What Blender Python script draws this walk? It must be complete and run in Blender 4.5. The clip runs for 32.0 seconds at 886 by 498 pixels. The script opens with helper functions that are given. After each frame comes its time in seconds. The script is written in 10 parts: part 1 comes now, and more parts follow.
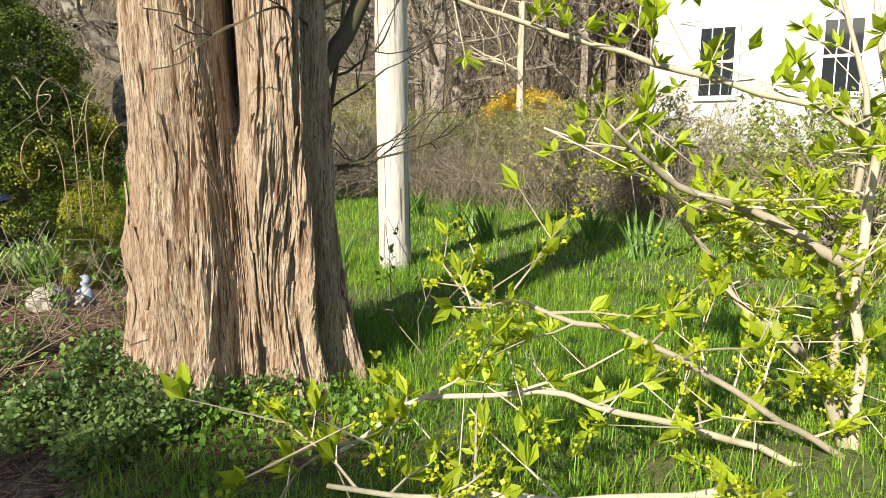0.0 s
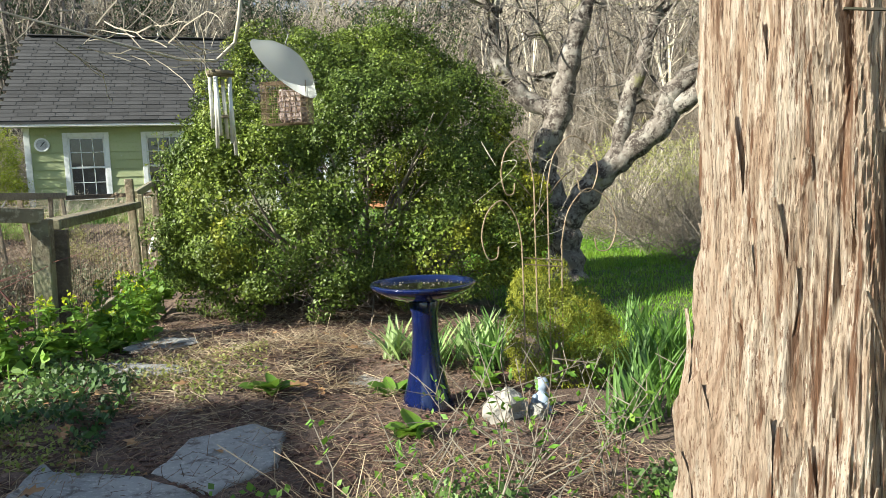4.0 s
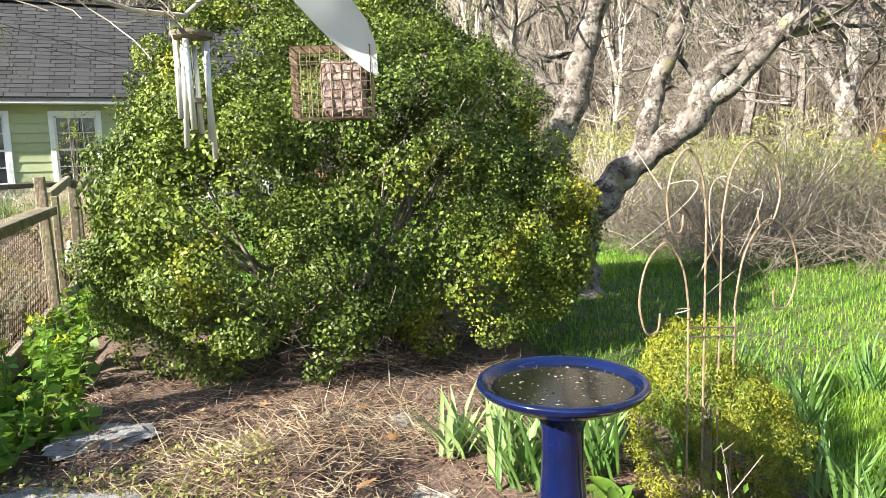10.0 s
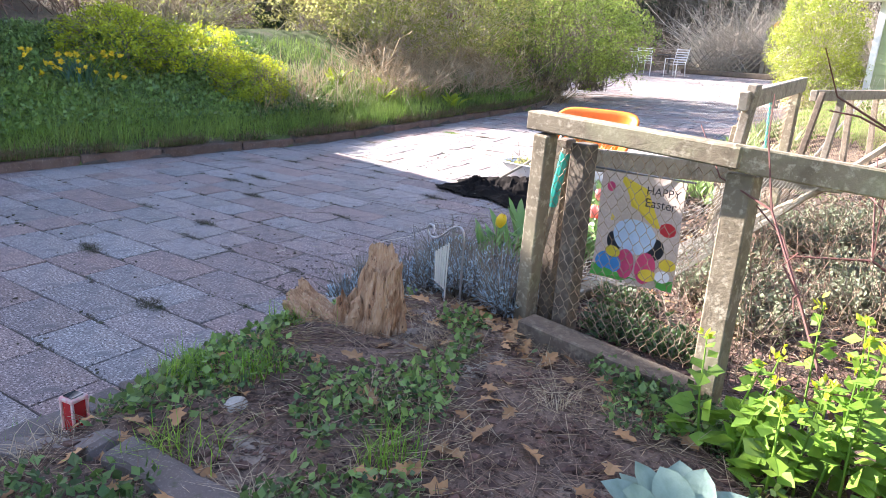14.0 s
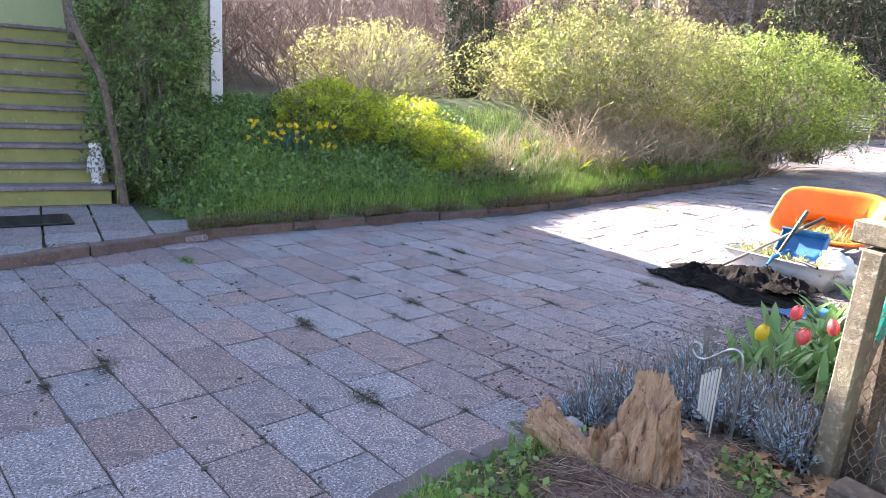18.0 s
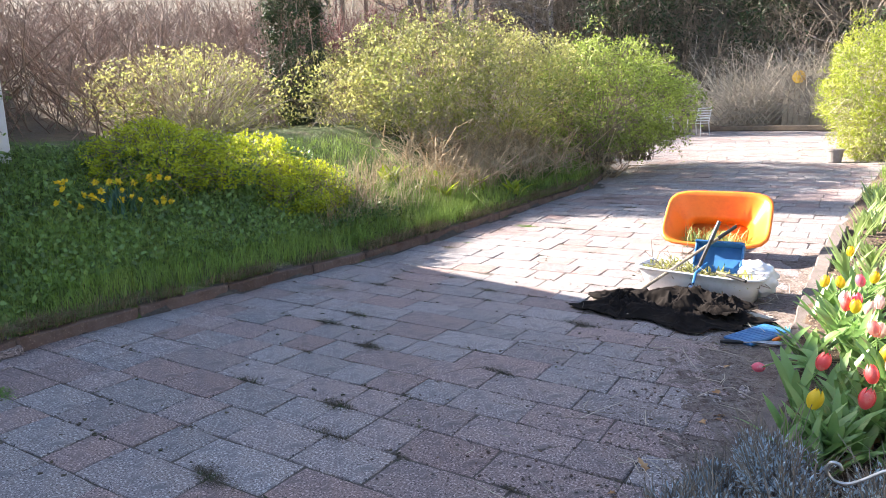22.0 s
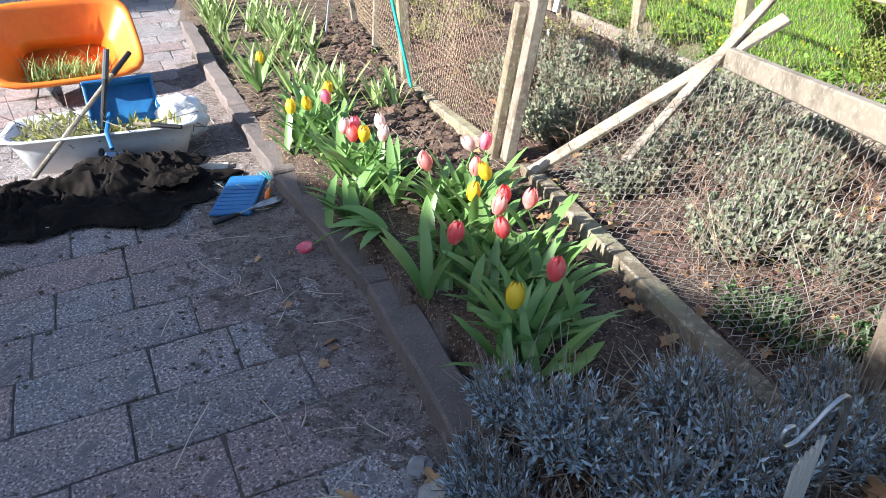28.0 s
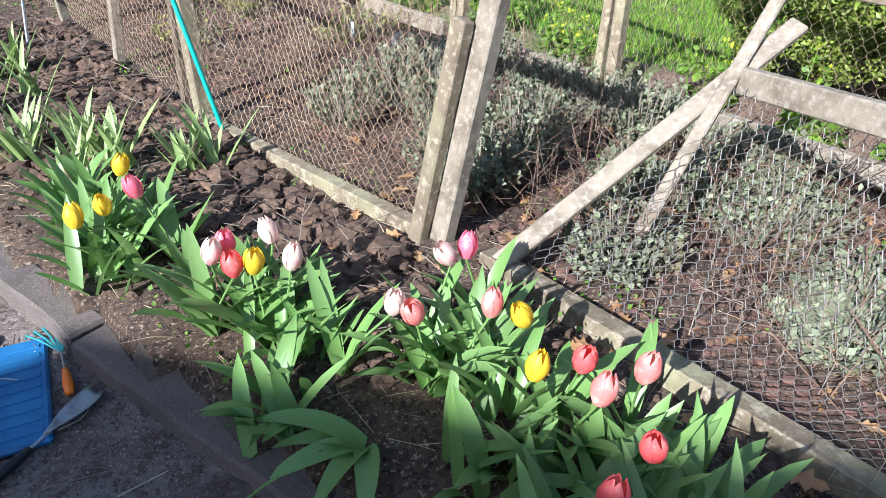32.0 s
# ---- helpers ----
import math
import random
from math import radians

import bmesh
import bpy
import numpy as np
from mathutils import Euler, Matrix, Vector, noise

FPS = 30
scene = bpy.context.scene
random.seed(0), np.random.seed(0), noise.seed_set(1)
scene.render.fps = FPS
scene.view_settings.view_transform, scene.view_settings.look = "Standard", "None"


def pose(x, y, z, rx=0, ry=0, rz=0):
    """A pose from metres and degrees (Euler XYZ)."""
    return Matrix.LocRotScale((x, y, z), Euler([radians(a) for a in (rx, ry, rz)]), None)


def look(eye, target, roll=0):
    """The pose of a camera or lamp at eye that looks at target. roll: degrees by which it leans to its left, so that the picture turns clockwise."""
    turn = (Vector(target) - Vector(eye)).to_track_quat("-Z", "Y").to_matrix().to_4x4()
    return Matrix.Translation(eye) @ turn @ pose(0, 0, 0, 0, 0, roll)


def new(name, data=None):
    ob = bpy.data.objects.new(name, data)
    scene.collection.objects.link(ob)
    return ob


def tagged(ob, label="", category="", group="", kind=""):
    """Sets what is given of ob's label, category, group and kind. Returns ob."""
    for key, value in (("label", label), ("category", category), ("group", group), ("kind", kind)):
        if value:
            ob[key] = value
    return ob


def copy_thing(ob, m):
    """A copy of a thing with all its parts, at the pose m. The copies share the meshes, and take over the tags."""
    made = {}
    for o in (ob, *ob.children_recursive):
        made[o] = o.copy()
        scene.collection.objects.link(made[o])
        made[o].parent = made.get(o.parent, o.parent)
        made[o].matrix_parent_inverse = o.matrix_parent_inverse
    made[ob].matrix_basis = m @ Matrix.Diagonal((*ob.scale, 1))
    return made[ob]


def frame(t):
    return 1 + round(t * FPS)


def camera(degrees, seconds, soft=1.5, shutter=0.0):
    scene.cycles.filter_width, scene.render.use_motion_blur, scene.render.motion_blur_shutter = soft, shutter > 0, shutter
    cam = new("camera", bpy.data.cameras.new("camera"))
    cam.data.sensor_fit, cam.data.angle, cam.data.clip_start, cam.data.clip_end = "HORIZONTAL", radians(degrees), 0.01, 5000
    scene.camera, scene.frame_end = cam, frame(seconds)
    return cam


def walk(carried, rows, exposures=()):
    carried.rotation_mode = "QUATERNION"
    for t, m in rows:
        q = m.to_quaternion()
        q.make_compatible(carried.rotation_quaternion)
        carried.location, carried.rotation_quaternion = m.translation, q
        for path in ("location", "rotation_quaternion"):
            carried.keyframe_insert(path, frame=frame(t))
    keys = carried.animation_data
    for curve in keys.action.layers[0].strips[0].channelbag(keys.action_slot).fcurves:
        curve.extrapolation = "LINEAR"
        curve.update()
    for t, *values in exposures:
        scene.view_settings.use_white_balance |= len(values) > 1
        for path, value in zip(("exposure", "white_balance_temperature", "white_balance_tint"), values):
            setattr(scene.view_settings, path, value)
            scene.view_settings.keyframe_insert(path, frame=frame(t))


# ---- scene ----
cam = camera(66.6, 32.0, 0.25)
PATH = [
    (0, (2.859, -4.047, 0.994), (4.268, -2.668, 0.655), -0.5),
    (0.5, (2.839, -3.858, 1.027), (4.172, -2.417, 0.645), -3.4),
    (1, (2.844, -3.718, 1.024), (4.031, -2.153, 0.649), -1.8),
    (1.5, (2.902, -3.557, 1.051), (3.83, -1.817, 0.717), -1.1),
    (2, (2.921, -3.485, 1.047), (3.684, -1.658, 0.759), -0.8),
    (2.5, (2.924, -3.366, 1.066), (3.69, -1.546, 0.747), -1.3),
    (3, (2.883, -3.178, 1.091), (3.759, -1.405, 0.796), -3.1),
    (3.5, (2.894, -3.011, 1.101), (3.628, -1.168, 0.846), -3.2),
    (4, (2.889, -2.861, 1.127), (3.414, -0.941, 0.929), -2.2),
    (4.5, (2.827, -2.713, 1.134), (3.288, -0.778, 0.93), -1.2),
    (6.5, (2.787, -2.135, 1.151), (3.212, -0.198, 0.892), -0.1),
    (7, (2.694, -1.969, 1.242), (3.167, -0.052, 0.925), -3.5),
    (7.5, (2.68, -1.84, 1.239), (3.192, 0.068, 0.929), -3.5),
    (8, (2.708, -1.691, 1.271), (3.267, 0.211, 1.006), -3.2),
    (8.5, (2.773, -1.608, 1.256), (3.328, 0.3, 1.034), -3.4),
    (9, (2.777, -1.597, 1.253), (3.374, 0.299, 1.029), -3.8),
    (9.5, (2.733, -1.57, 1.267), (3.392, 0.304, 1.034), -3.1),
    (10, (2.633, -1.54, 1.285), (3.364, 0.304, 1.031), -1.7),
    (10.5, (2.516, -1.527, 1.3), (3.019, 0.393, 1.051), -0.9),
    (11, (2.465, -1.507, 1.325), (2.712, 0.461, 1.063), -2.3),
    (11.5, (2.402, -1.508, 1.327), (2.31, 0.47, 1.041), 0.4),
    (12, (2.328, -1.38, 1.341), (1.816, 0.529, 1.032), 1.1),
    (12.5, (2.202, -1.283, 1.325), (1.361, 0.482, 0.906), 3.4),
    (13, (2.002, -1.271, 1.335), (0.963, 0.354, 0.806), 4.7),
    (13.5, (1.834, -1.276, 1.391), (0.706, 0.275, 0.823), 2.7),
    (14, (1.701, -1.196, 1.4), (0.372, 0.182, 0.822), 3.6),
    (14.5, (1.546, -1.133, 1.413), (-0.016, 0.007, 0.903), 5.0),
    (15, (1.436, -1.117, 1.426), (-0.251, -0.189, 0.885), 4.1),
    (15.5, (1.253, -1.153, 1.45), (-0.448, -0.253, 0.905), 2.9),
    (17.5, (1.142, -1.216, 1.465), (-0.539, -0.232, 1.012), 3.3),
    (18, (1.139, -1.217, 1.466), (-0.527, -0.199, 1.033), 3.4),
    (18.5, (1.134, -1.218, 1.465), (-0.519, -0.173, 1.045), 3.0),
    (19, (1.11, -1.205, 1.456), (-0.537, -0.146, 1.045), 2.4),
    (19.5, (1.02, -1.207, 1.455), (-0.607, -0.122, 1.039), 2.3),
    (20, (0.813, -1.096, 1.475), (-0.819, -0.02, 1.05), 1.2),
    (20.5, (0.586, -1.059, 1.493), (-1.013, 0.064, 1.067), 3.3),
    (21, (0.336, -1.166, 1.548), (-1.176, 0.073, 1.125), 4.7),
    (21.5, (0.133, -1.199, 1.569), (-1.263, 0.181, 1.187), 0.9),
    (22, (-0.065, -1.101, 1.596), (-1.422, 0.318, 1.216), -1.3),
    (22.5, (-0.254, -1.007, 1.614), (-1.547, 0.472, 1.237), 0.1),
    (23, (-0.437, -1.024, 1.621), (-1.519, 0.612, 1.229), 1.2),
    (23.5, (-0.668, -1.098, 1.645), (-1.616, 0.621, 1.261), 0.7),
    (24, (-0.821, -1.034, 1.626), (-1.73, 0.705, 1.238), 0.6),
    (24.5, (-0.989, -0.856, 1.651), (-1.842, 0.911, 1.264), -1.5),
    (25, (-1.138, -0.752, 1.635), (-1.68, 1.128, 1.221), 0.1),
    (25.5, (-1.331, -0.72, 1.647), (-1.453, 1.229, 1.214), -2.3),
    (26, (-1.429, -0.635, 1.616), (-1.287, 1.265, 1.008), -1.4),
    (26.3, (-1.443, -0.469, 1.604), (-1.21, 1.406, 0.947), -1.5),
    (26.5, (-1.448, -0.366, 1.594), (-1.179, 1.49, 0.901), -2.6),
    (28.5, (-1.47, 0.378, 1.593), (-0.907, 1.978, 0.533), -1.1),
    (29, (-1.555, 0.592, 1.592), (-0.862, 2.088, 0.461), -2.8),
    (29.5, (-1.626, 0.822, 1.573), (-0.819, 2.231, 0.404), -0.8),
    (30, (-1.59, 1.078, 1.555), (-0.725, 2.476, 0.416), -1.9),
    (30.5, (-1.561, 1.248, 1.566), (-0.654, 2.606, 0.411), 0.8),
    (31, (-1.617, 1.422, 1.577), (-0.627, 2.765, 0.473), -2.1),
    (31.5, (-1.709, 1.645, 1.556), (-0.57, 2.922, 0.519), -0.6),
    (32, (-1.678, 1.857, 1.522), (-0.531, 3.108, 0.464), 2.6),
]
walk(cam, [(t, look(e, g, r)) for t, e, g, r in PATH],
     [(0, 0.93, 7100, 6), (2, 1.35, 6500, 1), (4, 1.28, 6300, 2), (7, 1.66, 6350, 7), (9, 1.66, 6450, 6), (12, 2.15, 6050, 14), (13.5, 2.6, 6150, 18), (15, 2.95, 6350, 20), (20, 2.85, 6300, 20), (22, 2.45, 6600, 16), (24, 2.12, 6500, 12), (25, 2.0, 6500, 10), (26, 1.6, 6050, 10), (29, 1.75, 5800, 12), (30.5, 1.62, 5600, 14), (32, 1.28, 5450, 12)])

# ---- world, sun, exposure ----
SUN_WAY = Vector((0.844, 0.195, -0.5)).normalized()
world = bpy.data.worlds.new("sky")
scene.world = world
world.use_nodes = True
sky = world.node_tree.nodes.new("ShaderNodeTexSky")
sky.sky_type = "NISHITA"
sky.sun_disc = False
sky.sun_elevation = math.asin(-SUN_WAY.z)
sky.sun_rotation = math.atan2(-SUN_WAY.x, -SUN_WAY.y)
sky.air_density, sky.dust_density = 1.0, 1.2
world.node_tree.links.new(sky.outputs[0], world.node_tree.nodes["Background"].inputs["Color"])
world.node_tree.nodes["Background"].inputs["Strength"].default_value = 0.085
sun = new("sun", bpy.data.lights.new("sun", "SUN"))
sun.data.energy, sun.data.angle, sun.data.color = 5.0, radians(0.6), (1.0, 0.93, 0.82)
sun.matrix_basis = look((-20, -10, 15), Vector((-20, -10, 15)) + SUN_WAY)

# ---- building helpers ----
RNG = np.random.default_rng(7)


def mesh_object(name, verts, faces, mats, parent=None, label="", smooth=False):
    me = bpy.data.meshes.new(name)
    if isinstance(faces, np.ndarray):
        verts = np.asarray(verts, np.float32)
        nf, k = faces.shape
        me.vertices.add(len(verts))
        me.vertices.foreach_set("co", verts.ravel())
        me.loops.add(nf * k)
        me.loops.foreach_set("vertex_index", faces.astype(np.int32).ravel())
        me.polygons.add(nf)
        me.polygons.foreach_set("loop_start", np.arange(0, nf * k, k, dtype=np.int32))
        me.update(calc_edges=True)
    else:
        me.from_pydata([tuple(v) for v in verts], [], faces)
    for m in mats if isinstance(mats, (list, tuple)) else [mats]:
        me.materials.append(m)
    if smooth:
        me.shade_smooth()
    else:
        me.shade_flat()
    ob = new(name, me)
    if parent:
        ob.parent = parent
    if label:
        tagged(ob, label)
    return ob


def part(name, bm, material, parent=None, label="", smooth=False):
    """Links a bmesh as one mesh object under a thing or a part."""
    me = bpy.data.meshes.new(name)
    bm.normal_update()
    bm.to_mesh(me)
    bm.free()
    for m in material if isinstance(material, (list, tuple)) else [material]:
        me.materials.append(m)
    if smooth:
        me.shade_smooth()
    ob = new(name, me)
    if parent:
        ob.parent = parent
    if label:
        tagged(ob, label)
    return ob


def share(name, data, m, parent=None):
    """One more object on the same mesh."""
    ob = new(name, data)
    if parent:
        ob.parent = parent
    ob.matrix_basis = m
    return ob


def thing(name, label, category, at=(0, 0, 0), rz=0, group="", kind=""):
    ob = new(name)
    ob.empty_display_size = 0.1
    ob.matrix_basis = pose(*at, 0, 0, rz)
    return tagged(ob, label, category, group, kind)


def box(bm, c, s, m=None, bevel=0.0):
    """A box of size s round c, turned by m, with bevelled edges."""
    got = bmesh.ops.create_cube(bm, size=1, matrix=Matrix.Translation(c) @ (m or Matrix()) @ Matrix.Diagonal((*s, 1)))
    if bevel:
        es = list({e for v in got["verts"] for e in v.link_edges})
        bmesh.ops.bevel(bm, geom=es, offset=bevel, segments=1, affect="EDGES")


def boxed(c, s, m=None, bevel=0.0):
    bm = bmesh.new()
    box(bm, c, s, m, bevel)
    return bm


def beam(bm, a, b, w, h, up=(0, 0, 1), bevel=0.004, twist=0):
    """A squared timber from a to b, w wide and h high."""
    a, b = Vector(a), Vector(b)
    z = (b - a).normalized()
    x = Vector(up).cross(z)
    if x.length < 1e-3:
        x = Vector((1, 0, 0))
    x.normalize()
    y = z.cross(x)
    m = Matrix((x, y, z)).transposed().to_4x4() @ pose(0, 0, 0, 0, 0, twist)
    box(bm, (a + b) / 2, (w, h, (b - a).length), m, bevel)


def beamed(a, b, w, h, up=(0, 0, 1), bevel=0.004, twist=0):
    bm = bmesh.new()
    beam(bm, a, b, w, h, up, bevel, twist)
    return bm


def lathe(profile, n=32, closed=False):
    """A body of revolution from (radius, height) pairs."""
    bm = bmesh.new()
    rings = []
    for r, z in profile:
        if r < 1e-5:
            rings.append([bm.verts.new((0, 0, z))])
        else:
            rings.append([bm.verts.new((r * math.cos(2 * math.pi * i / n), r * math.sin(2 * math.pi * i / n), z)) for i in range(n)])
    for a, b in zip(rings, rings[1:]):
        for i in range(n):
            j = (i + 1) % n
            if len(a) == 1 and len(b) > 1:
                bm.faces.new((a[0], b[j], b[i]))
            elif len(b) == 1 and len(a) > 1:
                bm.faces.new((a[i], a[j], b[0]))
            elif len(a) > 1:
                bm.faces.new((a[i], a[j], b[j], b[i]))
    return bm


class Soup:
    """Vertices and faces gathered quickly, then made into one mesh."""

    def __init__(self):
        self.v, self.q, self.n = [], [], 0

    def add(self, verts, quads):
        self.v.append(np.asarray(verts, np.float32).reshape(-1, 3))
        self.q.append(np.asarray(quads, np.int32).reshape(-1, 4) + self.n)
        self.n += len(self.v[-1])

    def tube(self, pts, radii, sides=6):
        """A tapered tube along points."""
        p = np.asarray(pts, float)
        r = np.broadcast_to(np.asarray(radii, float), (len(p),))
        t = np.gradient(p, axis=0)
        t /= np.linalg.norm(t, axis=1, keepdims=True) + 1e-9
        up = np.array([0.31, 0.52, 0.8])
        x = np.cross(t, up)
        x /= np.linalg.norm(x, axis=1, keepdims=True) + 1e-9
        y = np.cross(t, x)
        a = np.arange(sides) * 2 * np.pi / sides
        ring = p[:, None] + r[:, None, None] * (x[:, None] * np.cos(a)[None, :, None] + y[:, None] * np.sin(a)[None, :, None])
        i, j = np.meshgrid(np.arange(len(p) - 1), np.arange(sides), indexing="ij")
        k = (j + 1) % sides
        self.add(ring.reshape(-1, 3), np.stack([i * sides + j, i * sides + k, (i + 1) * sides + k, (i + 1) * sides + j], -1).reshape(-1, 4))

    def segments(self, a, b, r):
        """Many thin straight wires at once, three-sided."""
        a, b = np.asarray(a, float), np.asarray(b, float)
        t = b - a
        t /= np.linalg.norm(t, axis=1, keepdims=True) + 1e-9
        x = np.cross(t, np.array([0.31, 0.52, 0.8]))
        x /= np.linalg.norm(x, axis=1, keepdims=True) + 1e-9
        y = np.cross(t, x)
        r = np.broadcast_to(np.asarray(r, float), (len(a),))[:, None]
        v = []
        for e in (a, b):
            for k in range(3):
                v.append(e + r * (x * math.cos(2.0944 * k) + y * math.sin(2.0944 * k)))
        v = np.stack(v, 1).reshape(-1, 3)
        base = (np.arange(len(a)) * 6)[:, None, None]
        q = np.array([[0, 1, 4, 3], [1, 2, 5, 4], [2, 0, 3, 5]])[None] + base
        self.add(v, q.reshape(-1, 4))

    def leaves(self, at, way, size, width=0.5, fold=0.25, droop=0.0):
        """Folded, pointed leaves: each two quads along a middle rib."""
        at, way = np.asarray(at, float), np.asarray(way, float)
        n = len(at)
        way = way / (np.linalg.norm(way, axis=1, keepdims=True) + 1e-9)
        side = np.cross(way, RNG.normal(size=(n, 3)) * 0.6 + np.array([0, 0, 1.0]))
        side /= np.linalg.norm(side, axis=1, keepdims=True) + 1e-9
        nor = np.cross(side, way)
        s = np.broadcast_to(np.asarray(size, float), (n,))[:, None]
        w = s * width * 0.5
        mid = at + way * s * 0.5 - nor * s * fold * 0.3
        tip = at + way * s - np.array([0, 0, 1.0]) * s * droop
        l = at + way * s * 0.48 + side * w
        r = at + way * s * 0.48 - side * w
        v = np.stack([at, r, tip, mid, l], 1).reshape(-1, 3)
        base = (np.arange(n) * 5)[:, None, None]
        q = np.array([[0, 1, 2, 3], [0, 3, 2, 4]])[None] + base
        self.add(v, q.reshape(-1, 4))

    def scales(self, at, nor, size, width=0.55, jitter=0.5, cup=0.12):
        """Small leaves that face outward: each two quads folded along the rib."""
        at, nor = np.asarray(at, float), np.asarray(nor, float)
        n = len(at)
        nor = nor + RNG.normal(size=(n, 3)) * jitter
        nor /= np.linalg.norm(nor, axis=1, keepdims=True) + 1e-9
        way = np.cross(nor, RNG.normal(size=(n, 3)))
        way /= np.linalg.norm(way, axis=1, keepdims=True) + 1e-9
        side = np.cross(nor, way)
        s = np.broadcast_to(np.asarray(size, float), (n,))[:, None]
        w = s * width * 0.5
        v = np.stack([at - way * s * 0.5, at - side * w + nor * w * cup, at + way * s * 0.5, at - nor * s * 0.04, at + side * w + nor * w * cup], 1).reshape(-1, 3)
        q = np.array([[0, 1, 2, 3], [0, 3, 2, 4]])[None] + (np.arange(n) * 5)[:, None, None]
        self.add(v, q.reshape(-1, 4))

    def clumps(self, mounds, count, radius, leaves, leaf, seed=0, floor=0.05, jitter=0.55, width=0.55, outside=0.12, rough=0.035):
        """Billowing foliage: knots of outward-facing leaves over the joint surface of several mounds (centre, half-axes)."""
        g = np.random.default_rng(seed)
        area = np.array([(a * b + b * c + a * c) for _, (a, b, c) in mounds])
        for k, (c, sh) in enumerate(mounds):
            m = int(count * area[k] / area.sum())
            d = g.normal(size=(m, 3))
            d /= np.linalg.norm(d, axis=1, keepdims=True)
            lift = 1 + 0.07 * np.sin(d[:, 0] * 5 + seed + k) * np.cos(d[:, 2] * 6) + g.normal(size=m) * rough
            p = np.array(c) + d * np.array(sh) * lift[:, None]
            nn = d / np.array(sh)
            nn /= np.linalg.norm(nn, axis=1, keepdims=True)
            ok = p[:, 2] > floor
            for j, (c2, sh2) in enumerate(mounds):
                if j != k:
                    ok &= (((p - np.array(c2)) / np.array(sh2)) ** 2).sum(1) > 1 - outside
            p, nn = p[ok], nn[ok]
            r = radius * g.uniform(0.55, 1.35, len(p))
            each = np.maximum(6, (leaves * (r / radius) ** 2).astype(int))
            at, no = np.repeat(p, each, 0), np.repeat(nn, each, 0)
            rr = np.repeat(r, each)[:, None]
            u = g.normal(size=at.shape)
            u /= np.linalg.norm(u, axis=1, keepdims=True)
            flip = (u * no).sum(1) < -0.25
            u[flip] = -u[flip]
            q = at + u * rr * g.uniform(0.72, 1.12, len(at))[:, None] * np.array([1, 1, 0.85])
            keep = q[:, 2] > 0.02
            self.scales(q[keep], (u * 0.7 + no * 0.5 + np.array([0, 0, 0.25]))[keep], leaf * g.uniform(0.6, 1.3, int(keep.sum())), width, jitter)

    def blades(self, at, lean, height, width, bends=3):
        """Grass-like blades that bow over, tapering to a tip."""
        at, lean = np.asarray(at, float), np.asarray(lean, float)
        n = len(at)
        h = np.broadcast_to(np.asarray(height, float), (n,))
        w = np.broadcast_to(np.asarray(width, float), (n,))
        side = np.stack([-lean[:, 1], lean[:, 0]], 1)
        side = side / (np.linalg.norm(side, axis=1, keepdims=True) + 1e-9)
        side = np.concatenate([side, np.zeros((n, 1))], 1)
        v = []
        for k in range(bends + 1):
            u = k / bends
            c = at.copy()
            c[:, :2] += lean * (h * u * u)[:, None]
            c[:, 2] += h * u * (1 - 0.35 * u * np.linalg.norm(lean, axis=1))
            ww = (w * (1 - 0.92 * u ** 1.5) * 0.5)[:, None]
            v += [c - side * ww, c + side * ww]
        v = np.stack(v, 1).reshape(-1, 3)
        base = (np.arange(n) * (2 * bends + 2))[:, None, None]
        q = np.array([[2 * k, 2 * k + 1, 2 * k + 3, 2 * k + 2] for k in range(bends)])[None] + base
        self.add(v, q.reshape(-1, 4))

    def make(self, name, mat, parent=None, label="", smooth=False):
        return mesh_object(name, np.concatenate(self.v), np.concatenate(self.q), mat, parent, label, smooth)

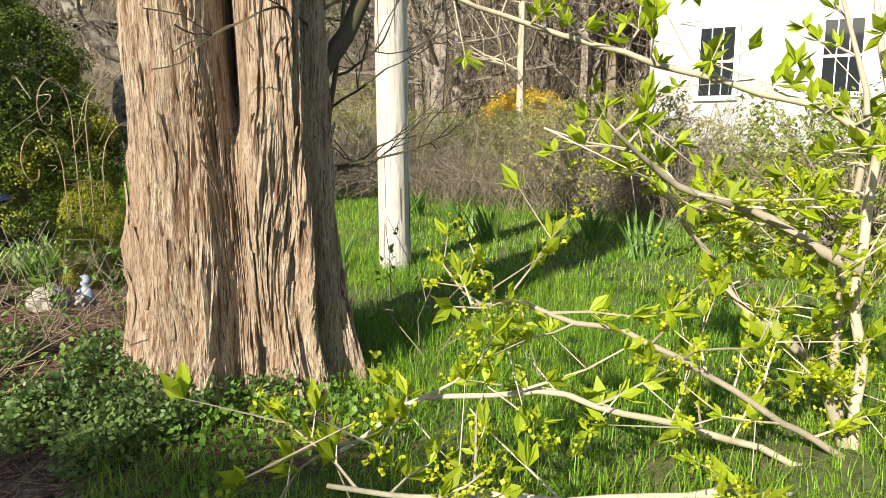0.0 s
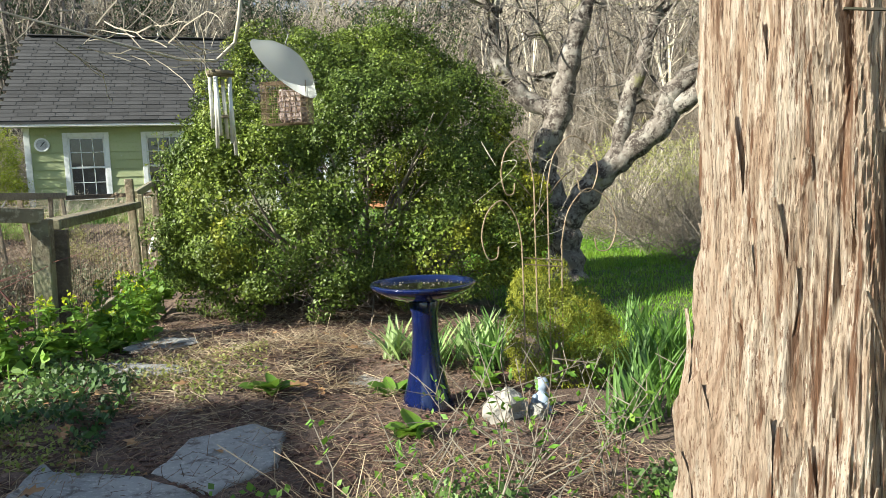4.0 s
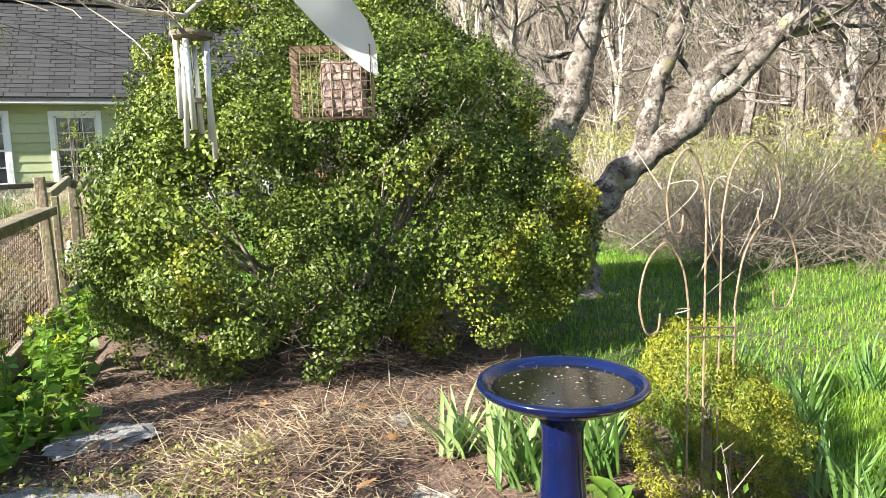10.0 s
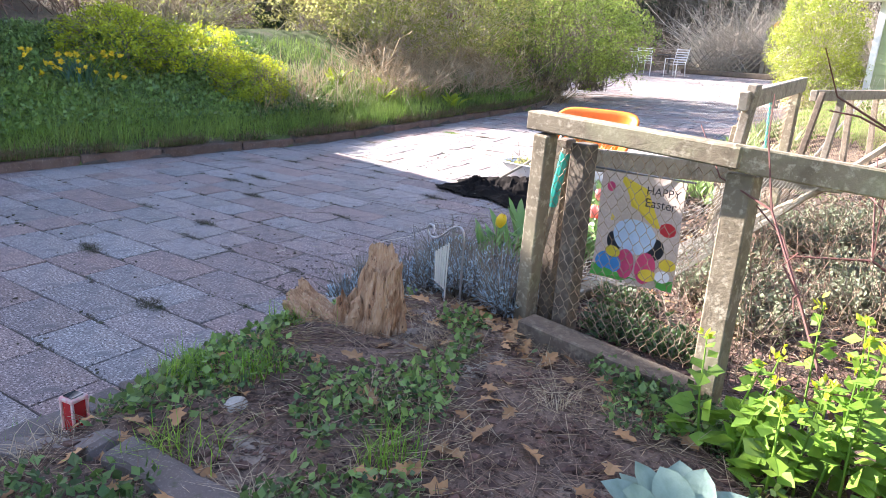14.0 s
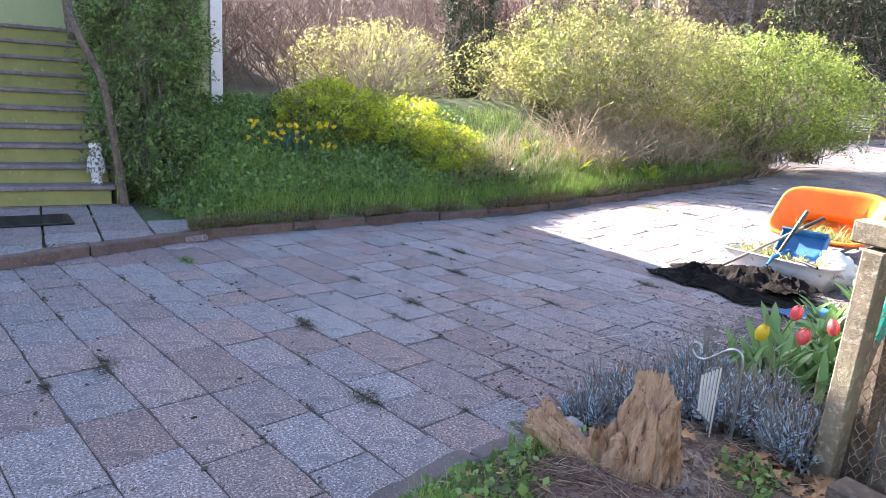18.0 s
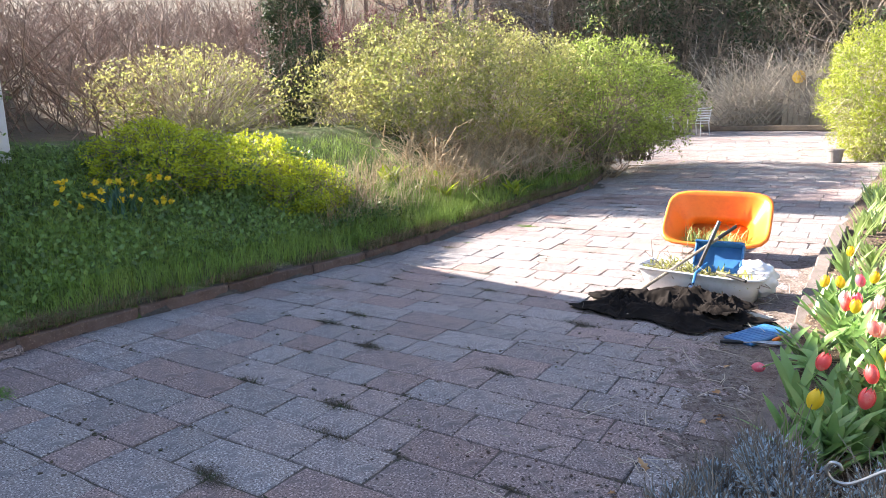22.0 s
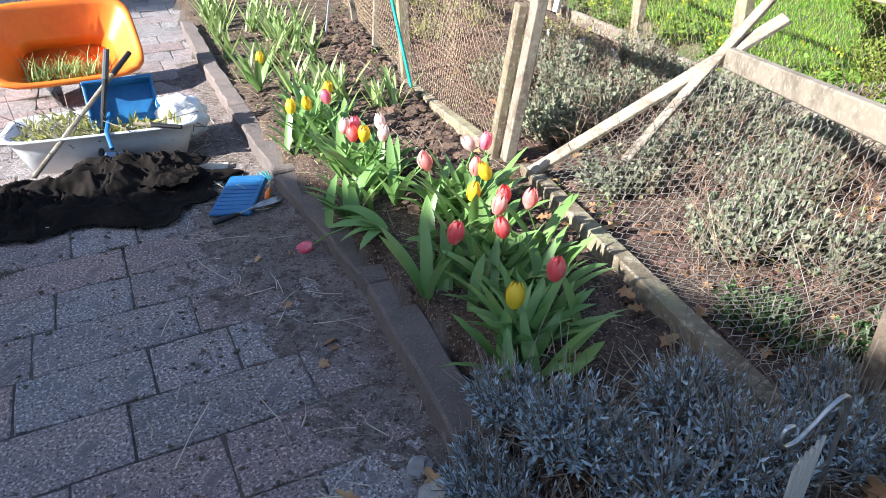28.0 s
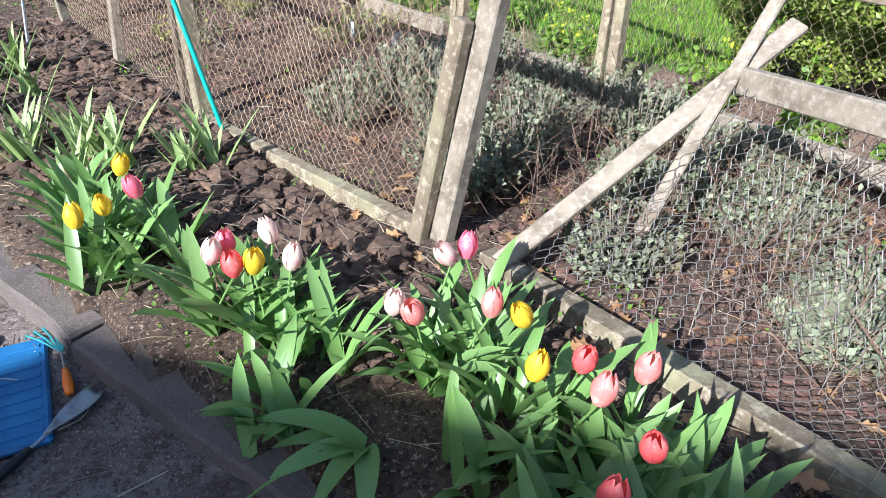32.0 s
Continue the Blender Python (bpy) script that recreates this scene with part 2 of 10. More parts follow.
# ---- materials ----
def material(name, base, rough=0.8, metal=0.0, vary=(), bump=0.0, bump_scale=40.0, random=0.0, island=0.0, spec=0.5, trans=0.0, coat=0.0, stretch=None, detail=6, other=None):
    """A procedural surface. vary: rows of (scale, colour, low, high) laid over the base by noise. random, island: brightness that differs
    from object to object or from piece to piece. trans: thin leaves that let light through."""
    m = bpy.data.materials.new(name)
    m.use_nodes = True
    t = m.node_tree
    n, l = t.nodes, t.links
    sh = n["Principled BSDF"]
    sh.inputs["Roughness"].default_value = rough
    sh.inputs["Metallic"].default_value = metal
    sh.inputs["Specular IOR Level"].default_value = spec
    if coat:
        sh.inputs["Coat Weight"].default_value = coat
        sh.inputs["Coat Roughness"].default_value = 0.08
    co = n.new("ShaderNodeTexCoord")
    src = co.outputs["Object"]
    if stretch:
        mp = n.new("ShaderNodeMapping")
        mp.inputs["Scale"].default_value = stretch
        l.new(src, mp.inputs["Vector"])
        src = mp.outputs["Vector"]
    rgb = n.new("ShaderNodeRGB")
    rgb.outputs[0].default_value = (*base, 1)
    col = rgb.outputs[0]
    for scale, c, lo, hi in vary:
        tex = n.new("ShaderNodeTexNoise")
        tex.inputs["Scale"].default_value = scale
        tex.inputs["Detail"].default_value = detail
        tex.inputs["Roughness"].default_value = 0.65
        l.new(src, tex.inputs["Vector"])
        mr = n.new("ShaderNodeMapRange")
        mr.inputs["From Min"].default_value, mr.inputs["From Max"].default_value = lo, hi
        l.new(tex.outputs["Fac"], mr.inputs["Value"])
        mx = n.new("ShaderNodeMix")
        mx.data_type = "RGBA"
        l.new(mr.outputs["Result"], mx.inputs["Factor"])
        l.new(col, mx.inputs["A"])
        mx.inputs["B"].default_value = (*c, 1)
        col = mx.outputs["Result"]
    if other:
        # pieces range between two colours
        info = n.new("ShaderNodeObjectInfo" if random else "ShaderNodeNewGeometry")
        mr = n.new("ShaderNodeMapRange")
        mr.inputs["From Min"].default_value, mr.inputs["From Max"].default_value = 0.35, 1.0
        ml = n.new("ShaderNodeMath")
        ml.operation = "MULTIPLY"
        ml.inputs[1].default_value = 7.31
        fr = n.new("ShaderNodeMath")
        fr.operation = "FRACT"
        l.new(info.outputs["Random" if random else "Random Per Island"], ml.inputs[0])
        l.new(ml.outputs[0], fr.inputs[0])
        l.new(fr.outputs[0], mr.inputs["Value"])
        mx = n.new("ShaderNodeMix")
        mx.data_type = "RGBA"
        mx.blend_type = "MULTIPLY"
        l.new(mr.outputs["Result"], mx.inputs["Factor"])
        l.new(col, mx.inputs["A"])
        mx.inputs["B"].default_value = (*other, 1)
        col = mx.outputs["Result"]
    for amount, node, out in ((random, "ShaderNodeObjectInfo", "Random"), (island, "ShaderNodeNewGeometry", "Random Per Island")):
        if amount:
            info = n.new(node)
            mr = n.new("ShaderNodeMapRange")
            mr.inputs["To Min"].default_value, mr.inputs["To Max"].default_value = 1 - amount, 1 + amount
            l.new(info.outputs[out], mr.inputs["Value"])
            hs = n.new("ShaderNodeHueSaturation")
            l.new(mr.outputs["Result"], hs.inputs["Value"])
            l.new(col, hs.inputs["Color"])
            col = hs.outputs["Color"]
    l.new(col, sh.inputs["Base Color"])
    if bump:
        tex = n.new("ShaderNodeTexNoise")
        tex.inputs["Scale"].default_value = bump_scale
        tex.inputs["Detail"].default_value = 8
        tex.inputs["Roughness"].default_value = 0.7
        l.new(src, tex.inputs["Vector"])
        bp = n.new("ShaderNodeBump")
        bp.inputs["Strength"].default_value = min(1.0, bump)
        bp.inputs["Distance"].default_value = 0.4 / bump_scale
        l.new(tex.outputs["Fac"], bp.inputs["Height"])
        l.new(bp.outputs["Normal"], sh.inputs["Normal"])
    if trans:
        tr = n.new("ShaderNodeBsdfTranslucent")
        l.new(col, tr.inputs["Color"])
        ms = n.new("ShaderNodeMixShader")
        ms.inputs["Fac"].default_value = trans
        l.new(sh.outputs[0], ms.inputs[1])
        l.new(tr.outputs[0], ms.inputs[2])
        l.new(ms.outputs[0], n["Material Output"].inputs["Surface"])
    return m


PAVER_LOOK = dict(vary=[(2.2, (0.19, 0.185, 0.195), 0.42, 0.6), (0.9, (0.25, 0.20, 0.185), 0.5, 0.68), (80, (0.52, 0.49, 0.47), 0.53, 0.59), (105, (0.05, 0.045, 0.043), 0.54, 0.59), (9, (0.15, 0.14, 0.14), 0.54, 0.66), (1.6, (0.15, 0.13, 0.115), 0.6, 0.7)], bump=1.0, bump_scale=110, other=(1.0, 0.80, 0.75))
M_PAVER = material("concrete paver", (0.24, 0.206, 0.192), 0.9, random=0.12, **PAVER_LOOK)
M_FOREST = material("woodland floor", (0.11, 0.085, 0.058), 1.0, vary=[(0.9, (0.16, 0.12, 0.075), 0.45, 0.65), (4, (0.065, 0.06, 0.03), 0.48, 0.66), (30, (0.24, 0.18, 0.12), 0.58, 0.72)], bump=1, bump_scale=12)
M_KERB = material("worn dark concrete", (0.15, 0.12, 0.108), 0.95, vary=[(5, (0.11, 0.092, 0.082), 0.45, 0.65), (120, (0.25, 0.22, 0.2), 0.55, 0.68), (22, (0.10, 0.10, 0.06), 0.58, 0.7)], bump=1, bump_scale=90, random=0.15)
M_JOINT = material("joint soil", (0.07, 0.06, 0.05), 1.0, vary=[(30, (0.12, 0.1, 0.08), 0.45, 0.65)], bump=1, bump_scale=90)
M_SOIL = material("garden soil", (0.085, 0.053, 0.036), 1.0, vary=[(5, (0.13, 0.09, 0.06), 0.48, 0.68), (38, (0.03, 0.02, 0.015), 0.48, 0.6), (75, (0.32, 0.25, 0.18), 0.56, 0.64)], bump=1, bump_scale=30)
M_MULCH = material("needle mulch", (0.125, 0.08, 0.06), 1.0, vary=[(1.7, (0.36, 0.315, 0.26), 0.575, 0.65), (5, (0.19, 0.13, 0.095), 0.45, 0.65), (42, (0.045, 0.027, 0.02), 0.48, 0.62), (120, (0.36, 0.28, 0.2), 0.58, 0.68)], bump=1, bump_scale=42)
M_GROUND = material("rough ground", (0.095, 0.13, 0.035), 1.0, vary=[(2.5, (0.15, 0.115, 0.07), 0.5, 0.68), (30, (0.04, 0.055, 0.018), 0.45, 0.65), (80, (0.18, 0.16, 0.08), 0.6, 0.75)], bump=1, bump_scale=40)
M_GRASS = material("grass blade", (0.16, 0.33, 0.025), 0.5, vary=[(2.2, (0.28, 0.42, 0.045), 0.42, 0.65), (40, (0.06, 0.16, 0.015), 0.5, 0.7)], island=0.35, trans=0.4)
M_GRASS_BANK = material("bank grass blade", (0.24, 0.36, 0.07), 0.55, vary=[(2.2, (0.27, 0.36, 0.08), 0.42, 0.65), (0.8, (0.08, 0.15, 0.03), 0.5, 0.65)], island=0.4, trans=0.4)
M_STRAW = material("dry straw", (0.42, 0.34, 0.225), 0.8, vary=[(5, (0.3, 0.2, 0.11), 0.45, 0.65)], island=0.3, trans=0.15)
M_STRAW_DULL = material("dull dry grass", (0.30, 0.23, 0.14), 0.85, vary=[(5, (0.19, 0.14, 0.085), 0.45, 0.65)], island=0.35, trans=0.1)
M_BARK_RED = material("shredding bark", (0.44, 0.345, 0.26), 0.95, vary=[(5, (0.34, 0.235, 0.16), 0.47, 0.6), (14, (0.56, 0.47, 0.38), 0.5, 0.62), (11, (0.15, 0.075, 0.04), 0.54, 0.62), (34, (0.11, 0.06, 0.035), 0.55, 0.64), (1.3, (0.36, 0.26, 0.185), 0.5, 0.7), (60, (0.16, 0.09, 0.055), 0.56, 0.61)], bump=1, bump_scale=26, stretch=(4, 4, 0.4))
M_BARK_GREY = material("grey bark", (0.20, 0.17, 0.145), 0.95, vary=[(5, (0.36, 0.33, 0.29), 0.5, 0.6), (11, (0.06, 0.045, 0.038), 0.48, 0.58), (40, (0.30, 0.27, 0.23), 0.54, 0.62), (3, (0.24, 0.23, 0.10), 0.6, 0.68)], bump=1, bump_scale=14)
M_TWIG = material("bare twig", (0.22, 0.19, 0.15), 0.9, vary=[(3, (0.16, 0.12, 0.09), 0.45, 0.65)], island=0.3)
M_DRY_DARK = material("dark dry weed", (0.075, 0.06, 0.04), 0.95, vary=[(9, (0.05, 0.06, 0.025), 0.5, 0.6)], island=0.4)
M_NEEDLE = material("brown fallen needle", (0.14, 0.085, 0.06), 0.9, vary=[(4, (0.25, 0.17, 0.115), 0.45, 0.65)], island=0.5)
M_TWIG_RED = material("reddish twig", (0.15, 0.065, 0.055), 0.9, island=0.3)
M_TWIG_PALE = material("pale twig", (0.48, 0.42, 0.33), 0.9, vary=[(6, (0.27, 0.235, 0.18), 0.5, 0.7)], island=0.35)
M_POLE = material("weathered pole", (0.56, 0.54, 0.515), 0.9, vary=[(16, (0.33, 0.31, 0.285), 0.45, 0.65), (60, (0.30, 0.27, 0.24), 0.58, 0.75)], bump=0.7, bump_scale=60, stretch=(3, 3, 0.25))
M_TWIG_WARM = material("red-brown twig", (0.27, 0.195, 0.155), 0.9, vary=[(3, (0.17, 0.11, 0.085), 0.45, 0.65)], island=0.4)
M_TIMBER = material("weathered timber", (0.205, 0.165, 0.11), 0.9, vary=[(7, (0.14, 0.11, 0.07), 0.47, 0.62), (30, (0.38, 0.33, 0.24), 0.52, 0.66), (2.5, (0.30, 0.29, 0.17), 0.5, 0.7)], bump=0.7, bump_scale=50, random=0.14)
M_TIMBER_DARK = material("dark damp timber", (0.14, 0.105, 0.075), 0.9, vary=[(7, (0.08, 0.06, 0.045), 0.45, 0.65), (30, (0.22, 0.18, 0.13), 0.5, 0.7)], bump=0.7, bump_scale=50, random=0.12)
M_TIMBER_PALE = material("pale grey timber", (0.265, 0.225, 0.17), 0.9, vary=[(8, (0.16, 0.13, 0.095), 0.45, 0.62), (40, (0.36, 0.32, 0.26), 0.5, 0.7)], bump=0.6, bump_scale=55, random=0.1)
M_WIRE = material("galvanised wire", (0.33, 0.31, 0.28), 0.5, 0.6)
M_WIRE_RUST = material("rusty wire", (0.36, 0.27, 0.18), 0.7, 0.3, vary=[(30, (0.16, 0.10, 0.06), 0.45, 0.65)])
M_SIDING = material("green painted siding", (0.355, 0.39, 0.205), 0.75, vary=[(1.5, (0.39, 0.42, 0.245), 0.45, 0.7), (25, (0.295, 0.345, 0.15), 0.55, 0.72), (9, (0.52, 0.52, 0.42), 0.67, 0.72)], bump=0.4, bump_scale=40, random=0.07)
M_WHITE = material("white paint", (0.74, 0.74, 0.74), 0.6, vary=[(12, (0.62, 0.62, 0.60), 0.5, 0.7)], bump=0.2, bump_scale=60)
M_SHINGLE = material("asphalt shingle", (0.038, 0.037, 0.038), 0.95, vary=[(2, (0.052, 0.05, 0.05), 0.45, 0.65), (120, (0.09, 0.088, 0.088), 0.57, 0.7), (5, (0.028, 0.027, 0.027), 0.55, 0.68)], bump=0.9, bump_scale=160, random=0.28)
M_GLASS = material("window glass", (0.02, 0.025, 0.03), 0.04, spec=0.9)
M_DOOR = material("violet paint", (0.20, 0.165, 0.27), 0.5, vary=[(5, (0.16, 0.13, 0.22), 0.45, 0.7)])
M_BLUE_GLAZE = material("cobalt glaze", (0.004, 0.009, 0.055), 0.12, spec=0.5, coat=0.5, vary=[(60, (0.02, 0.045, 0.18), 0.62, 0.72), (6, (0.004, 0.007, 0.035), 0.45, 0.62)])
M_WATER = material("dark water", (0.012, 0.012, 0.009), 0.02, spec=0.9, bump=0.02, bump_scale=9)
M_CONCRETE = material("old concrete", (0.27, 0.24, 0.22), 0.95, vary=[(6, (0.17, 0.145, 0.13), 0.45, 0.65), (70, (0.36, 0.33, 0.30), 0.55, 0.72)], bump=0.9, bump_scale=70, random=0.12)
M_BRICK = material("worn brick kerb", (0.135, 0.095, 0.078), 0.95, vary=[(8, (0.10, 0.065, 0.05), 0.45, 0.65), (70, (0.36, 0.27, 0.22), 0.58, 0.72)], bump=0.9, bump_scale=60, random=0.2)
M_STONE = material("field stone", (0.25, 0.245, 0.235), 0.9, vary=[(7, (0.22, 0.21, 0.20), 0.45, 0.65), (40, (0.45, 0.43, 0.39), 0.55, 0.72)], bump=0.8, bump_scale=30, random=0.15)
M_DEADWOOD = material("rotten wood", (0.42, 0.255, 0.145), 0.95, vary=[(12, (0.24, 0.12, 0.06), 0.45, 0.62), (35, (0.48, 0.33, 0.21), 0.5, 0.7), (26, (0.07, 0.035, 0.02), 0.6, 0.66)], bump=1, bump_scale=26, stretch=(2.2, 2.2, 0.6))
M_BOX = material("boxwood leaf", (0.098, 0.14, 0.026), 0.42, vary=[(1.6, (0.155, 0.20, 0.03), 0.45, 0.6), (0.7, (0.30, 0.275, 0.02), 0.56, 0.67)], island=0.6, trans=0.12, spec=0.25)
M_LEAF = material("spring leaf", (0.32, 0.42, 0.025), 0.5, vary=[(4, (0.38, 0.46, 0.03), 0.45, 0.65)], island=0.25, trans=0.45)
M_MUSTARD = material("mustard leaf", (0.16, 0.29, 0.04), 0.5, vary=[(4, (0.30, 0.43, 0.05), 0.45, 0.65), (1.3, (0.12, 0.24, 0.03), 0.5, 0.65)], island=0.35, trans=0.4)
M_SPILL = material("tramped earth", (0.135, 0.105, 0.09), 1.0, vary=[(5, (0.19, 0.16, 0.145), 0.42, 0.62), (18, (0.085, 0.06, 0.048), 0.5, 0.62), (60, (0.06, 0.045, 0.038), 0.54, 0.62), (110, (0.34, 0.31, 0.28), 0.58, 0.64)], bump=1, bump_scale=35)
M_CLOD = material("clod of soil", (0.105, 0.066, 0.046), 1.0, vary=[(30, (0.06, 0.038, 0.026), 0.45, 0.65), (9, (0.16, 0.105, 0.07), 0.52, 0.66)], island=0.4, bump=1, bump_scale=60)
M_BARK_CHIP = material("mulch chip", (0.10, 0.055, 0.042), 0.95, vary=[(30, (0.20, 0.12, 0.08), 0.52, 0.68)], island=0.6)
M_LEAF_MID = material("weed leaf", (0.11, 0.23, 0.025), 0.55, vary=[(3, (0.21, 0.33, 0.04), 0.45, 0.65)], island=0.35, trans=0.35)
M_LEAF_DARK = material("dark groundcover leaf", (0.05, 0.10, 0.03), 0.5, vary=[(2, (0.085, 0.14, 0.04), 0.45, 0.65)], island=0.4, trans=0.25)
M_LEAF_YELLOW = material("yellow-green leaf", (0.50, 0.55, 0.03), 0.55, vary=[(2, (0.26, 0.34, 0.03), 0.45, 0.65)], island=0.3, trans=0.4)
M_LEAF_OLIVE = material("olive leaf", (0.38, 0.385, 0.13), 0.6, vary=[(1.2, (0.47, 0.44, 0.17), 0.42, 0.65), (0.6, (0.19, 0.26, 0.045), 0.5, 0.7)], island=0.35, trans=0.5)
M_LEAF_HEDGE = material("hedge leaf", (0.28, 0.36, 0.07), 0.55, vary=[(1.2, (0.26, 0.32, 0.08), 0.42, 0.65), (0.6, (0.13, 0.19, 0.04), 0.5, 0.7)], island=0.4, trans=0.45)
M_LEAF_BUSH = material("lime leaf", (0.38, 0.42, 0.06), 0.55, vary=[(1.5, (0.25, 0.33, 0.05), 0.42, 0.65)], island=0.35, trans=0.45)
M_LEAF_COVER = material("ground cover leaf", (0.165, 0.26, 0.07), 0.5, vary=[(2, (0.19, 0.29, 0.08), 0.45, 0.65), (0.7, (0.06, 0.12, 0.035), 0.5, 0.65)], island=0.45, trans=0.35)
M_CONIFER = material("conifer needles", (0.03, 0.06, 0.02), 0.6, vary=[(1.5, (0.05, 0.085, 0.03), 0.45, 0.65)], island=0.35, trans=0.1)
M_CONIFER_GOLD = material("golden conifer", (0.26, 0.27, 0.02), 0.6, vary=[(4, (0.12, 0.16, 0.02), 0.45, 0.65)], island=0.35, trans=0.25)
M_SAGE = material("grey sage leaf", (0.235, 0.26, 0.165), 0.8, vary=[(3, (0.12, 0.15, 0.075), 0.45, 0.6), (1.5, (0.24, 0.20, 0.12), 0.5, 0.65)], island=0.35, trans=0.2)
M_LAVENDER = material("lavender leaf", (0.39, 0.48, 0.53), 0.8, vary=[(5, (0.27, 0.32, 0.34), 0.45, 0.65), (2.2, (0.27, 0.24, 0.21), 0.52, 0.66)], island=0.3, trans=0.15)
M_MULLEIN = material("felted leaf", (0.24, 0.33, 0.27), 0.85, vary=[(14, (0.17, 0.25, 0.19), 0.45, 0.65)], bump=0.5, bump_scale=60, trans=0.15)
M_TULIP_LEAF = material("tulip leaf", (0.18, 0.32, 0.085), 0.4, vary=[(5, (0.22, 0.36, 0.12), 0.45, 0.65)], island=0.2, trans=0.3, stretch=(1, 1, 0.3))
M_DAFF_LEAF = material("daffodil leaf", (0.12, 0.23, 0.05), 0.45, vary=[(4, (0.20, 0.33, 0.08), 0.45, 0.65)], island=0.2, trans=0.3)
M_IRIS_LEAF = material("iris leaf", (0.33, 0.44, 0.16), 0.5, vary=[(4, (0.26, 0.37, 0.13), 0.45, 0.65)], island=0.2, trans=0.3)
M_DEAD_LEAF = material("dead oak leaf", (0.30, 0.16, 0.07), 0.8, vary=[(9, (0.40, 0.25, 0.12), 0.45, 0.65)], island=0.3, trans=0.15)
M_PETAL_YELLOW = material("yellow petal", (0.80, 0.58, 0.03), 0.5, trans=0.3)
M_PETAL_PINK = material("pink petal", (0.85, 0.18, 0.26), 0.5, vary=[(30, (0.82, 0.45, 0.45), 0.5, 0.68)], trans=0.35)
M_PETAL_RED = material("rose-red petal", (0.86, 0.13, 0.13), 0.5, vary=[(30, (0.86, 0.30, 0.26), 0.48, 0.68)], trans=0.3)
M_PETAL_CORAL = material("coral petal", (0.82, 0.27, 0.24), 0.5, vary=[(30, (0.86, 0.58, 0.48), 0.48, 0.66)], trans=0.35)
M_PETAL_WHITE = material("cream petal", (0.80, 0.62, 0.55), 0.5, vary=[(22, (0.80, 0.33, 0.36), 0.48, 0.66)], trans=0.35)
M_ORANGE = material("orange plastic", (0.85, 0.20, 0.015), 0.4, vary=[(4, (0.72, 0.15, 0.015), 0.5, 0.7), (40, (0.55, 0.14, 0.03), 0.64, 0.74)])
M_TUB = material("grey-white plastic", (0.68, 0.69, 0.71), 0.45, vary=[(6, (0.55, 0.55, 0.55), 0.55, 0.7)])
M_BLACK_CLOTH = material("black woven fabric", (0.012, 0.010, 0.009), 0.95, spec=0.1, vary=[(8, (0.024, 0.019, 0.016), 0.5, 0.7)], bump=0.6, bump_scale=220)
M_BLUE = material("blue plastic", (0.02, 0.12, 0.30), 0.45, vary=[(6, (0.03, 0.17, 0.38), 0.45, 0.65)])
M_TEAL = material("teal paint", (0.02, 0.36, 0.30), 0.5, vary=[(20, (0.04, 0.26, 0.22), 0.5, 0.7)])
M_BLACK = material("black plastic", (0.012, 0.012, 0.013), 0.4)
M_STEEL = material("steel", (0.45, 0.45, 0.45), 0.35, 0.9, vary=[(20, (0.3, 0.27, 0.24), 0.5, 0.7)])
M_ALU = material("brushed aluminium", (0.72, 0.70, 0.64), 0.4, 0.35)
M_IRON = material("dark iron", (0.10, 0.10, 0.105), 0.4, 0.7)
M_SEED = material("seed cake", (0.30, 0.24, 0.22), 0.95, vary=[(70, (0.16, 0.10, 0.075), 0.45, 0.58), (40, (0.62, 0.50, 0.42), 0.55, 0.68)], bump=1, bump_scale=80)
M_CLEAR = material("frosted clear plastic", (0.80, 0.83, 0.82), 0.22, spec=0.6, trans=0.75)
M_RED_GLASS = material("red glass", (0.42, 0.02, 0.02), 0.1, spec=0.8)
M_CLAP = material("white clapboard", (0.44, 0.45, 0.46), 0.7, vary=[(3, (0.38, 0.39, 0.40), 0.5, 0.7)], bump=0.2, bump_scale=30, random=0.04)
M_STAIR = material("worn yellow-green paint", (0.26, 0.25, 0.08), 0.8, vary=[(5, (0.22, 0.21, 0.07), 0.45, 0.65), (18, (0.42, 0.40, 0.33), 0.64, 0.7)], bump=0.3, bump_scale=40)
M_TREAD = material("worn tread paint", (0.17, 0.14, 0.14), 0.85, vary=[(6, (0.26, 0.21, 0.20), 0.45, 0.65), (30, (0.10, 0.08, 0.075), 0.55, 0.7)], bump=0.5, bump_scale=50)

# ---- ground ----
def along(points, y):
    """x of a line given as (y, x) pairs."""
    return np.interp(y, [p[0] for p in points], [p[1] for p in points])


KERB_L = [(-6, -3.3), (-1.8, -4.75), (-1, -5.1), (0.3, -5.65), (2.5, -5.97), (5.5, -6.2), (9.8, -6.75), (12, -7.6), (14, -10), (16, -15), (40, -16)]
KERB_R = [(-6, -0.45), (-0.81, -0.56), (-0.31, -0.75), (-0.06, -0.85), (0.46, -0.93), (1.2, -0.92), (1.9, -0.9), (2.9, -1.17), (4.7, -1.55), (6.9, -1.95), (10, -2.35), (15, -2.9), (29, -3.6), (40, -4)]


def drive_z(y):
    return np.maximum(0, np.asarray(y, float) - 4) * 0.045


def smooth(a, b, x):
    u = np.clip((np.asarray(x, float) - a) / (b - a), 0, 1)
    return u * u * (3 - 2 * u)


def lump(x, y, s, seed=0):
    """Soft rolling unevenness."""
    return (np.sin(x * s + 1.3 * seed) * np.cos(y * s * 1.1 + seed) + 0.5 * np.sin(x * s * 2.3 + y * s * 1.7 + 2 * seed) + 0.3 * np.cos(x * s * 4.1 - y * s * 3.7 + seed)) / 1.8


